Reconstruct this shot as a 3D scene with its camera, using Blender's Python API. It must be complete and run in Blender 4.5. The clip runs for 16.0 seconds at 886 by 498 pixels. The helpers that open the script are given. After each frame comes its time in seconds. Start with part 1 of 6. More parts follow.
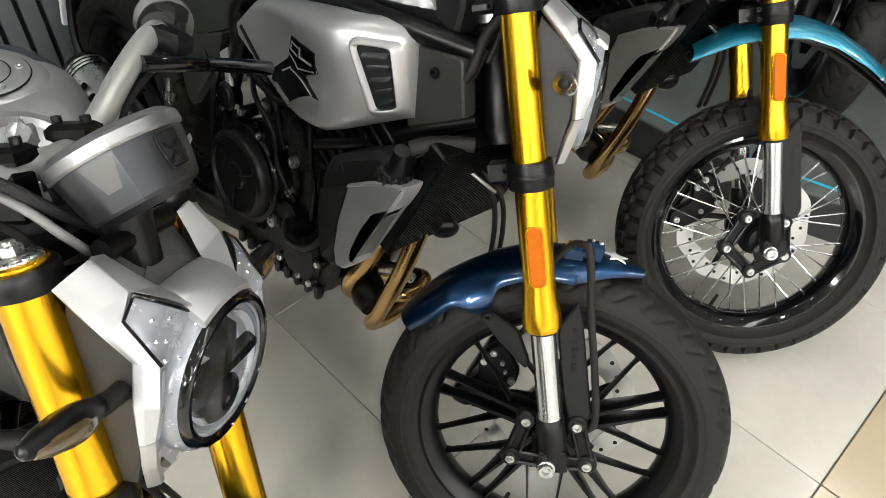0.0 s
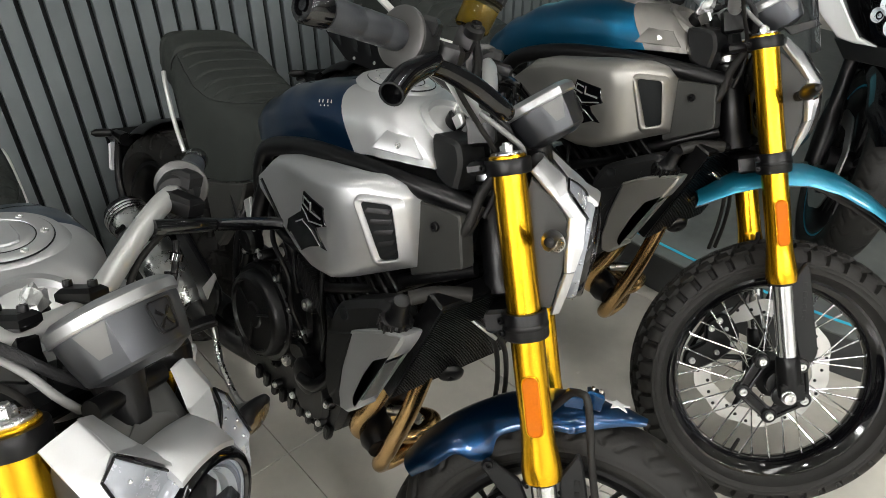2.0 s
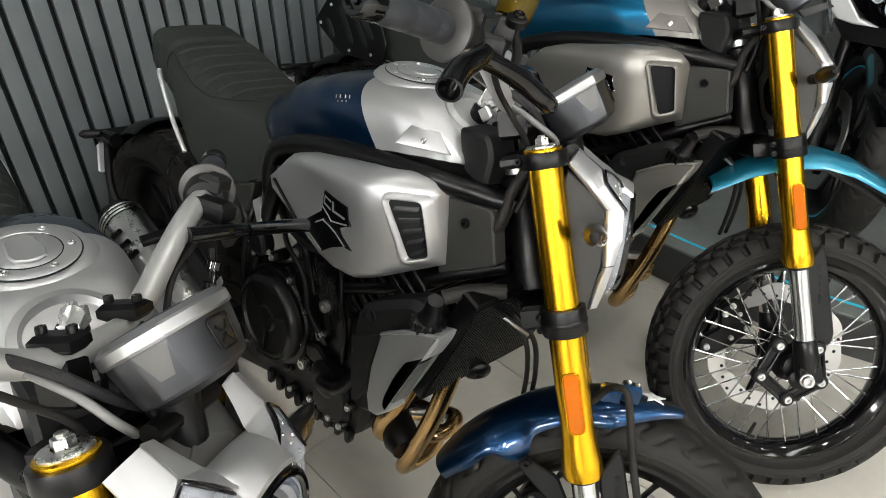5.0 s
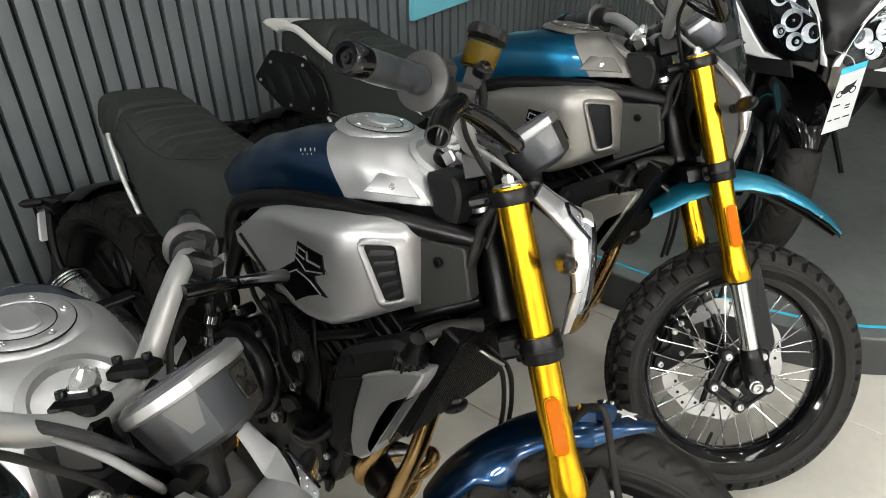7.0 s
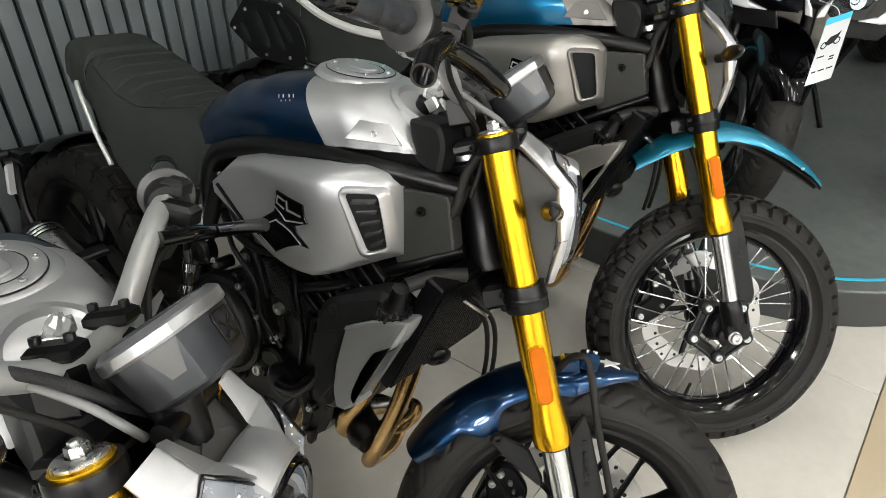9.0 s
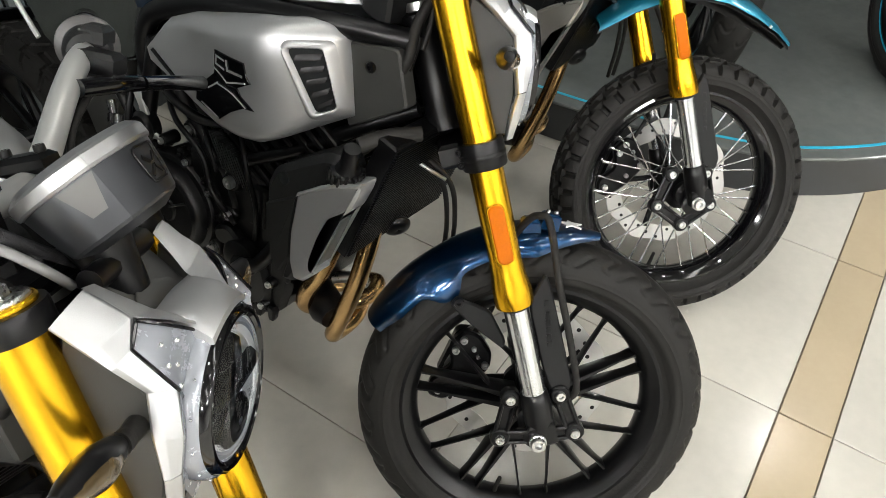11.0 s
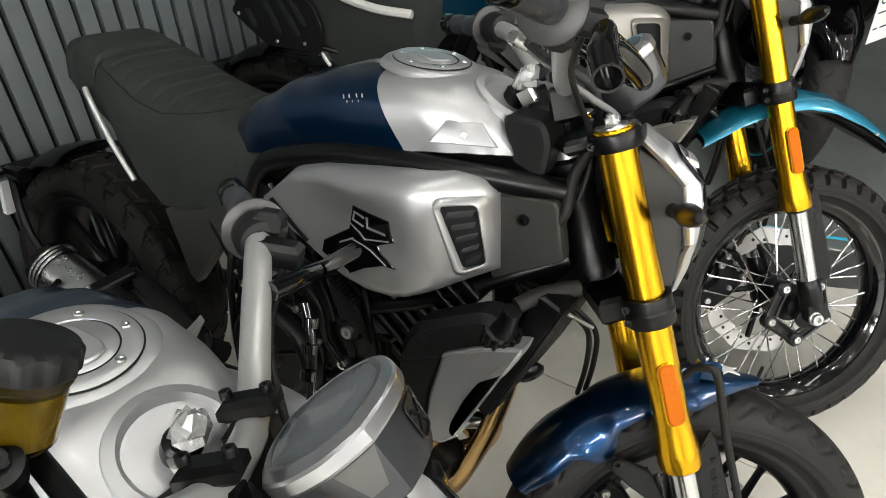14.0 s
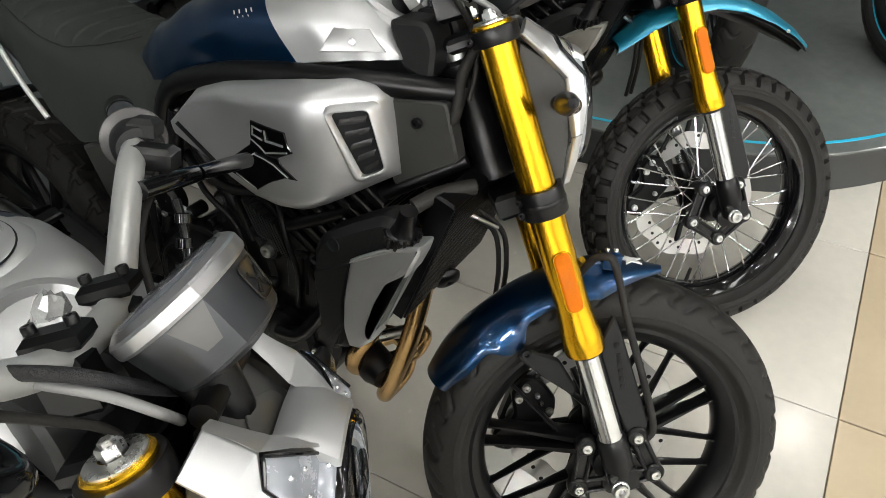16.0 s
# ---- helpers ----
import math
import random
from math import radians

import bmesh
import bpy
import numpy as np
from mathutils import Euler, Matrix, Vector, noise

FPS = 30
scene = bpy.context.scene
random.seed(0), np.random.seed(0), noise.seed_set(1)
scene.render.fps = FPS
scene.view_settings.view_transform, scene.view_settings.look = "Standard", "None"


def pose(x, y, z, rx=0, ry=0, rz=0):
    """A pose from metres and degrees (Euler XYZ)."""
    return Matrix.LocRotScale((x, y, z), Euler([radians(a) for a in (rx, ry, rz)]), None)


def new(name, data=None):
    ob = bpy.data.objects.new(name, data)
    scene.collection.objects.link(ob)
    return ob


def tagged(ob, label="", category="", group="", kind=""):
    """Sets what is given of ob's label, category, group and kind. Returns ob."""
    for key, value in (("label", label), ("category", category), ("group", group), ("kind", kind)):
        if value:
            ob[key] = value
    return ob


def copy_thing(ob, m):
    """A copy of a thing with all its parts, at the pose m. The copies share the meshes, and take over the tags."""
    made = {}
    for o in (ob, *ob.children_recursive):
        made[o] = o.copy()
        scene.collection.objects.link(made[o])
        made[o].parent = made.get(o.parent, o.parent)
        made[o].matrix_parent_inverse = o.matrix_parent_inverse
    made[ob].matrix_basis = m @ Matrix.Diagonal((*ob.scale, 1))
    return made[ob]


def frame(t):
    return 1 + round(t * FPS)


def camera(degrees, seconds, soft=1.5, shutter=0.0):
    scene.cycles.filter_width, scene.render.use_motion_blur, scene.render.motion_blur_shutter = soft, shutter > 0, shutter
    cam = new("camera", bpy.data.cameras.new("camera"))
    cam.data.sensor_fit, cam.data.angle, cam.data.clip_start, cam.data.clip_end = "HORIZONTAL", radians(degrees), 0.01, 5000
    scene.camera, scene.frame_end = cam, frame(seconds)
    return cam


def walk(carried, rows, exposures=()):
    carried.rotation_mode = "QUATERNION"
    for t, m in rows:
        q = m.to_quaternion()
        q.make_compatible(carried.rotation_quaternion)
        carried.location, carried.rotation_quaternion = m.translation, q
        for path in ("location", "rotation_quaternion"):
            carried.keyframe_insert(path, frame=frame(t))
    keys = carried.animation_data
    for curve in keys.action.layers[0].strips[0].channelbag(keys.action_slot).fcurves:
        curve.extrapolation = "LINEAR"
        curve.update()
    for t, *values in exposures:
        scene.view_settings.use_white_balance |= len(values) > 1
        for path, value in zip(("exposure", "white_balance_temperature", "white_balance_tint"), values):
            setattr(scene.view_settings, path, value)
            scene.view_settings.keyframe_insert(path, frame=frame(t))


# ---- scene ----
cam = camera(62.82, 16.0, soft=0.5)
ROWS = [
    (0.0, 0.3315, -0.5634, 1.4821, 43.95, -1.74, 45.58),
    (0.5, 0.3926, -0.4936, 1.5075, 49.24, -1.91, 50.80),
    (1.0, 0.3961, -0.4885, 1.5315, 54.07, -0.60, 51.13),
    (1.5, 0.3812, -0.4954, 1.5394, 53.80, -1.19, 49.64),
    (2.0, 0.3745, -0.5127, 1.5387, 53.38, 0.14, 48.32),
    (2.5, 0.3626, -0.5234, 1.5446, 54.22, 0.74, 49.44),
    (3.0, 0.3436, -0.5240, 1.5369, 54.11, 0.28, 50.42),
    (3.5, 0.3302, -0.5238, 1.5345, 53.35, 0.27, 49.84),
    (5.8, 0.2624, -0.5981, 1.5229, 52.16, 0.51, 41.11),
    (6.0, 0.2582, -0.6082, 1.5195, 52.17, 0.51, 39.77),
    (6.5, 0.2577, -0.6278, 1.5353, 53.60, 0.16, 37.10),
    (7.0, 0.2620, -0.6410, 1.5533, 56.00, 0.52, 38.19),
    (7.5, 0.2633, -0.6453, 1.5542, 56.22, 0.06, 37.98),
    (8.0, 0.2613, -0.6466, 1.5492, 55.71, -0.10, 38.12),
    (8.5, 0.2478, -0.6401, 1.5325, 53.96, -0.92, 37.17),
    (9.0, 0.2507, -0.6418, 1.5290, 52.80, -0.43, 36.70),
    (9.5, 0.2611, -0.6353, 1.5243, 52.37, -0.01, 36.74),
    (10.0, 0.2863, -0.6379, 1.5119, 51.09, 0.78, 35.76),
    (10.2, 0.3008, -0.6302, 1.4964, 49.68, 0.14, 36.51),
    (12.3, 0.1535, -0.6493, 1.4367, 42.44, 0.39, 27.54),
    (12.5, 0.1307, -0.6411, 1.4629, 43.44, 0.83, 27.36),
    (13.0, 0.0669, -0.6249, 1.4754, 47.51, 0.94, 30.82),
    (13.5, -0.0005, -0.6116, 1.4817, 48.76, 0.46, 33.08),
    (14.0, 0.0003, -0.6320, 1.5004, 50.24, 1.02, 32.22),
    (14.5, 0.0152, -0.6578, 1.5279, 52.60, 1.52, 32.45),
    (15.0, 0.0320, -0.6563, 1.5187, 52.40, 2.77, 31.07),
    (15.5, 0.0731, -0.6587, 1.5025, 51.96, 2.74, 29.35),
    (16.0, 0.1336, -0.6299, 1.4678, 46.09, 2.82, 28.63),
]
walk(cam, [(t, pose(x, y, z, rx, ry, rz)) for t, x, y, z, rx, ry, rz in ROWS])

# ---- light: a closed showroom with ceiling panels and added fill panels ----
world = bpy.data.worlds.new("world")
scene.world = world
world.use_nodes = True
world.node_tree.nodes["Background"].inputs[0].default_value = (0.004, 0.004, 0.004, 1)
world.node_tree.nodes["Background"].inputs[1].default_value = 1.0
scene.view_settings.exposure = 0.05
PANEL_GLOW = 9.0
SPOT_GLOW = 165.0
FILL_GLOW = 80.0


# ---- materials ----
def material(name, color, rough=0.5, metal=0.0, vary=0.12, scale=8.0, bump=0.0, bump_scale=60.0, coat=0.0, spread=0.0,
             island=0.0, spec=0.5, anis=0.0):
    """A surface with colour and gloss that vary at two scales, and fine relief."""
    m = bpy.data.materials.new(name)
    m.use_nodes = True
    nt = m.node_tree
    n, link = nt.nodes, nt.links.new
    b = n["Principled BSDF"]
    b.inputs["Metallic"].default_value = metal
    b.inputs["Coat Weight"].default_value = coat
    b.inputs["Coat Roughness"].default_value = 0.04
    b.inputs["Specular IOR Level"].default_value = spec
    b.inputs["Anisotropic"].default_value = anis
    co = n.new("ShaderNodeTexCoord")
    big = n.new("ShaderNodeTexNoise")
    big.inputs["Scale"].default_value, big.inputs["Detail"].default_value = scale, 4
    fine = n.new("ShaderNodeTexNoise")
    fine.inputs["Scale"].default_value, fine.inputs["Detail"].default_value = scale * 14, 3
    link(co.outputs["Object"], big.inputs["Vector"])
    link(co.outputs["Object"], fine.inputs["Vector"])
    add = n.new("ShaderNodeMath")
    add.operation = "MULTIPLY_ADD"
    link(fine.outputs["Fac"], add.inputs[0])
    add.inputs[1].default_value = 0.35
    link(big.outputs["Fac"], add.inputs[2])
    mix = n.new("ShaderNodeMix")
    mix.data_type = "RGBA"
    lo = [c * (1 - vary) for c in color]
    hi = [min(1, c * (1 + vary)) for c in color]
    mix.inputs["A"].default_value, mix.inputs["B"].default_value = (*lo, 1), (*hi, 1)
    link(add.outputs[0], mix.inputs["Factor"])
    out = mix.outputs["Result"]
    if island:
        info = n.new("ShaderNodeObjectInfo")
        hsv = n.new("ShaderNodeHueSaturation")
        mr = n.new("ShaderNodeMapRange")
        mr.inputs["To Min"].default_value, mr.inputs["To Max"].default_value = 1 - island, 1 + island
        link(info.outputs["Random"], mr.inputs["Value"])
        link(mr.outputs["Result"], hsv.inputs["Value"])
        link(out, hsv.inputs["Color"])
        out = hsv.outputs["Color"]
    link(out, b.inputs["Base Color"])
    rr = n.new("ShaderNodeMapRange")
    rr.inputs["From Min"].default_value, rr.inputs["From Max"].default_value = 0.35, 0.95
    rr.inputs["To Min"].default_value, rr.inputs["To Max"].default_value = max(0.02, rough - spread - 0.03), min(1, rough + spread + 0.03)
    link(add.outputs[0], rr.inputs["Value"])
    link(rr.outputs["Result"], b.inputs["Roughness"])
    if bump:
        tex = n.new("ShaderNodeTexNoise")
        tex.inputs["Scale"].default_value, tex.inputs["Detail"].default_value = bump_scale, 5
        link(co.outputs["Object"], tex.inputs["Vector"])
        bp = n.new("ShaderNodeBump")
        bp.inputs["Strength"].default_value, bp.inputs["Distance"].default_value = bump, 0.002
        link(tex.outputs["Fac"], bp.inputs["Height"])
        link(bp.outputs["Normal"], b.inputs["Normal"])
    return m


def glass(name, color=(1, 1, 1), rough=0.02, ior=1.45, alpha=None):
    m = bpy.data.materials.new(name)
    m.use_nodes = True
    b = m.node_tree.nodes["Principled BSDF"]
    b.inputs["Base Color"].default_value = (*color, 1)
    b.inputs["Roughness"].default_value = rough
    b.inputs["IOR"].default_value = ior
    b.inputs["Transmission Weight"].default_value = 1.0
    if alpha is not None:
        b.inputs["Alpha"].default_value = alpha
    return m


def glow(name, color, strength):
    m = bpy.data.materials.new(name)
    m.use_nodes = True
    b = m.node_tree.nodes["Principled BSDF"]
    b.inputs["Base Color"].default_value = (*color, 1)
    b.inputs["Emission Color"].default_value = (*color, 1)
    b.inputs["Emission Strength"].default_value = strength
    return m


SILVER = material("silver_paint", (0.445, 0.452, 0.457), 0.40, 0.80, 0.03, 5, 0.05, 1400, coat=0.10)
GREY = material("grey_paint", (0.10, 0.10, 0.097), 0.42, 0.5, 0.05, 5, 0.03, 900, coat=0.1)
CHAMPAGNE = material("warm_grey_paint", (0.30, 0.29, 0.27), 0.40, 0.82, 0.04, 5, 0.03, 1400, coat=0.08)
BLUE = material("blue_paint", (0.0012, 0.026, 0.078), 0.30, 0.9, 0.06, 5, coat=0.8)
TURQ = material("turquoise_paint", (0.012, 0.17, 0.26), 0.3, 0.5, 0.06, 5, coat=0.5)
GOLD = material("gold_anodised", (0.837, 0.464, 0.0200), 0.24, 1.0, 0.03, 6)
CHROME = material("chrome", (0.66, 0.67, 0.68), 0.20, 1.0, 0.03, 10)
STEEL = material("brushed_steel", (0.58, 0.58, 0.57), 0.28, 1.0, 0.06, 20, 0.05, 400)
BRONZE = material("heat_tinted_steel", (0.42, 0.27, 0.12), 0.24, 1.0, 0.4, 9, 0.05, 120)
BLACK = material("black_satin", (0.0020, 0.0020, 0.0023), 0.32, 0.0, 0.15, 10, 0.02, 600, spec=0.28)
GLOSS = material("black_gloss", (0.002, 0.002, 0.0025), 0.09, 0.0, 0.1, 10, coat=0.25, spec=0.4)
PLASTIC = material("dark_grey_plastic", (0.0095, 0.0098, 0.010), 0.44, 0.0, 0.1, 12, 0.12, 900, spec=0.2)
ENGINE = material("black_engine_casting", (0.0012, 0.0012, 0.0014), 0.32, 0.0, 0.2, 14, 0.25, 300, spec=0.30)
RUBBER = material("tyre_rubber", (0.0105, 0.0100, 0.0092), 0.55, 0.0, 0.35, 11, 0.3, 160, spread=0.1, spec=0.2)
LEATHER = material("grey_seat_vinyl", (0.0180, 0.0203, 0.0185), 0.62, 0.0, 0.12, 7, 0.35, 700, spec=0.15)
ALU = material("satin_aluminium", (0.55, 0.555, 0.545), 0.34, 0.7, 0.03, 8, 0.02, 700)
AMBER = material("amber_reflector", (0.44, 0.105, 0.002), 0.25, 0.0, 0.12, 300, 0.5, 900, spec=0.12)
WHITE = material("white_paint", (0.74, 0.75, 0.75), 0.22, 0.0, 0.03, 4, coat=0.7)
CARD = material("white_card", (0.55, 0.56, 0.57), 0.5, 0.0, 0.03, 4)
CYAN = material("cyan_paint", (0.02, 0.42, 0.60), 0.35, 0.0, 0.06, 5)
RED = material("red_plastic", (0.55, 0.03, 0.03), 0.35, 0.0, 0.05, 5)
DISC = material("brake_disc_steel", (0.52, 0.515, 0.50), 0.34, 1.0, 0.10, 20, 0.08, 300)
LENS = glass("clear_lens", (0.93, 0.96, 1.0), 0.03, 1.3)
FLUID = glass("amber_fluid_cup", (0.52, 0.44, 0.22), 0.03, 1.25)
BULB = material("lamp_reflector", (0.85, 0.87, 0.9), 0.12, 0.9, 0.05, 8)
WRAP = material("clear_wrap", (0.45, 0.455, 0.45), 0.2, 0.6, 0.4, 60, 0.8, 180)
# Broad mottling covers stains and also paints in the floor's cloudy reflections.
TILE = material("cream_tile", (0.425, 0.41, 0.364), 0.17, 0.0, 0.22, 2.2, 0.015, 40, island=0.03, spread=0.10)
STRIP = material("beige_tile", (0.37, 0.305, 0.21), 0.2, 0.0, 0.12, 4, 0.015, 40, island=0.03, spread=0.05)
GROUT = material("grout", (0.20, 0.17, 0.13), 0.85, 0.0, 0.3, 20, 0.3, 200)
BATTEN = material("grey_wall_batten", (0.114, 0.129, 0.133), 0.40, 0.1, 0.08, 2.0, 0.05, 500, island=0.06)
GROOVE = material("dark_groove", (0.006, 0.007, 0.0075), 0.7, 0.0, 0.15, 3, spec=0.2)
# Strong mottling paints in the blotchy reflections and shadows on the glossy top.
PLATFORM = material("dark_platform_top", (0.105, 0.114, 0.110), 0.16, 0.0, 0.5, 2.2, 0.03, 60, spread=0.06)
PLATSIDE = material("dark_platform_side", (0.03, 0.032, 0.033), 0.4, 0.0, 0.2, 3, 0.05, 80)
BOUNCEWALL = material("white_bounce_wall", (0.72, 0.72, 0.71), 0.8, 0.0, 0.06, 1.5, 0.1, 90)
CEILING = material("grey_bounce_ceiling", (0.34, 0.34, 0.33), 0.8, 0.0, 0.06, 1.5, 0.1, 90)
DARKWALL = material("dark_wall", (0.05, 0.053, 0.055), 0.6, 0.0, 0.1, 1.5, 0.1, 90)


# ---- mesh building ----
class Geo:
    """Vertices and faces gathered piece by piece into one mesh."""

    def __init__(self):
        self.v, self.f, self.pieces = [], [], []

    def add(self, verts, faces):
        k = len(self.v)
        self.v += [tuple(p) for p in verts]
        self.f += [tuple(i + k for i in f) for f in faces]
        return self

    def rings(self, rings, cap=(True, True), close=False):
        n, verts, faces = len(rings[0]), [p for r in rings for p in r], []
        m = len(rings)
        for i in range(m if close else m - 1):
            j = (i + 1) % m
            for a in range(n):
                b = (a + 1) % n
                faces.append((i * n + a, i * n + b, j * n + b, j * n + a))
        if not close:
            if cap[0]:
                faces.append(tuple(range(n - 1, -1, -1)))
            if cap[1]:
                faces.append(tuple((m - 1) * n + a for a in range(n)))
        return self.add(verts, faces)

    def grid(self, fn, nu, nv, closed_u=False):
        verts = [fn(i / (nu if closed_u else nu - 1), j / (nv - 1)) for i in range(nu) for j in range(nv)]
        faces = []
        for i in range(nu if closed_u else nu - 1):
            k = (i + 1) % nu
            for j in range(nv - 1):
                faces.append((i * nv + j, k * nv + j, k * nv + j + 1, i * nv + j + 1))
        return self.add(verts, faces)

    def tube(self, pts, r, seg=12, steps=5, cap=True):
        pts = [Vector(p) for p in pts]
        rad = list(r) if isinstance(r, (list, tuple)) else [r] * len(pts)
        path, radii = [], []
        if len(pts) == 2 or steps <= 1:
            path, radii = pts, rad
        else:
            for i in range(len(pts) - 1):
                a, b, c, d = pts[max(i - 1, 0)], pts[i], pts[i + 1], pts[min(i + 2, len(pts) - 1)]
                for k in range(steps):
                    u = k / steps
                    path.append(0.5 * (2 * b + (c - a) * u + (2 * a - 5 * b + 4 * c - d) * u * u + (3 * b - a - 3 * c + d) * u ** 3))
                    radii.append(rad[i] + (rad[i + 1] - rad[i]) * u)
            path.append(pts[-1])
            radii.append(rad[-1])
        t0 = (path[1] - path[0]).normalized()
        ref = Vector((0, 0, 1)) if abs(t0.z) < 0.9 else Vector((1, 0, 0))
        u = t0.cross(ref).normalized()
        rings = []
        for i, p in enumerate(path):
            t = (path[min(i + 1, len(path) - 1)] - path[max(i - 1, 0)]).normalized()
            u = (u - t * u.dot(t)).normalized()
            w = t.cross(u)
            rings.append([p + radii[i] * (math.cos(6.28319 * k / seg) * u + math.sin(6.28319 * k / seg) * w) for k in range(seg)])
        return self.rings(rings, (cap, cap))

    def lathe(self, prof, origin, axis, seg=40, cap=False):
        """prof: (radius, distance along the axis) in order."""
        axis = Vector(axis).normalized()
        ref = Vector((0, 0, 1)) if abs(axis.z) < 0.9 else Vector((1, 0, 0))
        u = axis.cross(ref).normalized()
        w = axis.cross(u)
        o = Vector(origin)
        rings = [[o + axis * h + r * (math.cos(6.28319 * k / seg) * u + math.sin(6.28319 * k / seg) * w) for k in range(seg)] for r, h in prof]
        return self.rings(rings, (cap, cap))

    def prism(self, outline, place, h0, h1, chamfer=0.003):
        """An outline drawn in two coordinates, given depth from h0 to h1, its edge broken on both sides. place(a, b, h) gives the point."""
        n = len(outline)
        area = sum(outline[i][0] * outline[(i + 1) % n][1] - outline[(i + 1) % n][0] * outline[i][1] for i in range(n))
        pts = [Vector((p[0], p[1])) for p in (outline if area > 0 else outline[::-1])]

        def inset(d):
            out = []
            for i in range(n):
                a, b, c = pts[i - 1], pts[i], pts[(i + 1) % n]
                e, g = (b - a).normalized(), (c - b).normalized()
                m = Vector((-e.y - g.y, e.x + g.x))
                l = m.length
                m = m / l if l > 1e-6 else Vector((-e.y, e.x))
                out.append(b + m * (d / max(0.45, m.dot(Vector((-e.y, e.x))))))
            return out

        s = 1 if h1 > h0 else -1
        c = min(chamfer, abs(h1 - h0) * 0.45)
        rings = [[place(p.x, p.y, h0) for p in inset(c)], [place(p.x, p.y, h0 + s * c) for p in pts],
                 [place(p.x, p.y, h1 - s * c) for p in pts], [place(p.x, p.y, h1) for p in inset(c)]]
        return self.rings(rings)

    def box(self, m, size, chamfer=0.002):
        x, y, z = (k / 2 for k in size)
        mm = m if isinstance(m, Matrix) else Matrix.Translation(m)
        return self.prism([(-x, -y), (x, -y), (x, y), (-x, y)], lambda a, b, h: mm @ Vector((a, b, h)), -z, z, chamfer)


def xz(a, b, h):
    return Vector((a, h, b))


def rounded(pts, n=2):
    """Corners cut twice or more, for soft outlines."""
    for _ in range(n):
        pts = [q for i in range(len(pts)) for q in (
            tuple(0.78 * a + 0.22 * b for a, b in zip(pts[i], pts[(i + 1) % len(pts)])),
            tuple(0.22 * a + 0.78 * b for a, b in zip(pts[i], pts[(i + 1) % len(pts)])))]
    return pts


def corner_round(pts, r, n=5):
    """Each corner replaced by a small arc that starts r metres from it."""
    out = []
    for i in range(len(pts)):
        a, b, c = (Vector(pts[(i + k) % len(pts)][:2]) for k in (-1, 0, 1))
        p, q = b + (a - b).normalized() * r, b + (c - b).normalized() * r
        for k in range(n):
            t = k / (n - 1)
            v = p * (1 - t) ** 2 + 2 * b * t * (1 - t) + q * t * t
            out.append((v.x, v.y))
    return out


def mesh_of(name, geo, mat, sharp=38):
    me = bpy.data.meshes.new(name)
    me.from_pydata(geo.v, [], geo.f)
    bm = bmesh.new()
    bm.from_mesh(me)
    bmesh.ops.recalc_face_normals(bm, faces=bm.faces)
    bm.to_mesh(me)
    bm.free()
    me.polygons.foreach_set("use_smooth", [True] * len(me.polygons))
    me.set_sharp_from_angle(angle=radians(sharp))
    me.materials.append(mat)
    return me


def part(name, geo, mat, parent, label="", m=None, sharp=38):
    if geo.pieces:
        return [part(name, p, mat, parent, label, m, sharp) for p in geo.pieces]
    ob = new(name, mesh_of(name, geo, mat, sharp))
    ob.parent = parent
    if m is not None:
        ob.matrix_basis = m
    if label:
        tagged(ob, label)
    return ob


def thing(name, label, category, m=None, group="", kind=""):
    ob = new(name)
    ob.empty_display_size = 0.1
    if m is not None:
        ob.matrix_basis = m
    return tagged(ob, label, category, group, kind)


def curve_at(pts, t):
    """A point on a polyline at t from 0 to 1 by length."""
    d = [0.0]
    for a, b in zip(pts, pts[1:]):
        d.append(d[-1] + math.dist(a, b))
    s = t * d[-1]
    for i in range(len(pts) - 1):
        if s <= d[i + 1] or i == len(pts) - 2:
            u = (s - d[i]) / max(1e-9, d[i + 1] - d[i])
            return tuple(a + (b - a) * u for a, b in zip(pts[i], pts[i + 1]))


def lerp_rows(rows, x):
    for a, b in zip(rows, rows[1:]):
        if x <= b[0] or b is rows[-1]:
            u = max(0.0, min(1.0, (x - a[0]) / (b[0] - a[0])))
            u = u * u * (3 - 2 * u) * 0.5 + u * 0.5
            return [p + (q - p) * u for p, q in zip(a[1:], b[1:])]


# ---- the room ----
WALL_X, PITCH, PHASE = -1.738, 0.058, 0.135
room = {"x0": WALL_X, "x1": 4.2, "y0": -3.0, "y1": 5.2, "h": 3.1}

wall = thing("wall_west", "dark grey wall clad in upright battens", "wall", kind="structure")
g = Geo().box(pose(WALL_X - 0.06, -0.65, 1.55), (0.08, 11.9, 3.1), 0.001)
part("backing", g, GROOVE, wall)
# Unseen walls close the room; south and east are white to bounce fill light.
for nm, c, s, mt in (("wall_north", (2.7, 5.26, 1.55), (9.0, 0.1, 3.1), DARKWALL), ("wall_south", (2.7, -6.56, 1.55), (9.0, 0.1, 3.1), BOUNCEWALL),
                     ("wall_east", (7.16, -0.65, 1.55), (0.1, 11.9, 3.1), BOUNCEWALL)):
    ob = new(nm, mesh_of(nm, Geo().box(c, s, 0.002), mt))
    tagged(ob, "plain wall out of view, added to close the showroom", "wall", kind="structure")
# Unseen ceiling, added; its grey is raised to throw back more fill light.
ob = new("ceiling", mesh_of("ceiling", Geo().box((2.7, -0.65, 3.16), (9.0, 11.9, 0.1), 0.002), CEILING))
tagged(ob, "plain grey ceiling out of view, added to bounce light", "ceiling", kind="structure")

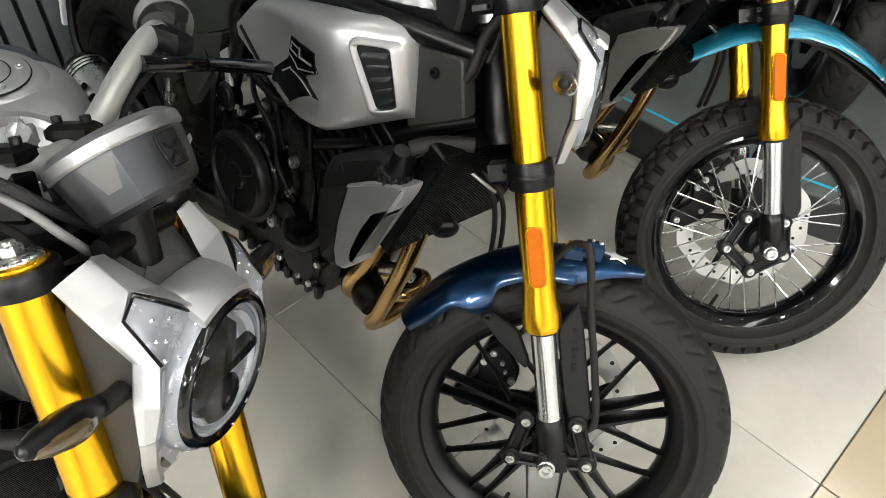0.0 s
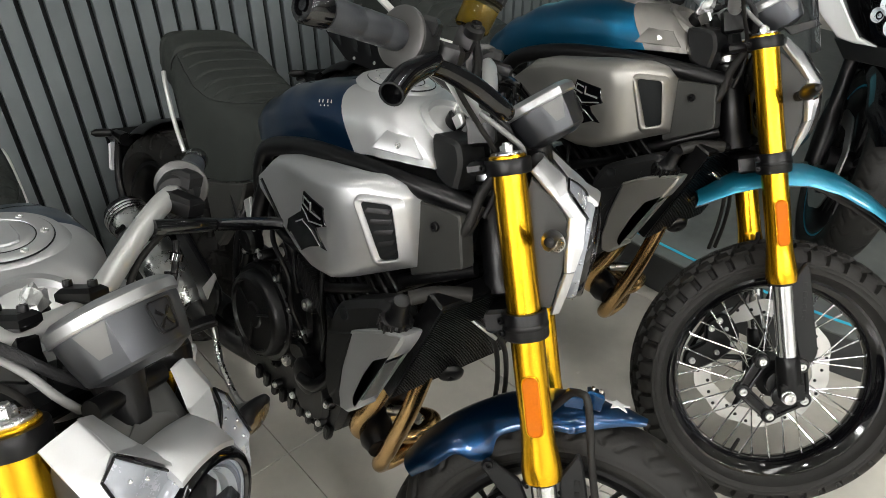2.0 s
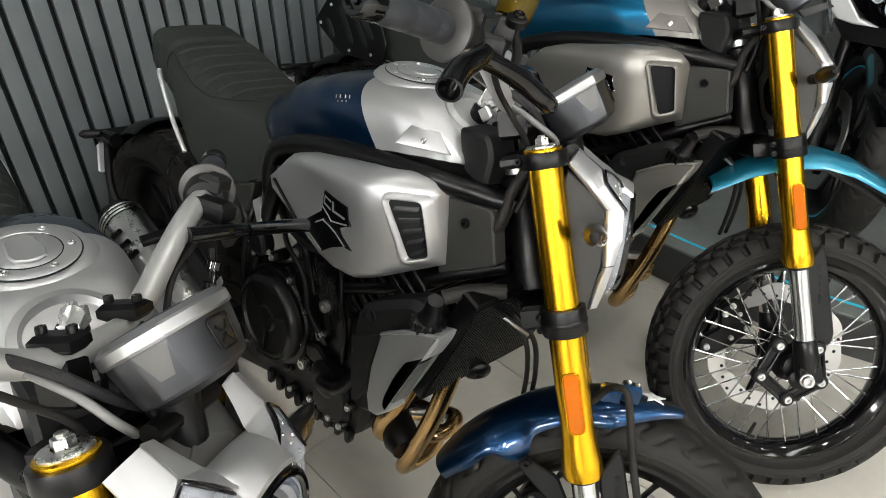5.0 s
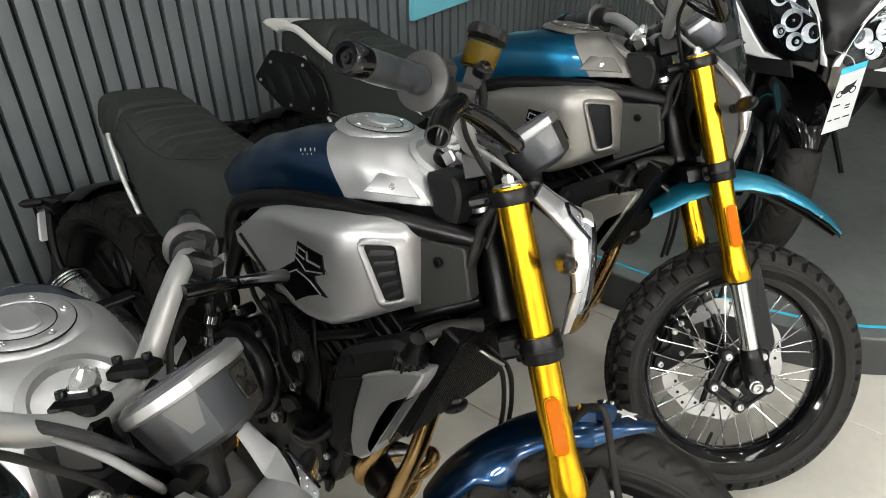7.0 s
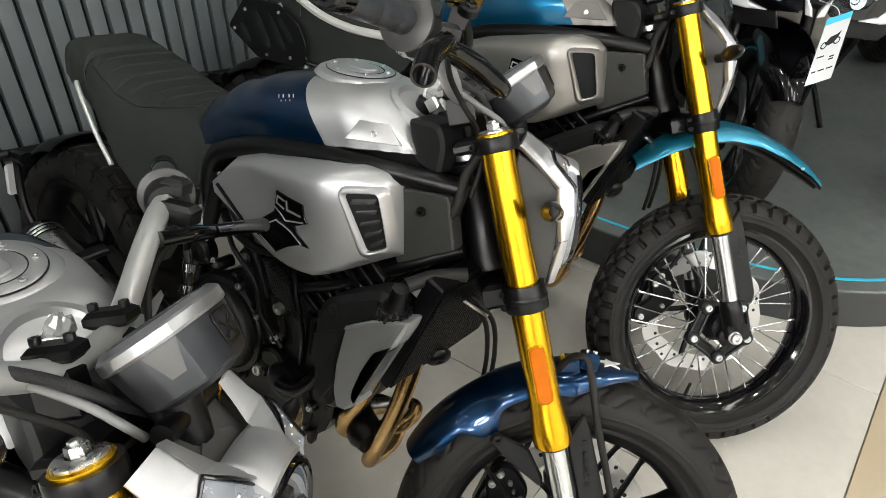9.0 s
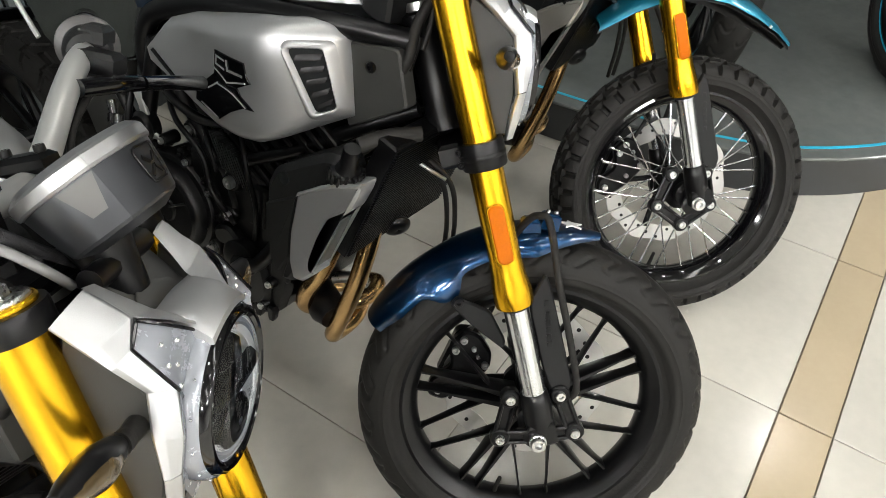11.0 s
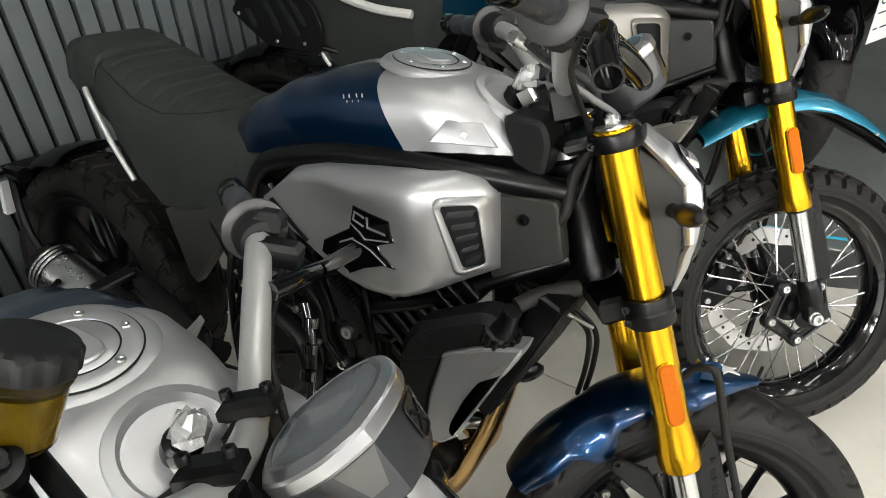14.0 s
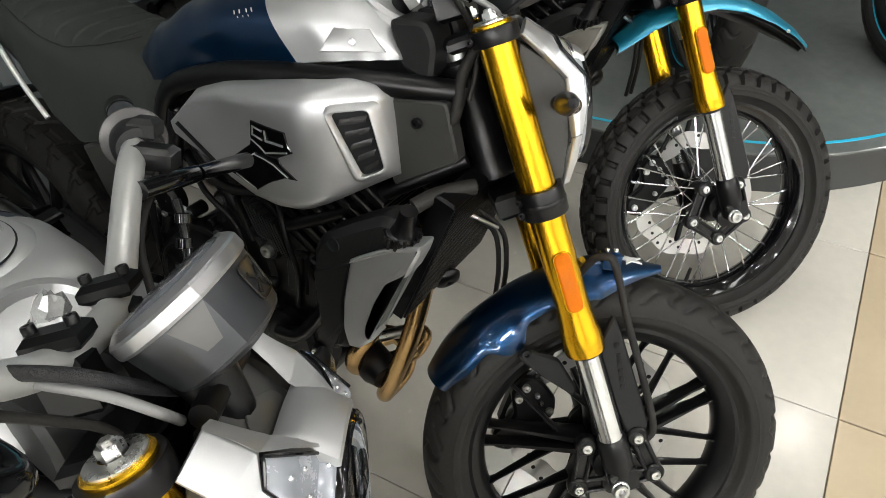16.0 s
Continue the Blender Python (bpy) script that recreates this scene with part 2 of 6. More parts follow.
DIFFUSER = glow("lamp_diffuser", (1.0, 0.99, 0.96), PANEL_GLOW)
for lx, ly in ((1.6, -2.9), (2.6, -1.4), (2.4, 0.9), (0.9, 0.5)):
    lamp = thing("ceiling_light", "long white ceiling light panel, switched on", "ceiling light", pose(lx, ly, 3.09), group="ceiling lights")
    part("frame", Geo().box((0, 0, 0), (1.24, 0.28, 0.03), 0.004), ALU, lamp)
    part("diffuser", Geo().box((0, 0, -0.018), (1.2, 0.24, 0.012), 0.002), DIFFUSER, lamp, "glowing white diffuser")
# Panels out of view, added to light the sides that face the camera.
FILLPANEL = glow("fill_panel_diffuser", (1.0, 0.99, 0.97), FILL_GLOW)
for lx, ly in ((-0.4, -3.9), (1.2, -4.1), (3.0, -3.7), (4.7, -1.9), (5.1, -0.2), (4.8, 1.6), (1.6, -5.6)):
    lamp = thing("ceiling_light", "unseen square ceiling panel, added as fill light", "ceiling light", pose(lx, ly, 3.09), group="square ceiling lights")
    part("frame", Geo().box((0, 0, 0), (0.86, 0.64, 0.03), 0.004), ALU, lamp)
    part("diffuser", Geo().box((0, 0, -0.018), (0.80, 0.58, 0.012), 0.002), FILLPANEL, lamp, "glowing white diffuser")
SPOT = glow("spot_lamp", (1.0, 0.985, 0.94), SPOT_GLOW)
for lx in (-0.65, 0.65, 1.95, 3.2):
    for ly in (-1.45, -0.36, 0.48, 1.6, 2.9):
        lamp = thing("downlight", "small round ceiling downlight, switched on", "ceiling light", pose(lx + 0.13 * math.sin(3 * ly), ly, 3.11), group="downlights")
        part("housing", Geo().lathe([(0.075, 0.0), (0.085, -0.004), (0.085, -0.012), (0.068, -0.016), (0.062, -0.006)], (0, 0, 0), (0, 0, 1), 28), ALU, lamp)
        part("bulb", Geo().lathe([(0.001, -0.010), (0.052, -0.010), (0.058, -0.006)], (0, 0, 0), (0, 0, 1), 20), SPOT, lamp, "bright lamp face")

# floor: cream tiles with one beige strip across
floor = new("floor", mesh_of("floor", Geo().box((2.7, -0.65, -0.06), (9.0, 11.9, 0.1), 0.001), GROUT))
tagged(floor, "polished cream floor tiles with a beige strip", "floor", kind="structure")
TX0, TX1, TY, TS = 0.419, 0.543, 0.577, 0.60


def tile_piece(w, d):
    return mesh_of("tile", Geo().box((0, 0, -0.006), (w - 0.002, d - 0.002, 0.012), 0.0012), TILE)


tile_mesh = tile_piece(TS, TS)
strip_mesh = mesh_of("strip_tile", Geo().box((0, 0, -0.006), (TX1 - TX0 - 0.005, TS - 0.004, 0.012), 0.0012), STRIP)
for j in range(-12, 8):
    cy = TY + TS * (j + 0.5)
    for i in range(-4, 11):
        cx = TX0 - TS * (-i - 0.5) if i < 0 else TX1 + TS * (i + 0.5)
        if i < 0:
            cx = TX0 + TS * (i + 0.5)
        if cx > 7.3 or cx < -2.1:
            continue
        ob = new("tile", tile_mesh)
        ob.parent = floor
        ob.location = (cx, cy, 0)
    ob = new("strip_tile", strip_mesh)
    ob.parent = floor
    ob.location = ((TX0 + TX1) / 2, cy, 0)

# low display platform with a curved front edge
plat = thing("display_platform", "low dark display platform with a cyan edge line", "platform", pose(0, 0, 0))
edge = [(-1.70, 1.24), (-0.9, 1.22), (-0.6, 1.225), (-0.35, 1.235), (-0.1, 1.27), (0.1, 1.315), (0.25, 1.385), (0.42, 1.52), (0.62, 1.75), (0.78, 2.05), (0.86, 2.5), (0.88, 3.6), (-1.70, 3.6)]
PH = 0.145


def inset_edge(pts, d):
    out = []
    for i, (x, y) in enumerate(pts):
        a, b = pts[max(i - 1, 0)], pts[min(i + 1, len(pts) - 1)]
        t = Vector((b[0] - a[0], b[1] - a[1])).normalized()
        out.append((x - t.y * d, y + t.x * d))
    return out


smooth_edge = [curve_at(edge[:12], k / 60) for k in range(61)]
for _ in range(3):
    smooth_edge = [smooth_edge[0]] + [tuple((a + 2 * b + c) / 4 for a, b, c in zip(smooth_edge[i - 1], smooth_edge[i], smooth_edge[i + 1])) for i in range(1, 60)] + [smooth_edge[-1]]
out = smooth_edge + [(-1.70, 3.6)]
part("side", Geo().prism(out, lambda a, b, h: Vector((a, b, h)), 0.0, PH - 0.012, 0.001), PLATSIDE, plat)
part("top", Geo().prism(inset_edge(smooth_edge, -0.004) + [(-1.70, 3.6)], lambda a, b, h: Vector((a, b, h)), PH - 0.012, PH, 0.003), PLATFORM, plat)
li = inset_edge(smooth_edge, 0.045)
lj = inset_edge(smooth_edge, 0.056)
g = Geo()
g.rings([[Vector((*a, PH - 0.002)), Vector((*b, PH - 0.002)), Vector((*b, PH + 0.0015)), Vector((*a, PH + 0.0015))] for a, b in zip(li, lj)])
part("edge_line", g, CYAN, plat, "thin cyan line")


# ---- motorcycles ----
RAKE = radians(24.5)
AXIS = Vector((-math.sin(RAKE), 0, math.cos(RAKE)))
DOWN = -AXIS
PIVOT = Vector((0.105, 0, 0))
R_FRONT, R_REAR = 0.317, 0.312
FRONT, REAR = Vector((0, 0, 0.319)), Vector((-1.415, 0, 0.314))
FORK_TOP = Vector((-0.310, 0, 1.02))


def fork(s, y=0.0, off=0.0):
    """A point s metres down the fork leg at side y, off metres ahead of it."""
    return FORK_TOP + DOWN * s + Vector((math.cos(RAKE), 0, math.sin(RAKE))) * off + Vector((0, y, 0))


def tyre(centre, radius, half, bead, pattern, depth):
    """A tyre turned round the wheel's axle; pattern(u, v) says how deep the tread is cut."""
    nu, nv = (480, 61) if depth > 0.006 else (720, 71)

    def at(u, v):
        a = u * 2 * math.pi
        s = (v - 0.5) * 2
        # the section: from bead over the shoulder and crown to the other bead
        w = half * math.sin(s * 2.05) / math.sin(min(2.05, math.pi / 2)) if abs(s) < 0.95 else half * math.sin(2.05 * 0.95 * (1 if s > 0 else -1))
        c = math.cos(s * 2.05)
        k = (c - math.cos(2.05)) / (1 - math.cos(2.05))
        r = bead + (radius - bead) * (max(0.0, k) ** 0.72)
        cut = depth * pattern(u, s) if abs(s) < 0.68 else 0.0
        r -= cut * max(0.2, math.cos(s * 1.6))
        w -= cut * math.sin(s * 1.6) * 0.8
        e = abs(s)
        if e > 0.70:
            w += (0.0014 if s > 0 else -0.0014) * sum(math.exp(-((e - q) / 0.012) ** 2) for q in (0.73, 0.80, 0.91))
        # the bead tucks in under the rim's lip
        if e > 0.9:
            w *= 1 - 0.33 * min(1.0, (e - 0.9) / 0.1)
        return centre + Vector((r * math.cos(a), w, r * math.sin(a)))

    return Geo().grid(at, nu, nv, True)


def road_tread(u, s):
    """Long bent cuts that sweep from the crown to the shoulder."""
    e = abs(s)
    k = u * 24 + 0.9 * e + 0.25 * math.sin(e * 9) + (0.5 if s > 0 else 0.0)
    f = (k % 1.0) - 0.5
    a = math.exp(-(f / 0.075) ** 2) * max(0.0, min(1.0, (e - 0.06) / 0.05, (0.58 - e) / 0.05))
    k = u * 24 - 1.3 * e + 0.3
    f = (k % 1.0) - 0.5
    b = math.exp(-(f / 0.07) ** 2) * max(0.0, min(1.0, (e - 0.30) / 0.05, (0.62 - e) / 0.05))
    return max(a, b)


def block_tread(u, s):
    """Square blocks in rows, with wide gaps."""
    a = u * 44
    row = abs(s)
    if row < 0.16:
        f = (a + 0.12 * math.sin(s * 20)) % 1.0
    elif row < 0.36:
        f = (a + 0.5) % 1.0
        if row < 0.19:
            return 1.0
    else:
        f = (a + 0.15) % 1.0
        if row < 0.40:
            return 1.0
    if abs(s) < 0.02:
        return 0.6
    return 1.0 if f < 0.26 else 0.0


def zig_tread(u, s):
    """Large blocks parted by bent grooves."""
    a = u * 26
    k = a + 0.45 * abs(abs(s) - 0.3) / 0.3 + (0.5 if s > 0 else 0)
    if abs((k % 1.0) - 0.5) < 0.07:
        return 1.0
    side = 0.3 + 0.07 * (1 if (a * 1.0) % 1.0 < 0.5 else -1)
    return 1.0 if abs(abs(s) - side) < 0.045 and 0.1 < abs(s) else 0.0


def wheel_rim(centre, rad, half):
    prof = [(rad + 0.012, -half), (rad + 0.012, -half + 0.006), (rad - 0.004, -half + 0.012), (rad - 0.018, -half * 0.45), (rad - 0.02, 0.0),
            (rad - 0.018, half * 0.45), (rad - 0.004, half - 0.012), (rad + 0.012, half - 0.006), (rad + 0.012, half),
            (rad + 0.002, half + 0.001), (rad - 0.008, half - 0.006), (rad - 0.021, half * 0.5), (rad - 0.025, 0.0), (rad - 0.021, -half * 0.5), (rad - 0.008, -half + 0.006), (rad + 0.002, -half - 0.001)]
    g = Geo()
    o, n = centre, 96
    g.rings([[o + Vector((r * math.cos(a), h, r * math.sin(a))) for r, h in prof] for a in (2 * math.pi * k / n for k in range(n))], close=True)
    return g


def ring_plate(centre, y, r0, r1, t, seg=72, wave=0.0, waves=10):
    g = Geo()
    rings = []
    for k in range(seg):
        a = 2 * math.pi * k / seg
        e = r1 + wave * math.cos(waves * a)
        f = r0 + wave * math.cos(waves * a)
        rings.append([centre + Vector((r * math.cos(a), y + h, r * math.sin(a))) for r, h in ((f, -t), (e, -t), (e, t), (f, t))])
    return g.rings(rings, close=True)


def bolt(g, p, axis, r=0.006, h=0.005):
    """A round-headed socket bolt."""
    g.pieces.append(Geo().lathe([(r * 0.3, h * 0.4), (r * 0.45, h), (r * 0.9, h), (r, h * 0.7), (r, 0)], p, axis, 12, True))


def front_wheel(bike, m, spoked):
    w = part("front_wheel", wheel_rim(FRONT, 0.232, 0.036 if spoked else 0.036), GLOSS if spoked else BLACK, bike, "black wheel with wire spokes" if spoked else "black cast wheel", m)
    part("tyre", tyre(FRONT, R_FRONT, 0.056, 0.238, block_tread if spoked else road_tread, 0.011 if spoked else 0.0045), RUBBER, w, "black blocky off-road tyre" if spoked else "black road tyre")
    hub = Geo().lathe([(0.012, -0.075), (0.03, -0.07), (0.03, -0.052), (0.022, -0.045), (0.022, 0.045), (0.045, 0.05), (0.045, 0.062), (0.02, 0.066), (0.012, 0.075)], FRONT, (0, 1, 0), 32, True)
    if spoked:
        hub.lathe([(0.02, -0.036), (0.044, -0.034), (0.044, -0.028), (0.02, -0.026)], FRONT, (0, 1, 0), 32)
        hub.lathe([(0.02, 0.026), (0.044, 0.028), (0.044, 0.034), (0.02, 0.036)], FRONT, (0, 1, 0), 32)
    part("hub", hub, BLACK, w)
    if spoked:
        for k in range(36):
            a = 2 * math.pi * k / 36
            side = -1 if k % 2 else 1
            lead = radians(42) * (1 if (k // 2) % 2 else -1)
            p = FRONT + Vector((0.041 * math.cos(a + lead), side * 0.031, 0.041 * math.sin(a + lead)))
            q = FRONT + Vector((0.213 * math.cos(a), side * 0.006, 0.213 * math.sin(a)))
            s = Geo().tube([p, q], 0.0019, 6)
            d = (q - p).normalized()
            s.tube([q - d * 0.022, q], 0.0031, 6)
            part("spoke", s, CHROME, w)
    else:
        # five groups: two blades side by side, each with a thin branch that forks off to the rim
        def blade(a0, r0, a1, r1, rows):
            p0 = FRONT + Vector((r0 * math.cos(radians(a0)), 0, r0 * math.sin(radians(a0))))
            p1 = FRONT + Vector((r1 * math.cos(radians(a1)), 0, r1 * math.sin(radians(a1))))
            d = (p1 - p0).normalized()
            n = Vector((-d.z, 0, d.x))
            rings = []
            for u, hw, th in rows:
                c = p0 + (p1 - p0) * u
                rings.append([c + n * hw * x + Vector((0, th * y, 0)) for x, y in ((-1, -0.6), (-0.45, -1), (0.45, -1), (1, -0.6), (1, 0.6), (0.45, 1), (-0.45, 1), (-1, 0.6))])
            return Geo().rings(rings)
        for k in range(5):
            a = 34 + 72 * k
            for e in (-1, 1):
                part("spoke", blade(a + 17 * e, 0.034, a + 4.8 * e, 0.211, ((0, 0.0120, 0.026), (0.35, 0.0080, 0.021), (0.85, 0.0032, 0.014), (1.0, 0.0046, 0.016))), BLACK, w)
                part("branch", blade(a + 10 * e, 0.080, a + 29 * e, 0.211, ((0, 0.0040, 0.015), (0.4, 0.0023, 0.011), (0.9, 0.0018, 0.009), (1.0, 0.0040, 0.012))), BLACK, w)
    part("brake_disc", ring_plate(FRONT, 0.062, 0.118, 0.158, 0.0024, 120, 0.0035, 10), DISC, w, "drilled steel brake disc")
    g = Geo()
    for k in range(30):
        a = 2 * math.pi * k / 30
        g.lathe([(0.0042, -0.0032), (0.0042, 0.0032)], FRONT + Vector(((0.130 + 0.009 * (k % 3)) * math.cos(a), 0.062, (0.130 + 0.009 * (k % 3)) * math.sin(a))), (0, 1, 0), 10, True)
    tagged(part("disc_hole", g, ENGINE, w), kind="stuff")
    g = Geo()
    for k in range(5):
        a = 2 * math.pi * (k + 0.4) / 5
        c, s = math.cos(a), math.sin(a)
        g.tube([FRONT + Vector((0.04 * c, 0.058, 0.04 * s)), FRONT + Vector((0.124 * math.cos(a + 0.25), 0.06, 0.124 * math.sin(a + 0.25)))], 0.007, 8)
    part("disc_carrier", g, BLACK, w)
    part("valve", Geo().tube([FRONT + Vector((-0.02, -0.012, -0.205)), FRONT + Vector((-0.018, -0.02, -0.168))], [0.005, 0.004], 8), RUBBER, w)
    return w


def rear_wheel(bike):
    w = part("rear_wheel", wheel_rim(REAR, 0.216, 0.068), BLACK, bike, "black rear wheel")
    part("tyre", tyre(REAR, R_REAR, 0.088, 0.222, zig_tread, 0.005), RUBBER, w, "wide black rear tyre with bent grooves")
    part("hub", Geo().lathe([(0.015, -0.09), (0.05, -0.085), (0.05, 0.085), (0.015, 0.09)], REAR, (0, 1, 0), 32, True), BLACK, w)
    for k in range(10):
        a = 2 * math.pi * k / 10
        part("spoke", Geo().tube([REAR + Vector((0.04 * math.cos(a), 0, 0.04 * math.sin(a))), REAR + Vector((0.195 * math.cos(a + 0.12), 0, 0.195 * math.sin(a + 0.12)))], [0.014, 0.009], 8), BLACK, w)


def fork_legs(bike, m):
    for side in (-1, 1):
        y = 0.103 * side
        leg = part("fork_leg", Geo().lathe([(0.0262, 0.022), (0.0262, 0.03), (0.0258, 0.038), (0.0258, 0.25), (0.0262, 0.255), (0.0262, 0.440), (0.0275, 0.462), (0.0312, 0.491), (0.0322, 0.513), (0.031, 0.520), (0.022, 0.521)], fork(0, y), DOWN, 40), GOLD, bike, "gold anodised fork tube", m)
        part("cap_ring", Geo().lathe([(0.005, -0.001), (0.0262, -0.001), (0.0280, 0.001), (0.0280, 0.004), (0.0262, 0.006), (0.0262, 0.013)], fork(0.0115, y), DOWN, 40, True), GOLD, leg)
        cap = Geo().lathe([(0.0240, -0.0008), (0.0240, -0.0030), (0.0225, -0.0045), (0.0115, -0.0055)], fork(0.0115, y), DOWN, 32)
        cap.lathe([(0.0105, -0.004), (0.0105, -0.013), (0.0095, -0.0145)], fork(0.0115, y), DOWN, 6, True)
        cap.lathe([(0.0062, -0.013), (0.0062, -0.0175), (0.005, -0.0185)], fork(0.0115, y), DOWN, 6, True)
        part("adjuster", cap, STEEL, leg, "steel preload adjuster")
        part("stanchion", Geo().lathe([(0.0205, 0.512), (0.0205, 0.71)], fork(0, y), DOWN, 32, True), CHROME, leg, "polished steel lower tube")
        part("seal", Geo().lathe([(0.0225, 0.518), (0.0235, 0.521), (0.0225, 0.527), (0.0207, 0.528)], fork(0, y), DOWN, 32), RUBBER, leg)
        lug = Geo().lathe([(0.0205, 0.686), (0.0235, 0.690), (0.0255, 0.71), (0.0255, 0.745), (0.024, 0.765)], fork(0, y), DOWN, 28, True)
        lug.box(Matrix.Translation(fork(0.765, y * 1.02)) @ Matrix.Rotation(-RAKE, 4, "Y"), (0.046, 0.042, 0.05), 0.008)
        part("axle_lug", lug, BLACK, leg)
        g = Geo().lathe([(0.0055, 0.001), (0.0065, 0.008), (0.0115, 0.008), (0.0130, 0.006), (0.0130, 0.0), (0.015, -0.001), (0.015, -0.006)], FRONT + Vector((0, y * 1.28, -0.007)), (0, side, 0), 24, True)
        part("axle_end", g, STEEL, leg, "steel axle end")
        if side < 0:
            # reflector, a long rounded tablet on the outside of the tube
            o = corner_round([(-0.0125, -0.048), (0.0125, -0.048), (0.0125, 0.048), (-0.0125, 0.048)], 0.0122, 7)
            base = fork(0.391, y - 0.0255)
            fx, fz = Vector((math.cos(RAKE), 0, math.sin(RAKE))), AXIS
            part("reflector_base", Geo().prism([(a * 1.13, b * 1.03) for a, b in o], lambda a, b, h: base + fx * a + fz * b - Vector((0, h, 0)), -0.004, 0.0035, 0.001), GOLD, leg)
            part("reflector", Geo().prism(o, lambda a, b, h: base + fx * a + fz * b - Vector((0, h, 0)), -0.003, 0.0065, 0.0025), AMBER, leg, "amber reflector")
    # two clamps across both legs
    for s0, s1, nm in ((0.0160, 0.0385, "top_clamp"), (0.246, 0.288, "lower_clamp")):
        g = Geo()
        for y in (-0.103, 0.103):
            g.lathe([(0.0275, s0), (0.0335, s0), (0.0345, s0 + 0.003), (0.0345, s1 - 0.003), (0.0335, s1), (0.0275, s1)], fork(0, y), DOWN, 40)
            if s0 > 0.1:
                g.lathe([(0.0345, s0 + 0.018), (0.0355, s0 + 0.02), (0.0355, s0 + 0.024), (0.0345, s0 + 0.026)], fork(0, y), DOWN, 40)
        mid = fork((s0 + s1) / 2, 0, -0.034)
        mm = Matrix.Translation(mid) @ Matrix.Rotation(-RAKE, 4, "Y")
        g.box(mm, (0.062, 0.175, (s1 - s0) * 0.9), 0.006)
        c = part(nm, g, BLACK, bike, "", m)
        b = Geo()
        for y in (-0.103, 0.103):
            for s in ((s0 + s1) / 2,) if s0 < 0.1 else (s0 + 0.011, s1 - 0.011):
                bolt(b, fork(s, y + (0.012 if y > 0 else -0.012), -0.034), (-0.5, y * 9, 0.1), 0.0058, 0.006)
        part("bolt", b, BLACK, c)


def lower_bits(bike, m, spoked):
    """The bolted bracket round the axle, the plate beside the fork and the brake hose."""
    pts = [(-0.057, 0.366), (-0.057, 0.285), (0.025, 0.390), (0.069, 0.322)] if not spoked else [(-0.066, 0.364), (-0.081, 0.286), (0.016, 0.379), (0.048, 0.307), (-0.008, 0.250)]
    links = ((0, 1), (2, 3), (1, "hub"), (3, "hub")) if not spoked else ((0, 1), (2, 3), (1, 4), (4, 3))
    hubp = Vector((0.006, -0.088, 0.300))
    g, b = Geo(), Geo()
    ends = [Vector((x, -0.088, z)) for x, z in pts]
    for p in ends:
        g.pieces.append(Geo().lathe([(0.0175, -0.009), (0.0175, 0.005), (0.0145, 0.008), (0.0105, 0.0085)], p, (0, -1, 0), 24, True))
        bolt(b, p + Vector((0, -0.0085, 0)), (0, -1, 0), 0.0088, 0.006)
    for i0, i1 in links:
        p, q = ends[i0], hubp if i1 == "hub" else ends[i1]
        d = (q - p).normalized()
        n = Vector((-d.z, 0, d.x))
        g.pieces.append(Geo().prism([((p + n * 0.013).x, (p + n * 0.013).z), ((q + n * 0.012).x, (q + n * 0.012).z), ((q - n * 0.012).x, (q - n * 0.012).z), ((p - n * 0.013).x, (p - n * 0.013).z)], xz, -0.083, -0.089, 0.002))
        for e in (-0.0105, 0.0105):
            g.pieces.append(Geo().tube([p + n * e + Vector((0, -0.002, 0)), q + n * e + Vector((0, -0.002, 0))], 0.0042, 8))
    br = part("axle_bracket", Geo().lathe([(0.022, -0.007), (0.024, -0.004), (0.024, 0.004), (0.018, 0.007)], hubp, (0, -1, 0), 24, True), BLACK, bike, "", m)
    part("bracket_arm", g, BLACK, br)
    part("bolt", b, STEEL, br, "bright bolt heads")
    # plate in front of the leg
    o = [(-0.068, 0.551), (-0.054, 0.600), (-0.040, 0.582), (0.0400, 0.417), (0.0394, 0.392), (0.0115, 0.386), (-0.017, 0.434), (-0.062, 0.530)]
    pl = part("fork_guard", Geo().prism(corner_round(o, 0.006, 3), xz, -0.077, -0.090, 0.003), PLASTIC, bike, "grey plastic fork guard", m)
    # raised unreadable mark on the plate, as plain bars
    t = Geo()
    d = Vector((0.066, 0, -0.20)).normalized()
    n = Vector((d.z, 0, -d.x))
    for k in range(6):
        c = Vector((-0.040, -0.0903, 0.552)) + d * (0.014 * k + (0.006 if k else 0))
        t.pieces.append(Geo().box(Matrix(((d.x, 0, n.x, c.x), (0, 1, 0, c.y), (d.z, 0, n.z, c.z), (0, 0, 0, 1))), (0.009, 0.0016, 0.008), 0.0004))
    part("mark", t, BLACK, pl)
    h = Geo().tube([(-0.13, -0.045, 0.60), (-0.100, -0.06, 0.672), (-0.084, -0.080, 0.692), (-0.067, -0.088, 0.682), (-0.027, -0.090, 0.585), (0.012, -0.090, 0.501), (0.047, -0.090, 0.418), (0.048, -0.085, 0.386), (0.025, -0.07, 0.360)], 0.0062, 12) if not spoked else \
        Geo().tube([(-0.14, 0.06, 0.72), (-0.09, 0.08, 0.66), (-0.03, 0.09, 0.55), (-0.04, 0.085, 0.42)], 0.0055, 12)
    part("brake_hose", h, RUBBER, bike, "", m)
    c = Geo().prism(corner_round([(-0.182, 0.268), (-0.150, 0.262), (-0.108, 0.300), (-0.078, 0.346), (-0.080, 0.378), (-0.112, 0.412), (-0.140, 0.416), (-0.164, 0.384), (-0.150, 0.338), (-0.186, 0.300)], 0.010, 4), xz, 0.036, 0.058, 0.005)
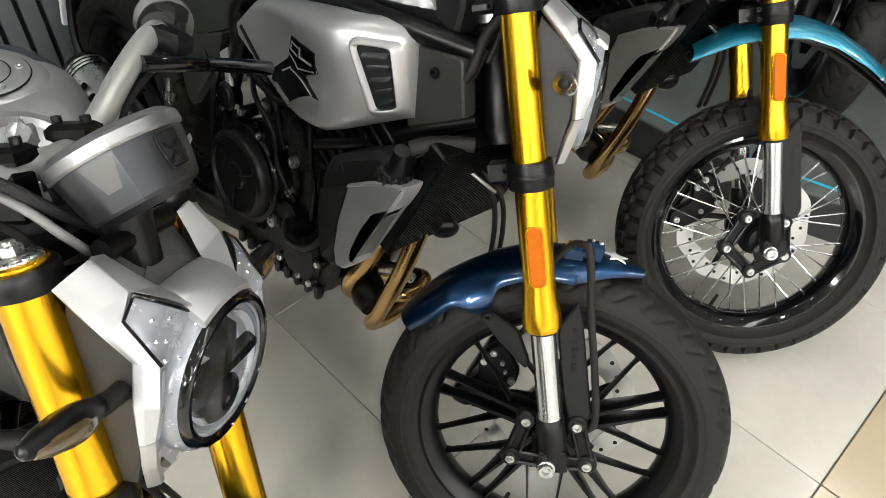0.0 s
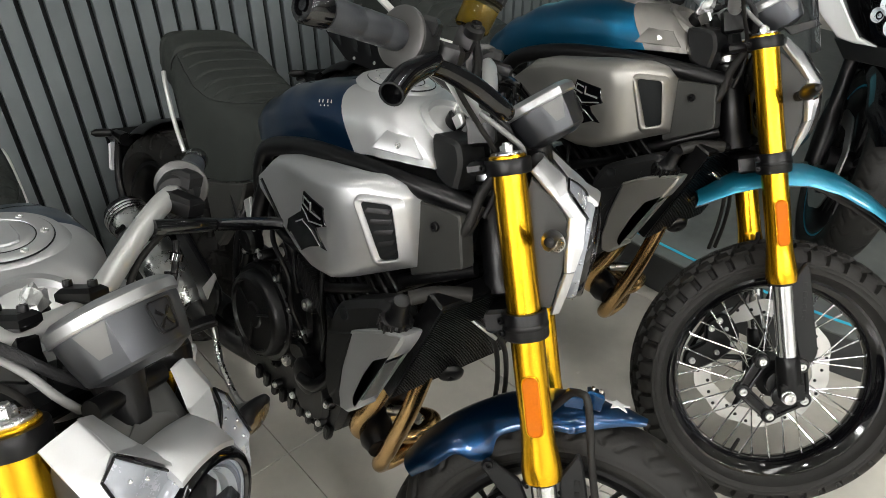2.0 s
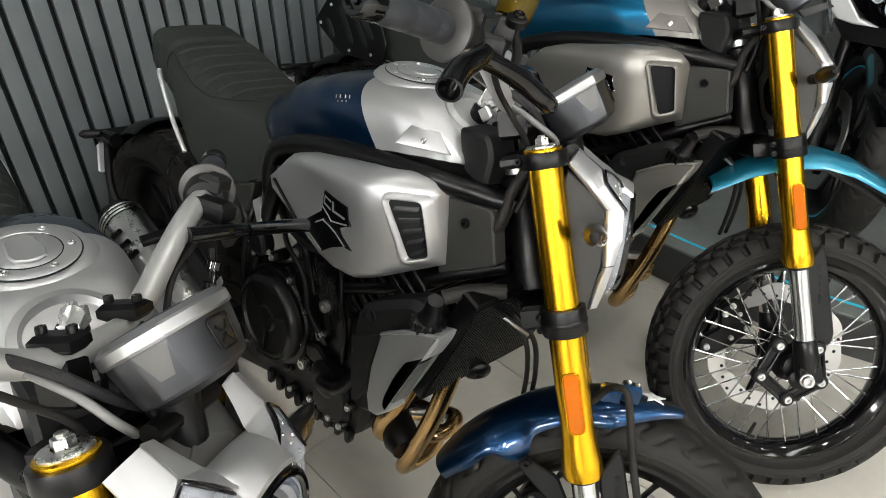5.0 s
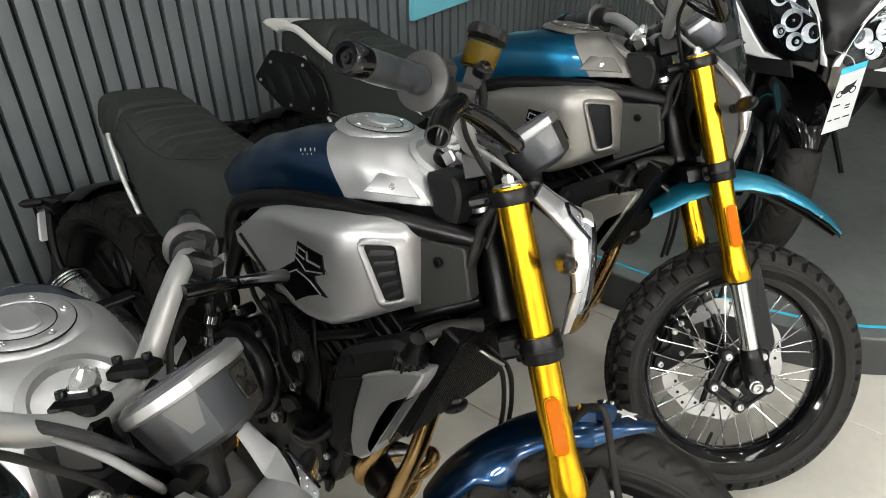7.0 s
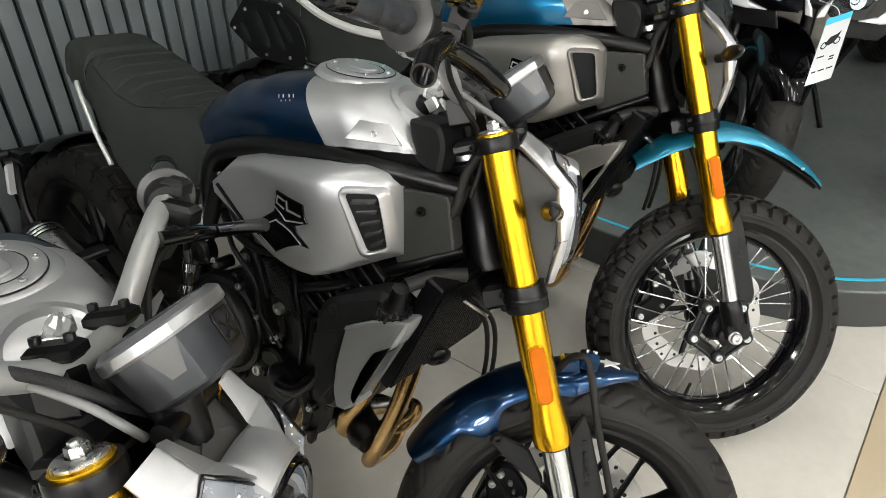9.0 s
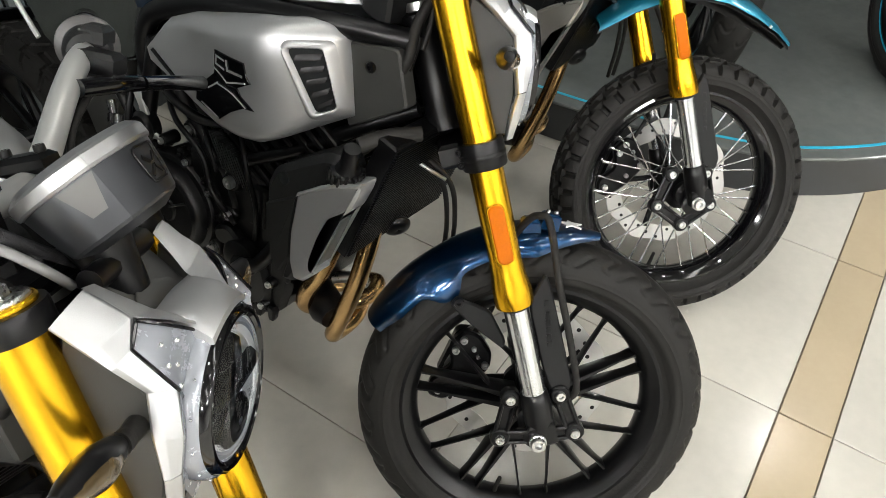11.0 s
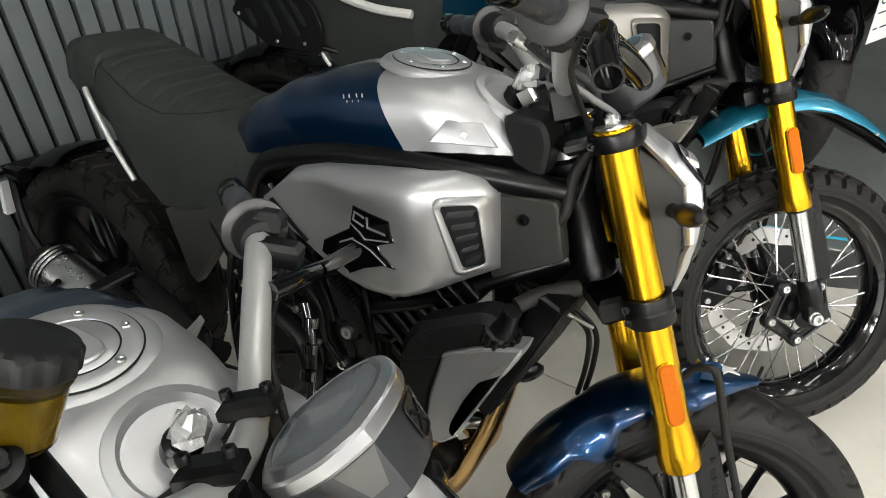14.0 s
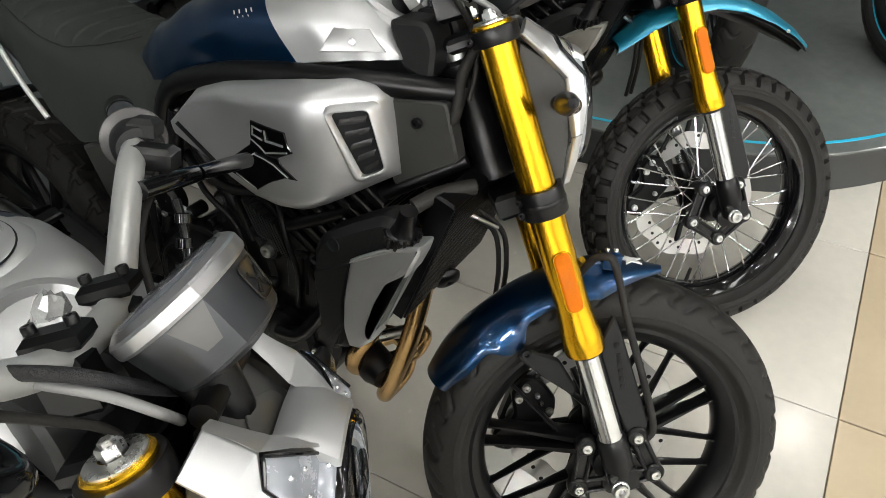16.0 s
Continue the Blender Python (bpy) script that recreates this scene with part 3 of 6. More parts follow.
    c.prism(corner_round([(-0.172, 0.300), (-0.112, 0.306), (-0.088, 0.350), (-0.112, 0.404), (-0.150, 0.400)], 0.010, 4), xz, 0.066, 0.100, 0.006)
    cal = part("brake_caliper", c, BLACK, bike, "black brake caliper", m)
    b = Geo()
    for x, z, r in ((-0.138, 0.397, 0.0075), (-0.149, 0.374, 0.0075), (-0.089, 0.353, 0.0075), (-0.165, 0.285, 0.0078), (-0.116, 0.383, 0.005), (-0.118, 0.322, 0.006), (-0.105, 0.368, 0.004)):
        bolt(b, Vector((x, 0.036, z)), (0, -1, 0), r, 0.007)
    part("bolt", b, STEEL, cal)
    part("caliper_hose", Geo().tube([(-0.12, 0.050, 0.41), (-0.10, 0.045, 0.47), (-0.11, 0.04, 0.55), (-0.13, 0.03, 0.62)], 0.005, 10), RUBBER, cal)


def low_fender(bike, m):
    a0, a1, n = radians(83), radians(160), 64

    def at(u, v):
        a = a0 + (a1 - a0) * u
        taper = min(1, 0.16 + 3.2 * u) * (1.0 if u < 0.9 else 1 - 2.6 * (u - 0.9)) if u < 0.3 else (1.0 if u < 0.88 else 1 - 2.4 * (u - 0.88))
        s = (v - 0.5) * 2
        half = 0.066 * taper
        drop = taper * abs(s) ** 2.6 * (0.034 + 0.030 * math.exp(-((u - 0.66) / 0.075) ** 4) - 0.008 * math.exp(-((u - 0.42) / 0.12) ** 2))
        r = 0.341 - drop + 0.005 * math.exp(-(s / 0.35) ** 2) * (1 - abs(u - 0.5))
        return FRONT + Vector((r * math.cos(a), half * math.sin(s * 1.45) / math.sin(1.45), r * math.sin(a)))

    g = Geo().grid(at, n, 19)
    k = len(g.v)
    inner = [tuple(Vector(p) + (FRONT - Vector(p)).normalized() * 0.003 * 1.0) for p in g.v]
    faces = [tuple(i + k for i in f[::-1]) for f in g.f]
    nv = 19
    rim = [i * nv for i in range(n)] + [(n - 1) * nv + j for j in range(1, nv)] + [i * nv + nv - 1 for i in range(n - 2, -1, -1)] + list(range(nv - 2, 0, -1))
    g.v += inner
    g.f += faces + [(rim[i], rim[(i + 1) % len(rim)], rim[(i + 1) % len(rim)] + k, rim[i] + k) for i in range(len(rim))]
    f = part("front_fender", g, BLUE, bike, "glossy dark blue front mudguard", m)
    part("mount", Geo().box(pose(-0.083, -0.02, 0.655, 0, -12, 0), (0.03, 0.034, 0.03), 0.006), BLUE, f)
    # stay to the fork
    part("stay", Geo().prism(corner_round([(-0.193, 0.513), (-0.186, 0.531), (-0.125, 0.515), (-0.087, 0.466), (-0.089, 0.45), (-0.149, 0.483)], 0.007, 3), xz, -0.071, -0.082, 0.003), PLASTIC, f)
    b = Geo()
    bolt(b, Vector((-0.180, -0.082, 0.522)), (0, -1, 0), 0.0085, 0.006)
    part("bolt", b, BLACK, f)
    tab = Geo().box(FRONT + Vector((-0.055, -0.028, 0.352)), (0.030, 0.026, 0.030), 0.004)
    tb = part("hose_tab", tab, BLUE, f)
    b = Geo()
    for dx in (-0.007, 0.007):
        bolt(b, FRONT + Vector((-0.055 + dx, -0.028, 0.367)), (0, 0, 1), 0.004, 0.004)
    part("bolt", b, STEEL, tb)
    # a pale five-pointed star
    star = []
    for i in range(10):
        rr = 0.023 if i % 2 == 0 else 0.0095
        star.append((rr * math.cos(i * math.pi / 5 + 0.4), rr * math.sin(i * math.pi / 5 + 0.4)))

    def on(a, b2, h):
        an = radians(92) - a / 0.34
        s = b2 / 0.066
        r = 0.3425 + 0.0015 - 0.046 * min(1, abs(s)) ** 2.6 * 0.6 + h
        return FRONT + Vector((r * math.cos(an), b2, r * math.sin(an)))

    part("star", Geo().prism(star, on, 0.001, 0.0035, 0.0004), WHITE, f, "white star emblem")


def high_fender(bike, m):
    """A long beak carried under the lower clamp."""
    line = [(-0.30, 0.668), (-0.24, 0.728), (-0.17, 0.772), (-0.10, 0.789), (-0.03, 0.786), (0.05, 0.764), (0.12, 0.733), (0.172, 0.700)]
    wide = [0.045, 0.066, 0.074, 0.074, 0.070, 0.062, 0.046, 0.016]

    def shell(off, mat, nm, wf, label=""):
        rings = []
        n = 44
        for i in range(n):
            u = i / (n - 1)
            x, z = curve_at(line, u)
            k = u * (len(wide) - 1)
            j = min(int(k), len(wide) - 2)
            w = (wide[j] + (wide[j + 1] - wide[j]) * (k - j)) * wf
            top = [Vector((x, w * math.sin(s * 1.5), z - off - 0.034 * (w / 0.074) * abs(s) ** 2.4 + 0.006 * math.exp(-(s / 0.25) ** 2))) for s in [q / 8 - 1 for q in range(17)]]
            low = [p + Vector((0, 0, -0.004)) for p in top[::-1]]
            rings.append(top + low)
        return Geo().rings(rings)

    f = part("front_fender", shell(0, TURQ, "", 1.0), TURQ, bike, "turquoise high-mounted beak mudguard", m)
    part("liner", shell(0.010, BLACK, "", 0.82), BLACK, f, "black liner")
    b = Geo()
    for x, z in ((0.03, 0.745), (0.09, 0.722)):
        bolt(b, Vector((x, -0.05, z)), (0, -1, -0.3), 0.004, 0.004)
    part("bolt", b, STEEL, f)


def facet_strip(rows, side, thick, bulge=0.004, crease=0.6):
    """A folded band with a crisp crease: rows of (inner point, outer point) from end to end, given thickness inwards."""
    rings = []
    for a, b in rows:
        a, b = Vector((a[0], side * a[1], a[2])), Vector((b[0], side * b[1], b[2]))
        inw = Vector((-0.25, -side, -0.35)).normalized() * thick
        mid = a.lerp(b, crease) - inw.normalized() * bulge
        rings.append([a + inw, a + inw * 0.18, a.lerp(mid, 0.07) - inw * 0.02, mid.lerp(a, 0.06), mid.lerp(b, 0.12), b.lerp(mid, 0.18) - inw * 0.02, b + inw * 0.2, b + inw])
    dense = [rings[0]]
    for p, q in zip(rings, rings[1:]):
        dense += [[u.lerp(v, k) for u, v in zip(p, q)] for k in (0.04, 0.96)] + [q]
    return Geo().rings(dense)


def headlamp(bike, m, paint, smoke):
    C, ax0 = Vector((-0.150, 0, 0.900)), Vector((1, 0, 0.137)).normalized()

    def rim_point(a, r, h=0.0):
        """A point on the lamp's rim, a degrees up from the side."""
        w = ax0.cross(Vector((0, 1, 0)))
        return C + ax0 * h + r * (math.cos(radians(a)) * Vector((0, 1, 0)) + math.sin(radians(a)) * w)

    bowl = Geo().lathe([(0.080, 0.0), (0.079, -0.02), (0.073, -0.05), (0.053, -0.08), (0.02, -0.095)], C, ax0, 48)
    lamp = part("headlight", bowl, GLOSS, bike, "round headlight with a black ring", m)
    part("ring", Geo().lathe([(0.0685, 0.000), (0.0695, 0.007), (0.0725, 0.0095), (0.0735, 0.0065), (0.0760, 0.0065), (0.0775, 0.0100), (0.0805, 0.0075), (0.0822, 0.0), (0.0822, -0.010), (0.079, -0.018)], C, ax0, 72), GLOSS, lamp, "glossy black ring")
    part("rim", Geo().lathe([(0.0826, 0.001), (0.0850, -0.001), (0.0880, -0.008), (0.0890, -0.020), (0.0885, -0.040), (0.0865, -0.044)], C, ax0, 72), STRIPLENS, lamp, "bright outer rim")
    stud = Geo()
    for k in range(16):
        p = rim_point(22.5 * k + 8, 0.0868, -0.0045)
        stud.pieces.append(Geo().lathe([(0.0016, -0.001), (0.0016, 0.0009), (0.0009, 0.0014)], p, ax0, 8, True))
    part("rim_stud", stud, BULB, lamp)
    part("reflector", Geo().lathe([(0.070, 0.001), (0.066, -0.012), (0.049, -0.020), (0.047, -0.036), (0.026, -0.046), (0.004, -0.048)], C, ax0, 48), LAMPIN, lamp, "grey lamp interior")
    core = Geo().box(C + Vector((-0.014, 0, 0.002)), (0.03, 0.110, 0.014), 0.005)
    core.box(C + Vector((-0.016, 0, 0.030)), (0.03, 0.016, 0.052), 0.005)
    core.lathe([(0.020, -0.03), (0.026, -0.006), (0.022, 0.0), (0.004, 0.003)], C + Vector((-0.004, 0, -0.036)), (1, 0, 0), 28)
    part("projector", core, GLOSS, lamp)
    part("drl_ring", Geo().lathe([(0.056, -0.010), (0.060, -0.006), (0.064, -0.010), (0.060, -0.015)], C, ax0, 48), STRIPLENS, lamp)
    lens = part("lens", Geo().lathe([(0.071, 0.005), (0.062, 0.010), (0.042, 0.015), (0.021, 0.018), (0.001, 0.019)], C, ax0, 48), LENS, lamp, "clear domed lens")
    lens.visible_shadow = False
    # cowl: a bridge over the lamp, two folded wings that reach back and turn down into arms, two feet below
    rings = []
    for k in range(33):
        y = -0.043 + 0.086 * k / 32
        fr = C + ax0 * -0.006 + Vector((0, y, math.sqrt(0.0885 ** 2 - y * y)))
        dip = 30.0 * max(0.0, abs(y) - 0.030) ** 2
        hump = 0.004 * math.exp(-(y / 0.03) ** 2)
        rings.append([fr + Vector((0.001, 0, -0.004)), fr + Vector((-0.001, 0, 0.0015)), fr + Vector((-0.008, 0, 0.0045)), Vector((-0.181, y, 0.9925 - dip + hump * 0.5)), Vector((-0.205, y, 0.9905 - dip * 0.4 + hump)), Vector((-0.2125, y, 0.9875 + hump)), Vector((-0.214, y, 0.980)), Vector((-0.19, y, 0.972 - dip)), fr + Vector((-0.02, 0, -0.012))])
    cowl = part("headlight_cowl", Geo().rings(rings), paint, bike, "painted cowl round the headlight", m, 40)
    # a grey panel sunk between the wings, with a raised step
    def sunk(a, b, h):
        return Vector((a, b, 0.977 + 0.40 * (-0.212 - a) + h))
    part("recess", Geo().prism(corner_round([(-0.209, -0.045), (-0.209, 0.045), (-0.262, 0.064), (-0.262, -0.064)], 0.004, 3), sunk, -0.006, 0.0, 0.001), GREY, cowl, "grey inset panel")
    part("recess_step", Geo().prism(corner_round([(-0.216, -0.034), (-0.216, 0.034), (-0.228, 0.036), (-0.240, 0.012), (-0.240, -0.012), (-0.228, -0.036)], 0.004, 3), sunk, -0.001, 0.003, 0.0012), GREY, cowl)
    for side in (-1, 1):
        wing = [((-0.254, 0.077, 1.021), (-0.263, 0.112, 1.001)), ((-0.214, 0.074, 1.003), (-0.234, 0.109, 0.982)), ((-0.206, 0.094, 0.987), (-0.216, 0.105, 0.969)), ((-0.167, 0.092, 0.957), (-0.191, 0.098, 0.950))]
        part("wing", facet_strip(wing, side, 0.011, 0.003, 0.72), paint, cowl, sharp=28)
        arm = [((-0.167, 0.092, 0.957), (-0.191, 0.098, 0.950)), ((-0.156, 0.099, 0.915), (-0.181, 0.106, 0.912)), ((-0.156, 0.100, 0.877), (-0.168, 0.109, 0.873))]
        part("arm", facet_strip(arm, side, 0.011, 0.003, 0.55), paint, cowl, sharp=28)
        part("arm_foot", facet_strip([((-0.156, 0.099, 0.8755), (-0.168, 0.108, 0.8715)), ((-0.155, 0.092, 0.838), (-0.168, 0.098, 0.835)), ((-0.156, 0.076, 0.802), (-0.167, 0.085, 0.798))], side, 0.010, 0.002, 0.5), paint, cowl, sharp=28)
        ridge = [((-0.253, 0.064, 1.019), (-0.2545, 0.0785, 1.0225)), ((-0.232, 0.055, 1.007), (-0.234, 0.076, 1.0135)), ((-0.212, 0.045, 0.995), (-0.214, 0.0765, 1.0045)), ((-0.196, 0.038, 0.9915), (-0.193, 0.059, 0.9975)), ((-0.174, 0.030, 0.989), (-0.170, 0.038, 0.985))]
        part("wing_top", facet_strip(ridge, side, 0.008, 0.0015, 0.5), paint, cowl, sharp=28)

        # clear light strip between wing, arm and lamp, in a dark edge
        def strip(u, v, lift=0.0):
            a = rim_point(66 - 40 * v, 0.0885, -0.012)
            if v < 0.42:
                b = Vector((-0.211, 0.0755, 1.0015)).lerp(Vector((-0.205, 0.0955, 0.987)), v / 0.42)
            else:
                b = Vector((-0.205, 0.0955, 0.987)).lerp(Vector((-0.165, 0.0935, 0.956)), (v - 0.42) / 0.58)
            p = a.lerp(b, u) + Vector((0.004, 0.003, 0.003)) * math.sin(math.pi * u)
            return Vector((p.x + lift, side * (p.y + lift), p.z + lift))
        part("light_strip", Geo().grid(strip, 9, 25), STRIPLENS, cowl, "pale light strip", sharp=50)
        edge = [strip(k / 10, 0.0, 0.0012) for k in range(10)] + [strip(1.0, k / 24, 0.0012) for k in range(25)]
        part("strip_edge", Geo().tube(edge, 0.0017, 6, 1), GLOSS, cowl)
        # Bright dots placed as the spot lamps' glints on the strip.
        dots = Geo()
        for u, v in ((0.35, 0.2), (0.6, 0.3), (0.3, 0.55), (0.55, 0.6), (0.4, 0.85)):
            dots.pieces.append(Geo().lathe([(0.0022, -0.001), (0.0022, 0.001), (0.001, 0.0018)], strip(u, v), (0.6, side * 0.6, 0.5), 8, True))
        part("strip_glint", dots, BULB, cowl)
        side_rows = [rim_point(a, 0.0885, -0.014) for a in (26, 4, -16, -30)]
        inner = [Vector(p) for p in ((-0.165, 0.0925, 0.956), (-0.156, 0.0985, 0.915), (-0.1565, 0.0995, 0.877), (-0.156, 0.096, 0.860))]
        part("lamp_side", facet_strip([(tuple(a), tuple(b)) for a, b in zip(side_rows, inner)], side, 0.004, 0.002, 0.5), STRIPLENS, cowl, "clear lamp side", sharp=50)
        chin = [(0.074, 0.862), (0.097, 0.858), (0.089, 0.832), (0.074, 0.806), (0.046, 0.800), (0.018, 0.807), (0.018, 0.817), (0.040, 0.822), (0.060, 0.838)]
        part("chin", Geo().prism(chin, lambda a, b, h: Vector((-0.160 + h, side * a, b)), -0.012, 0.0, 0.003), STRIPLENS, cowl, "pale chin under the lamp")
        part("chin_slot", Geo().prism([(0.076, 0.836), (0.082, 0.832), (0.066, 0.812), (0.058, 0.811)], lambda a, b, h: Vector((-0.160 + h, side * a, b)), -0.001, 0.0016, 0.0005), GLOSS, cowl)
        # plate behind the arm
        sp = [(-0.262, 0.990), (-0.215, 0.967), (-0.190, 0.945), (-0.172, 0.87), (-0.172, 0.81), (-0.200, 0.80), (-0.240, 0.84), (-0.262, 0.90)]
        part("side_plate", Geo().prism(sp, lambda a, b, h: Vector((a, side * (0.085 + h), b)), 0.0, 0.010, 0.002), INNER, cowl, "dark grey side plate")
        ind = part("indicator", Geo().tube([(-0.197, side * 0.085, 0.915), (-0.198, side * 0.110, 0.915), (-0.199, side * 0.125, 0.917)], [0.011, 0.0095, 0.011], 12), RUBBER, cowl)
        ax = Vector((-0.009, side * 0.111, 0.015)).normalized()
        o = Vector((-0.199, side * 0.123, 0.917))
        back = [(0.007, 0.0), (0.012, 0.010), (0.0155, 0.028), (0.0155, 0.045), (0.012, 0.068), (0.007, 0.084), (0.001, 0.088)]
        part("shell", Geo().lathe(back, o, ax, 24, True), BLACK, ind, "black indicator body")
        part("lens", Geo().lathe([(0.004, 0.012), (0.0115, 0.022), (0.0140, 0.034), (0.0140, 0.046), (0.0105, 0.066), (0.006, 0.078), (0.001, 0.080)], o + Vector((0.0045, 0, -0.0015)), ax, 24, True), smoke, ind, "indicator lens")
    return cowl


def handlebar(bike, m, bars, cup_shift):
    pts = [(-0.500, -0.402, 1.124), (-0.442, -0.292, 1.124), (-0.420, -0.225, 1.117), (-0.402, -0.165, 1.095), (-0.380, -0.095, 1.061), (-0.366, -0.05, 1.050), (-0.362, -0.02, 1.049)]
    pts = pts + [(x, -y, z) for x, y, z in pts[::-1]]
    bar = part("handlebar", Geo().tube(pts, 0.0142, 20, 6), bars, bike, "satin aluminium handlebar", m)
    cl = Geo()
    for y in (-0.045, 0.045):
        cl.pieces.append(Geo().box(pose(-0.360, y, 1.028, 0, -22, 0), (0.042, 0.026, 0.05), 0.006))
        cl.pieces.append(Geo().box(pose(-0.369, y, 1.066, 0, -22, 0), (0.048, 0.028, 0.018), 0.005))
    part("clamp", cl, BLACK, bar)
    b = Geo()
    for y in (-0.045, 0.045):
        for x in (-0.016, 0.016):
            bolt(b, Vector((-0.3725 + x, y, 1.0745 + x * 0.40)), (-0.37, 0, 0.93), 0.0055, 0.007)
    part("bolt", b, BLACK, bar)
    for side in (-1, 1):
        e = Vector((-0.506, side * 0.415, 1.125))
        i = Vector((-0.446, side * 0.303, 1.124))
        d = (e - i).normalized()
        prof = [(0.0145, 0.0), (0.0165, 0.002)]
        prof += [(0.0168, 0.008), (0.0182, 0.011), (0.0182, 0.030), (0.0172, 0.033), (0.0172, 0.036), (0.0182, 0.039), (0.0182, 0.070), (0.0172, 0.073), (0.0172, 0.076), (0.0182, 0.079), (0.0182, 0.108), (0.0174, 0.111)]
        prof += [(0.0175, 0.121), (0.014, 0.122)]
        grip = part("grip", Geo().lathe(prof, i, d, 28), GRIP, bar, "black rubber grip")
        part("bar_end", Geo().lathe([(0.015, 0.121), (0.0185, 0.124), (0.0190, 0.150), (0.0165, 0.1535), (0.0115, 0.154), (0.0105, 0.149), (0.0065, 0.149), (0.0058, 0.153), (0.001, 0.153)], i, d, 32), GLOSS, grip, "glossy black bar end")
        fl = Geo().lathe([(0.0145, -0.002), (0.034, -0.001), (0.0370, 0.001), (0.0370, 0.005), (0.034, 0.007), (0.0145, 0.008)], i, d, 36)
        part("flange", fl, FLANGE, grip, "worn grey grip flange")
        sw = Geo().lathe([(0.0145, -0.004), (0.026, -0.004), (0.0285, -0.010), (0.0285, -0.030), (0.024, -0.040), (0.0145, -0.042)], i, d, 24)
        sw.box(Matrix.Translation(i - d * 0.022 + Vector((0.01, 0, 0.02))), (0.03, 0.03, 0.026), 0.006)
        sw.box(Matrix.Translation(i - d * 0.022 + Vector((0.004, 0, -0.025))), (0.03, 0.03, 0.03), 0.008)
        sub = part("switch_housing", sw, PLASTIC, bar)
        if side < 0:
            part("button", Geo().box(Matrix.Translation(i - d * 0.020 + Vector((-0.012, 0, 0.031))), (0.009, 0.010, 0.004), 0.0015), RED, sub, "red stop button")
        pc = i - d * 0.058
        lev = Geo().box(Matrix.Translation(pc + Vector((0.012, 0, -0.004))), (0.05, 0.034, 0.03), 0.006)
        part("lever_perch", lev, BLACK, bar)
        if side > 0:
            path = [Vector((-0.360, 0.305, 1.097)), Vector((-0.353, 0.376, 1.086)), Vector((-0.348, 0.423, 1.078))]
            lev = Geo().tube([(-0.395, 0.185, 1.105), (-0.375, 0.235, 1.105), path[0], path[1]], [0.010, 0.0105, 0.0085, 0.0085], 16)
        else:
            path = [Vector((-0.400, -0.345, 1.102)), Vector((-0.408, -0.385, 1.086)), Vector((-0.408, -0.421, 1.066))]
            lev = Geo().tube([(-0.392, -0.182, 1.100), (-0.345, -0.188, 1.082), (-0.314, -0.208, 1.073), (-0.352, -0.256, 1.092), (-0.384, -0.305, 1.102), (-0.398, -0.335, 1.103)], [0.008, 0.010, 0.0125, 0.0135, 0.0115, 0.0105], 16)
        k = 1.0 if side < 0 else 0.72
        sl = Geo().tube([path[0].lerp(path[1], -0.5)] + path, [0.0115 * k, 0.0130 * k, 0.0140 * k, 0.0145 * k], 20, 6, False)
        sl.lathe([(0.0145 * k, 0.0), (0.0118 * k, 0.0), (0.0115 * k, -0.02), (0.001, -0.02)], path[2], path[2] - path[1], 20)
        part("lever_tip", sl, GLOSS, bar, "hollow black lever tip")
        part("lever", lev, GLOSS, bar, "black control lever")
        cb = Geo().tube([pc + Vector((0.02, 0, -0.01)), Vector((-0.385, side * 0.155, 1.072)), Vector((-0.355, side * 0.10, 1.035)), Vector((-0.325, side * 0.062, 1.0)), Vector((-0.31, side * 0.05, 0.95)), Vector((-0.315, side * 0.05, 0.90))], 0.0042, 10)
        part("cable", cb, RUBBER, bar)
    cg = Geo().tube([(-0.454, -0.148, 1.094), (-0.401, -0.11, 1.071), (-0.366, -0.087, 1.055), (-0.325, -0.07, 1.038), (-0.292, -0.063, 1.023), (-0.282, -0.04, 1.0)], 0.0046, 14)
    part("cable", cg, CABLEGREY, bar, "thick pale grey cable")
    pts = [Vector(p) for p in ((-0.442, -0.15, 1.094), (-0.413, -0.129, 1.08), (-0.375, -0.1, 1.07), (-0.339, -0.078, 1.058), (-0.313, -0.045, 1.031), (-0.3, 0.0, 1.0))]
    part("braided_hose", Geo().tube(pts, 0.0058, 14), BRAID, bar, "black braided hose")
    ad = Geo().tube([(-0.36, 0.185, 1.10), (-0.345, 0.17, 1.06), (-0.335, 0.14, 1.00), (-0.34, 0.11, 0.95)], 0.0048, 12)
    part("clutch_cable", ad, GLOSS, bar)
    for k in range(3):
        c = Vector((-0.350 + 0.004 * k, 0.176 - 0.012 * k, 1.078 - 0.022 * k))
        part("cable_adjuster", Geo().lathe([(0.005, 0.0), (0.0085, 0.001), (0.0085, 0.010), (0.005, 0.011)], c, (-0.1, 0.3, 1), 10), GLOSS, bar, "black cable adjuster")
    part("hose_fitting", Geo().lathe([(0.004, -0.012), (0.009, -0.010), (0.009, 0.004), (0.0065, 0.006), (0.0065, 0.016), (0.003, 0.018)], (-0.454, -0.148, 1.094), (0.5, 0.35, -0.2), 14, True), STEEL, bar, "steel hose fitting")
    # brake fluid cup on the right-hand bar
    rc = Vector((-0.386, -0.205, 1.188)) + Vector(cup_shift)
    up = Vector((0.12, 0.12, 1)).normalized()
    cup = part("fluid_cup", Geo().lathe([(0.001, -0.030), (0.021, -0.030), (0.0235, -0.027), (0.0245, 0.006), (0.0262, 0.008), (0.0262, 0.014)], rc, up, 36, True), FLUID, bar, "amber brake fluid cup")
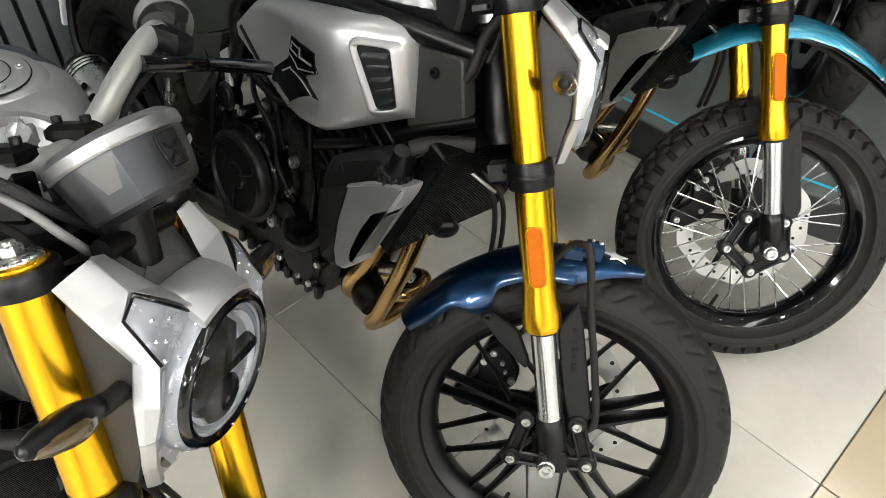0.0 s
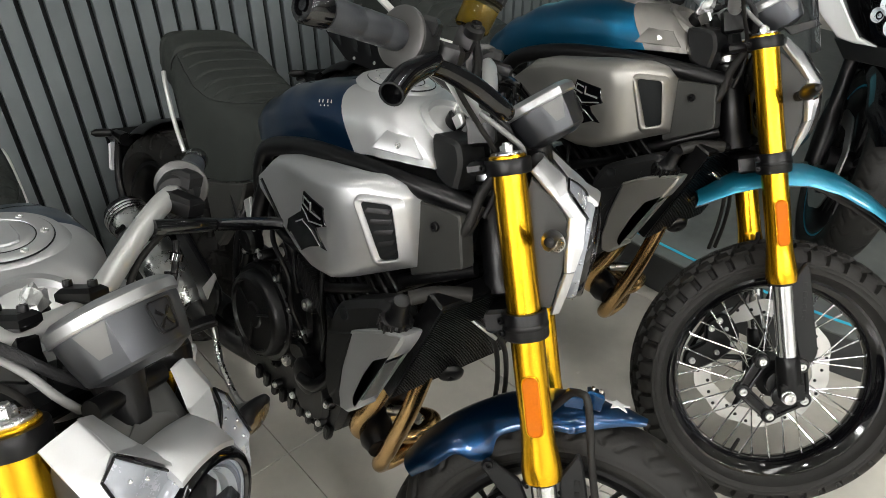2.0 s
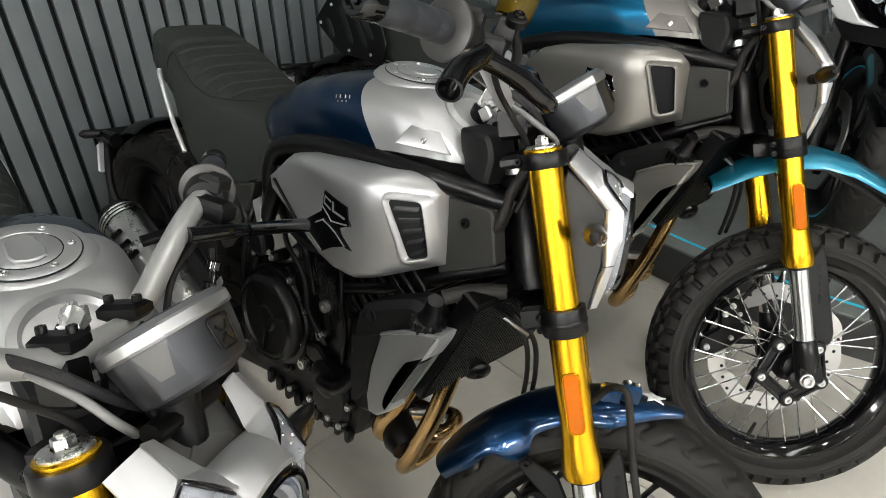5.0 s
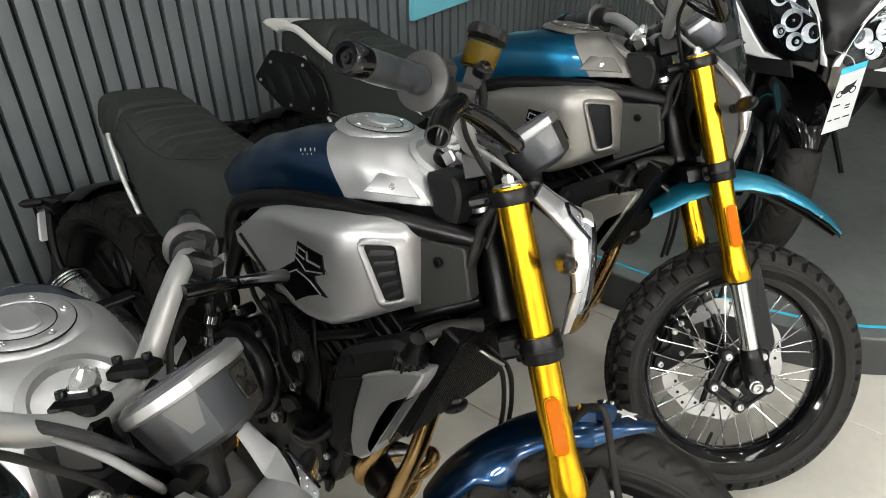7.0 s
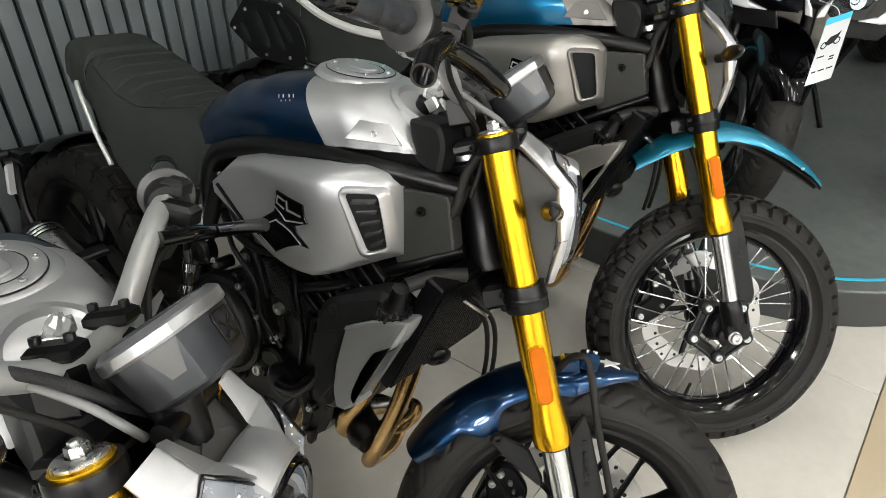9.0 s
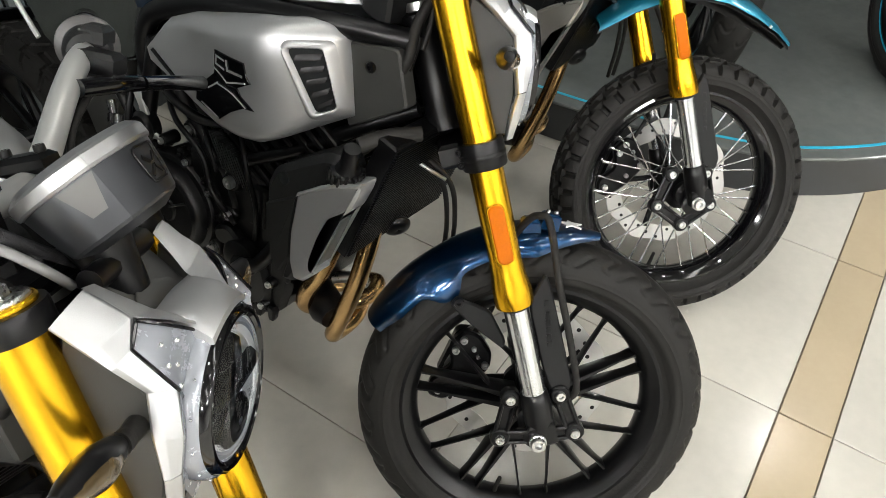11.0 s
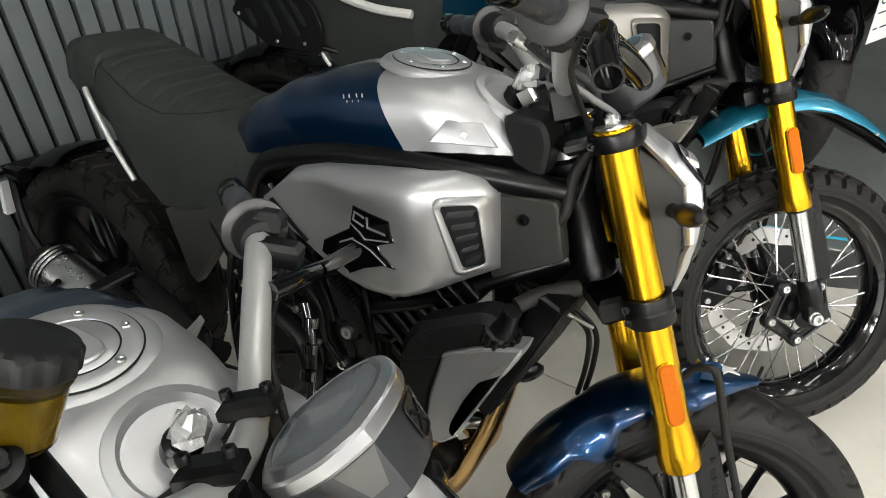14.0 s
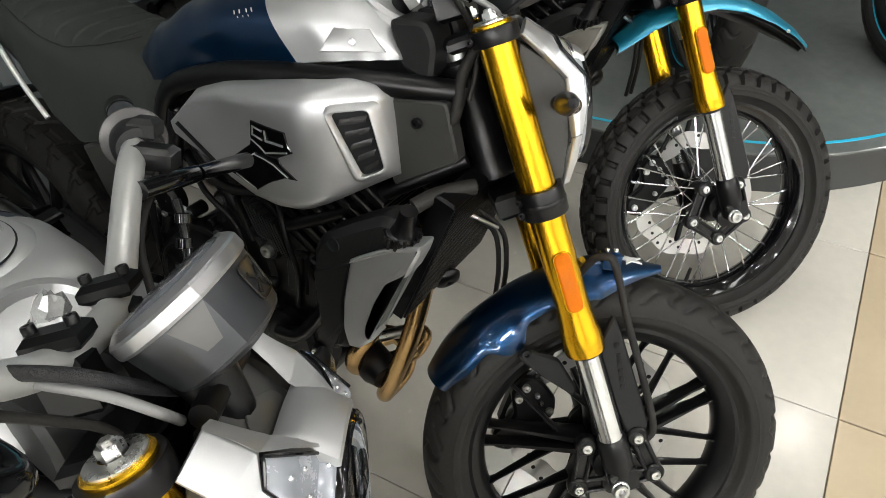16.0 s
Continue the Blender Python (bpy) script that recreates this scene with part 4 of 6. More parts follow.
    part("fluid", Geo().lathe([(0.001, -0.027), (0.0190, -0.027), (0.0212, 0.002), (0.001, 0.002)], rc, up, 32), FLUIDIN, cup)
    rings = []
    for r, h, rib in ((0.001, 0.0285, 0), (0.021, 0.0285, 0), (0.0262, 0.0265, 0), (0.0275, 0.024, 1), (0.0275, 0.013, 1), (0.0262, 0.012, 0)):
        rings.append((r, h, rib))
    u = up.cross(Vector((0, 1, 0))).normalized()
    w = up.cross(u)
    seg = 96
    part("lid", Geo().rings([[rc + up * h + (r + (0.0010 * max(-0.7, min(0.7, 1.6 * math.cos(2 * math.pi * k / 8))) if rib else 0)) * (math.cos(2 * math.pi * k / seg) * u + math.sin(2 * math.pi * k / seg) * w) for k in range(seg)] for r, h, rib in rings]), PLASTIC, cup, "ribbed dark lid")
    br = Geo().box(pose(rc.x - 0.004, rc.y - 0.012, rc.z - 0.042, 0, 7, 0), (0.024, 0.022, 0.032), 0.004)
    br.tube([rc + Vector((0.0, -0.008, -0.050)), Vector((-0.388, -0.205, 1.128)), Vector((-0.395, -0.20, 1.115))], 0.007, 10)
    br.tube([rc + Vector((0.004, 0.004, -0.040)), Vector((-0.372, -0.190, 1.125)), Vector((-0.37, -0.18, 1.095))], 0.0065, 10)
    ear = rc + Vector((0.006, -0.026, -0.030))
    br.lathe([(0.013, -0.006), (0.013, 0.004), (0.010, 0.006)], ear, (0.1, -0.5, 0.8), 20, True)
    b2 = Geo()
    bolt(b2, ear + Vector((0.001, -0.003, 0.005)), (0.1, -0.5, 0.8), 0.0075, 0.005)
    part("cup_screw", b2, GLOSS, cup)
    part("bracket", br, BLACK, cup)


def gauge(bike, m):
    C = Vector((-0.297, 0, 1.096))
    N = Vector((-0.72, 0, 0.69)).normalized()   # the way the dial faces
    U = Vector((0, 1, 0))
    W = N.cross(U)
    # the pod's corners, as angles to either side of its front: one wide front flat, narrower flats round the rest
    corners = [-2.44, -1.95, -1.50, -0.95, 0.95, 1.50, 1.95, 2.44, 2 * math.pi - 2.44]
    def flatness(t, flat):
        for t0, t1 in zip(corners, corners[1:]):
            if t0 <= t <= t1:
                return 1 - flat + flat * 1.04 * math.cos((t1 - t0) / 2) / math.cos(t - (t0 + t1) / 2)
        return 1.0
    def ringp(r, h, flat=0.34):
        out = []
        for t0, t1 in zip(corners, corners[1:]):
            for k in range(8):
                t = t0 + (t1 - t0) * k / 8
                a = t - math.pi / 2
                out.append(C + N * h + r * flatness(t, flat) * (math.cos(a) * U * 0.96 + math.sin(a) * W * 1.0))
        return out
    body = part("instrument", Geo().rings([ringp(0.0645, -0.010), ringp(0.0645, -0.016), ringp(0.0610, -0.040), ringp(0.0560, -0.060), ringp(0.0535, -0.063), ringp(0.036, -0.070)], (False, True)), PODGREY, bike, "faceted grey instrument pod with a silver bezel", m, 16)
    part("bezel", Geo().rings([ringp(r, h, flat=0.34) for r, h in ((0.052, 0.002), (0.0535, 0.0055), (0.0590, 0.0065), (0.0665, 0.0015), (0.0685, -0.001), (0.0685, -0.0105), (0.0670, -0.0130), (0.0640, -0.0135))], (False, False)), BEZEL, body, "silver bezel", sharp=16)
    part("dial", Geo().rings([ringp(0.053, 0.002), ringp(0.001, 0.002)], (False, False)), DIAL, body, "display face, coloured pale for the glare on its film")
    part("film", Geo().rings([ringp(0.055, 0.0055), ringp(0.052, 0.0075), ringp(0.03, 0.0085), ringp(0.001, 0.009)], (False, False)), WRAP2, body, "clear protective film")
    # framed crossed mark on the front of the pod, a grey patch painted as shade to either side
    def face(k, a, b, h):
        """On flat k of the pod: a across, b down from the bezel."""
        t = k * 1.225 + a / 0.062
        an = t - math.pi / 2
        r = (0.0645 - 0.155 * max(0.0, b - 0.016)) * flatness(t, 0.34) + h
        return C - N * b + r * (math.cos(an) * U * 0.96 + math.sin(an) * W * 1.0)
    fl = [(-0.019, 0.018), (0.019, 0.018), (0.0155, 0.050), (-0.0155, 0.050)]
    part("badge_edge", Geo().tube([face(0, a, b, 0.0012) for a, b in corner_round(fl, 0.006, 4) + [corner_round(fl, 0.006, 4)[0]]], 0.0012, 6, 1), BLACK, body)
    g = Geo()
    for sx in (-1, 1):
        g.prism([(sx * 0.001, 0.034), (sx * 0.010, 0.026), (sx * 0.012, 0.029), (sx * 0.004, 0.0345)], lambda a, b, h: face(0, a, b, h), 0.0, 0.002, 0.0003)
        g.prism([(sx * 0.001, 0.036), (sx * 0.012, 0.043), (sx * 0.009, 0.046), (sx * 0.001, 0.039)], lambda a, b, h: face(0, a, b, h), 0.0, 0.002, 0.0003)
    part("mark", g, BLACK, body)
    for k in (-1, 1):
        part("inset", Geo().grid(lambda u, v: face(k, (2 * u - 1) * (0.0165 - 0.009 * v), 0.0145 + 0.030 * v, 0.0009), 9, 5), GREY, body, "grey patch painted as shade on the pod's side flat")
    v = Geo()
    for k in range(9):
        y = -0.026 + 0.0065 * k
        v.tube([C - N * 0.052 - W * 0.040 + U * y, C - N * 0.060 - W * 0.022 + U * y], 0.0022, 6)
    part("vent_rib", v, BLACK, body)
    part("bracket", Geo().tube([(-0.285, 0.0, 1.035), (-0.272, 0, 1.015), (-0.25, 0, 0.98)], [0.034, 0.026, 0.02], 12).tube([(-0.262, -0.05, 1.012), (-0.262, 0.05, 1.012)], 0.012, 10), BLACK, body)


TANK_ROWS = [(-0.955, 0.800, 0.838, 0.060, 0.0), (-0.92, 0.812, 0.878, 0.090, 0.05), (-0.86, 0.836, 0.930, 0.114, 0.15), (-0.78, 0.870, 0.979, 0.130, 0.35),
             (-0.70, 0.908, 1.010, 0.134, 0.6), (-0.63, 0.930, 1.027, 0.130, 0.8), (-0.56, 0.944, 1.034, 0.118, 0.8), (-0.50, 0.952, 1.034, 0.103, 0.75), (-0.45, 0.956, 1.022, 0.091, 0.65),
             (-0.415, 0.958, 1.000, 0.083, 0.55), (-0.395, 0.958, 0.972, 0.078, 0.5)]


def tank_ring(x, grow=0.0, n=26):
    zb, zt, w, shear = lerp_rows(TANK_ROWS, x)
    out = []
    for k in range(n + 1):
        a = math.pi * k / n
        c, s = math.cos(a), math.sin(a)
        yy = (w + grow) * (abs(c) ** 0.50) * (1 if c > 0 else -1)
        z = zb + (zt + grow - zb) * (abs(s) ** 0.72)
        yy *= 1.0 - 0.10 * (1 - abs(s)) ** 2
        out.append(Vector((x + shear * (zt - z), yy, z)))
    return out


def tank(bike, rear_paint, front_paint, detail):
    split = -0.545 if rear_paint is TANKTURQ else -0.615
    xs = [-0.955 + (split + 0.955) * k / 22 for k in range(23)]
    t = part("fuel_tank", Geo().rings([tank_ring(x) for x in xs]), rear_paint, bike, "glossy painted fuel tank")
    xs = [split + 0.002 + (-0.395 - split) * k / 18 for k in range(19)]
    c = part("tank_cover", Geo().rings([tank_ring(xs[0], -0.002)] + [tank_ring(x, 0.0022) for x in xs]), front_paint, bike, "matt painted tank cover")
    # unreadable print on the tank, as plain bars
    for q, (x, j) in enumerate(() if rear_paint is TANKTURQ else ((-0.672, 20.3), (-0.663, 20.3), (-0.651, 20.3), (-0.642, 20.3), (-0.668, 21.2), (-0.659, 21.2), (-0.650, 21.2))):
        ring = tank_ring(x, 0.0006)
        p, p2 = ring[int(j)].lerp(ring[int(j) + 1], j % 1), ring[int(j)].lerp(ring[int(j) + 1], j % 1 + (0.55 if q < 4 else 0.25))
        part("print_bar", Geo().tube([p, p2], 0.0011 if q < 4 else 0.0008, 6), SILVER, t)
    # filler cap
    o, ax = Vector((-0.575, 0, 1.0345)), Vector((0.02, 0, 1)).normalized()
    part("collar", Geo().lathe([(0.080, -0.006), (0.074, 0.001), (0.066, 0.005), (0.060, 0.006)], o, ax, 56), front_paint, c)
    cap = part("filler_cap", Geo().lathe([(0.060, 0.004), (0.060, 0.0075), (0.058, 0.009), (0.041, 0.009), (0.040, 0.0075), (0.038, 0.009), (0.001, 0.0105)], o, ax, 56), front_paint, c, "round filler cap")
    for r, h, a0, a1 in ((0.0405, 0.0079, -2.4, 2.4), (0.0605, 0.0062, 0.0, 6.2832)):
        part("cap_groove", Geo().tube([o + Vector((r * math.cos(a0 + (a1 - a0) * k / 60), r * math.sin(a0 + (a1 - a0) * k / 60), h)) for k in range(61)], 0.0011, 6, 1), GROOVE, cap)
    b = Geo()
    for k in range(6):
        a = 2 * math.pi * (k + 0.35) / 6
        bolt(b, o + Vector((0.0495 * math.cos(a), 0.0495 * math.sin(a), 0.0088)), ax, 0.0048, 0.0022)
    part("cap_screw", b, STEEL, cap)
    part("lock_cover", Geo().prism(rounded([(-0.030, -0.016), (0.024, -0.022), (0.034, 0.0), (0.024, 0.022), (-0.030, 0.016)], 1), lambda a, b2, h: o + Vector((a, b2, h)), 0.008, 0.0135, 0.002), front_paint, cap)
    for side in (-1, 1):
        # emblem plate near the lower front edge
        p = [(-0.498, 0.958), (-0.482, 0.992), (-0.432, 0.996), (-0.405, 0.968)]
        part("emblem", Geo().prism(p, lambda a, b2, h: Vector((a, side * (0.0950 - 0.30 * (a + 0.45) - 0.28 * (b2 - 0.975) + h), b2)), -0.003, 0.0030, 0.0015), front_paint, c)
        e = Geo()
        bolt(e, Vector((-0.452, side * 0.0985, 0.977)), (0.25, side, 0.2), 0.0055, 0.002)
        part("emblem_stud", e, STEEL, c)
        # black trim ahead of the tank
        o2 = [(-0.415, 1.010), (-0.352, 1.016), (-0.336, 0.985), (-0.340, 0.930), (-0.392, 0.945)]
        part("front_trim", Geo().prism(corner_round(o2, 0.014, 5), lambda a, b2, h: Vector((a, side * (0.056 + h), b2)), -0.05, 0.012, 0.006), PLASTIC, bike, "black tank front trim")
    # ignition switch with its key in clear wrap
    part("ignition_surround", Geo().lathe([(0.062, -0.010), (0.060, 0.004), (0.05, 0.008), (0.044, 0.0)], Vector((-0.432, 0, 1.012)), (0.42, 0, 1), 40), front_paint, c)
    key = part("ignition_switch", Geo().lathe([(0.017, -0.02), (0.017, 0.006), (0.013, 0.010), (0.004, 0.010)], Vector((-0.428, 0, 1.020)), (0.42, 0, 1), 24, True), BLACK, bike)
    g = Geo().box(pose(-0.420, 0.0, 1.045, 0, 20, 35), (0.022, 0.007, 0.034), 0.003)
    g.box(pose(-0.40, -0.022, 1.030, 30, 50, 10), (0.02, 0.009, 0.034), 0.003)
    part("key", g, STEEL, key)
    w = Geo()
    rnd = random.Random(4)
    rings = []
    for i in range(7):
        z = i / 6
        r = 0.016 * math.sin(math.pi * (0.12 + 0.8 * z))
        rings.append([Vector((-0.420 + 0.012 * z, 0, 1.028 + 0.042 * z)) + Vector((math.cos(a) * r * rnd.uniform(0.7, 1.3), math.sin(a) * r * rnd.uniform(0.7, 1.3), rnd.uniform(-0.004, 0.004))) for a in (2 * math.pi * k / 9 for k in range(9))])
    part("wrap", w.rings(rings), WRAP, key, "crumpled clear wrap", sharp=15)


PANEL_TOP = [(-0.795, 0.782), (-0.765, 0.812), (-0.714, 0.864), (-0.66, 0.886), (-0.60, 0.900), (-0.509, 0.922), (-0.440, 0.933), (-0.405, 0.930), (-0.388, 0.914)]
PANEL_LOW = [(-0.795, 0.778), (-0.707, 0.746), (-0.64, 0.722), (-0.596, 0.710), (-0.55, 0.710), (-0.497, 0.722), (-0.45, 0.746), (-0.403, 0.773), (-0.368, 0.792)]


def panel_y(x, z):
    return 0.195 - 0.9 * max(0.0, x + 0.46) - 0.15 * max(0.0, -0.52 - x) - 0.12 * max(0.0, 0.82 - z) - 0.5 * max(0.0, z - 0.90)


def side_panels(bike, paint, louvred):
    for side in (-1, 1):
        def at(u, v):
            a, b = curve_at(PANEL_TOP, u), curve_at(PANEL_LOW, u)
            x, z = (b[0] + (a[0] - b[0]) * v, b[1] + (a[1] - b[1]) * v)
            e = min(v, 1 - v, u * 2.0, (1 - u) * 2.0)
            lip = 0.016 * max(0.0, 1 - e / 0.10) ** 2
            soft = sum(panel_y(x + dx, z + dz) for dx in (-0.02, 0, 0.02) for dz in (-0.02, 0, 0.02)) / 9
            return Vector((x, side * (soft - lip), z))

        n, nv = 44, 22
        g = Geo().grid(at, n, nv)
        k = len(g.v)
        rim = [i * nv for i in range(n)] + [(n - 1) * nv + j for j in range(1, nv)] + [i * nv + nv - 1 for i in range(n - 2, -1, -1)] + list(range(nv - 2, 0, -1))
        g.f += [tuple(i + k for i in f[::-1]) for f in list(g.f)]
        g.v += [(x, y - side * 0.03, z) for x, y, z in g.v]
        g.f += [(rim[i], rim[(i + 1) % len(rim)], rim[(i + 1) % len(rim)] + k, rim[i] + k) for i in range(len(rim))]
        p = part("side_panel", g, paint, bike, "satin painted side panel with an air vent")

        def skin(a, b, h):
            return Vector((a, side * (sum(panel_y(a + dx, b + dz) for dx in (-0.02, 0, 0.02) for dz in (-0.02, 0, 0.02)) / 9 + h), b))
        hole = [(-0.437, 0.899), (-0.396, 0.902), (-0.377, 0.812), (-0.402, 0.799)]
        big = [(-0.451, 0.910), (-0.390, 0.914), (-0.362, 0.797), (-0.412, 0.780)]
        hole, big = corner_round(hole, 0.008), corner_round(big, 0.016)
        lipg = Geo()
        prof = [(0.0, -0.003), (0.25, 0.004), (0.55, 0.0105), (0.75, 0.0120), (0.92, 0.0105), (1.0, 0.0)]
        lipg.rings([[skin(o[0] + (i[0] - o[0]) * f, o[1] + (i[1] - o[1]) * f, h) for o, i in zip(big, hole)] for f, h in prof], (False, False))
        part("vent_frame", lipg, paint, p)
        # No hole is cut: a near-black plate paints the shade inside the vent.
        part("vent_shade", Geo().prism(hole, skin, -0.002, 0.0036, 0.0003), GROOVE, p)
        if louvred:
            for q in range(5):
                t = 0.12 + 0.19 * q
                a = Vector((-0.437 + 0.035 * t + 0.0060, 0.899 - 0.100 * t))
                b = Vector((-0.396 + 0.019 * t - 0.0045, 0.902 - 0.090 * t))
                lg = Geo()
                rr = []
                for f in (0, 0.5, 1):
                    c = a.lerp(b, f)
                    rr.append([skin(c.x, c.y + dz, h) for dz, h in ((0.003, 0.0036), (-0.005, 0.0074), (-0.0066, 0.0070), (-0.002, 0.0036))])
                part("louvre", lg.rings(rr), BLACK, p)
        # dark graphic with pale edges behind the vent: a block over crossed bars
        block = [(-0.574, 0.832), (-0.571, 0.860), (-0.541, 0.860), (-0.502, 0.860), (-0.497, 0.841), (-0.489, 0.831), (-0.519, 0.815), (-0.545, 0.812)]
        cross = [(-0.574, 0.831), (-0.545, 0.8115), (-0.519, 0.8145), (-0.512, 0.803), (-0.486, 0.786), (-0.509, 0.783), (-0.545, 0.763), (-0.578, 0.737), (-0.641, 0.750), (-0.634, 0.775), (-0.577, 0.820)]
        part("graphic", Geo().prism(block, skin, 0.0, 0.0034, 0.001), GLOSS, p, "dark angular emblem")
        part("graphic", Geo().prism(cross, skin, 0.0, 0.0028, 0.001), GLOSS, p, "dark angular emblem")
        def bar(pts, w, mt):
            """A flat stroke of even width laid on the panel."""
            for (a0, b0), (a1, b1) in zip(pts, pts[1:]):
                d = Vector((a1 - a0, b1 - b0)).normalized() * w
                part("graphic_line", Geo().prism([(a0 - d.x - d.y, b0 - d.y + d.x), (a1 + d.x - d.y, b1 + d.y + d.x), (a1 + d.x + d.y, b1 + d.y - d.x), (a0 - d.x + d.y, b0 - d.y - d.x)], skin, 0.0028, 0.0042, 0.0004), mt, p)
        bar([(-0.548, 0.850), (-0.566, 0.852), (-0.568, 0.839), (-0.548, 0.836)], 0.0016, SILVER)
        bar([(-0.541, 0.851), (-0.539, 0.837), (-0.507, 0.838)], 0.0019, SILVER)
        bar([(-0.572, 0.830), (-0.554, 0.823), (-0.543, 0.816), (-0.500, 0.829)], 0.0013, SILVER)
        bar([(-0.567, 0.805), (-0.546, 0.804), (-0.530, 0.801), (-0.504, 0.787)], 0.0013, SILVER)
        bar([(-0.596, 0.788), (-0.568, 0.807)], 0.0013, SILVER)
        bar([(-0.623, 0.752), (-0.580, 0.740)], 0.0010, SILVER)
        part("stripe", Geo().prism([(-0.766, 0.794), (-0.757, 0.801), (-0.672, 0.756), (-0.680, 0.749)], skin, 0.0, 0.0025, 0.0006), BLACK, p)
        # grey panel ahead
        o = [(-0.419, 0.902), (-0.305, 0.916), (-0.281, 0.829), (-0.380, 0.768)]
        gp = part("inner_panel", Geo().prism(corner_round(o, 0.008, 3), lambda a, b, h: Vector((a, side * (0.094 - 0.16 * max(0, a + 0.37) + h), b)), -0.03, 0.0, 0.003), INNER, bike, "grey inner panel")
        b = Geo()
        bolt(b, Vector((-0.346, side * 0.0895, 0.878)), (0, side, 0), 0.0085, 0.006)
        part("screw", b, BLACK, gp)


def frame_tubes(bike):
    f = Geo()
    for s in (-1, 1):
        f.tube([(-0.862, s * 0.085, 0.69), (-0.848, s * 0.105, 0.755), (-0.818, s * 0.119, 0.818), (-0.772, s * 0.125, 0.856), (-0.67, s * 0.125, 0.893), (-0.557, s * 0.118, 0.914), (-0.45, s * 0.105, 0.924), (-0.37, s * 0.08, 0.925), (-0.305, s * 0.05, 0.922)], 0.018, 18)
        f.tube([(-0.66, s * 0.112, 0.60), (-0.56, s * 0.106, 0.648), (-0.470, s * 0.10, 0.698), (-0.37, s * 0.080, 0.766), (-0.285, s * 0.04, 0.818)], 0.0125, 14)
        f.tube([(-0.66, s * 0.112, 0.60), (-0.72, s * 0.115, 0.68), (-0.80, s * 0.118, 0.80)], 0.012, 12)
        f.tube([(-0.80, s * 0.115, 0.80), (-0.86, s * 0.11, 0.60), (-0.89, s * 0.105, 0.42), (-0.86, s * 0.10, 0.30)], 0.017, 12)
        f.tube([(-0.87, s * 0.115, 0.58), (-1.0, s * 0.10, 0.70), (-1.2, s * 0.085, 0.76), (-1.34, s * 0.07, 0.815)], 0.011, 12)
        f.tube([(-0.42, s * 0.07, 0.70), (-0.40, s * 0.09, 0.66), (-0.36, s * 0.10, 0.60)], 0.01, 10)
    h0 = PIVOT + AXIS * 0.865
    f.lathe([(0.026, -0.005), (0.034, 0.0), (0.034, 0.02), (0.028, 0.03), (0.028, 0.15), (0.034, 0.16), (0.034, 0.178), (0.026, 0.182)], h0, AXIS, 28, True)
    fr = part("frame", f, BLACK, bike, "black steel tube frame")
    g = Geo().lathe([(0.018, 0.182), (0.026, 0.184), (0.026, 0.196), (0.021, 0.199)], h0, AXIS, 28, True)
    part("steering_nut", g, STEEL, fr)
    l = Geo()
    for s in (-1, 1):
        l.tube([(-0.34, s * 0.062, 0.845), (-0.315, s * 0.072, 0.865), (-0.295, s * 0.07, 0.90), (-0.30, s * 0.05, 0.945), (-0.29, s * 0.035, 0.985)], 0.0085, 10)
        l.tube([(-0.35, s * 0.058, 0.82), (-0.318, s * 0.062, 0.845), (-0.30, s * 0.06, 0.88), (-0.295, s * 0.045, 0.93)], 0.0055, 10)
    part("wiring", l, RUBBER, fr)


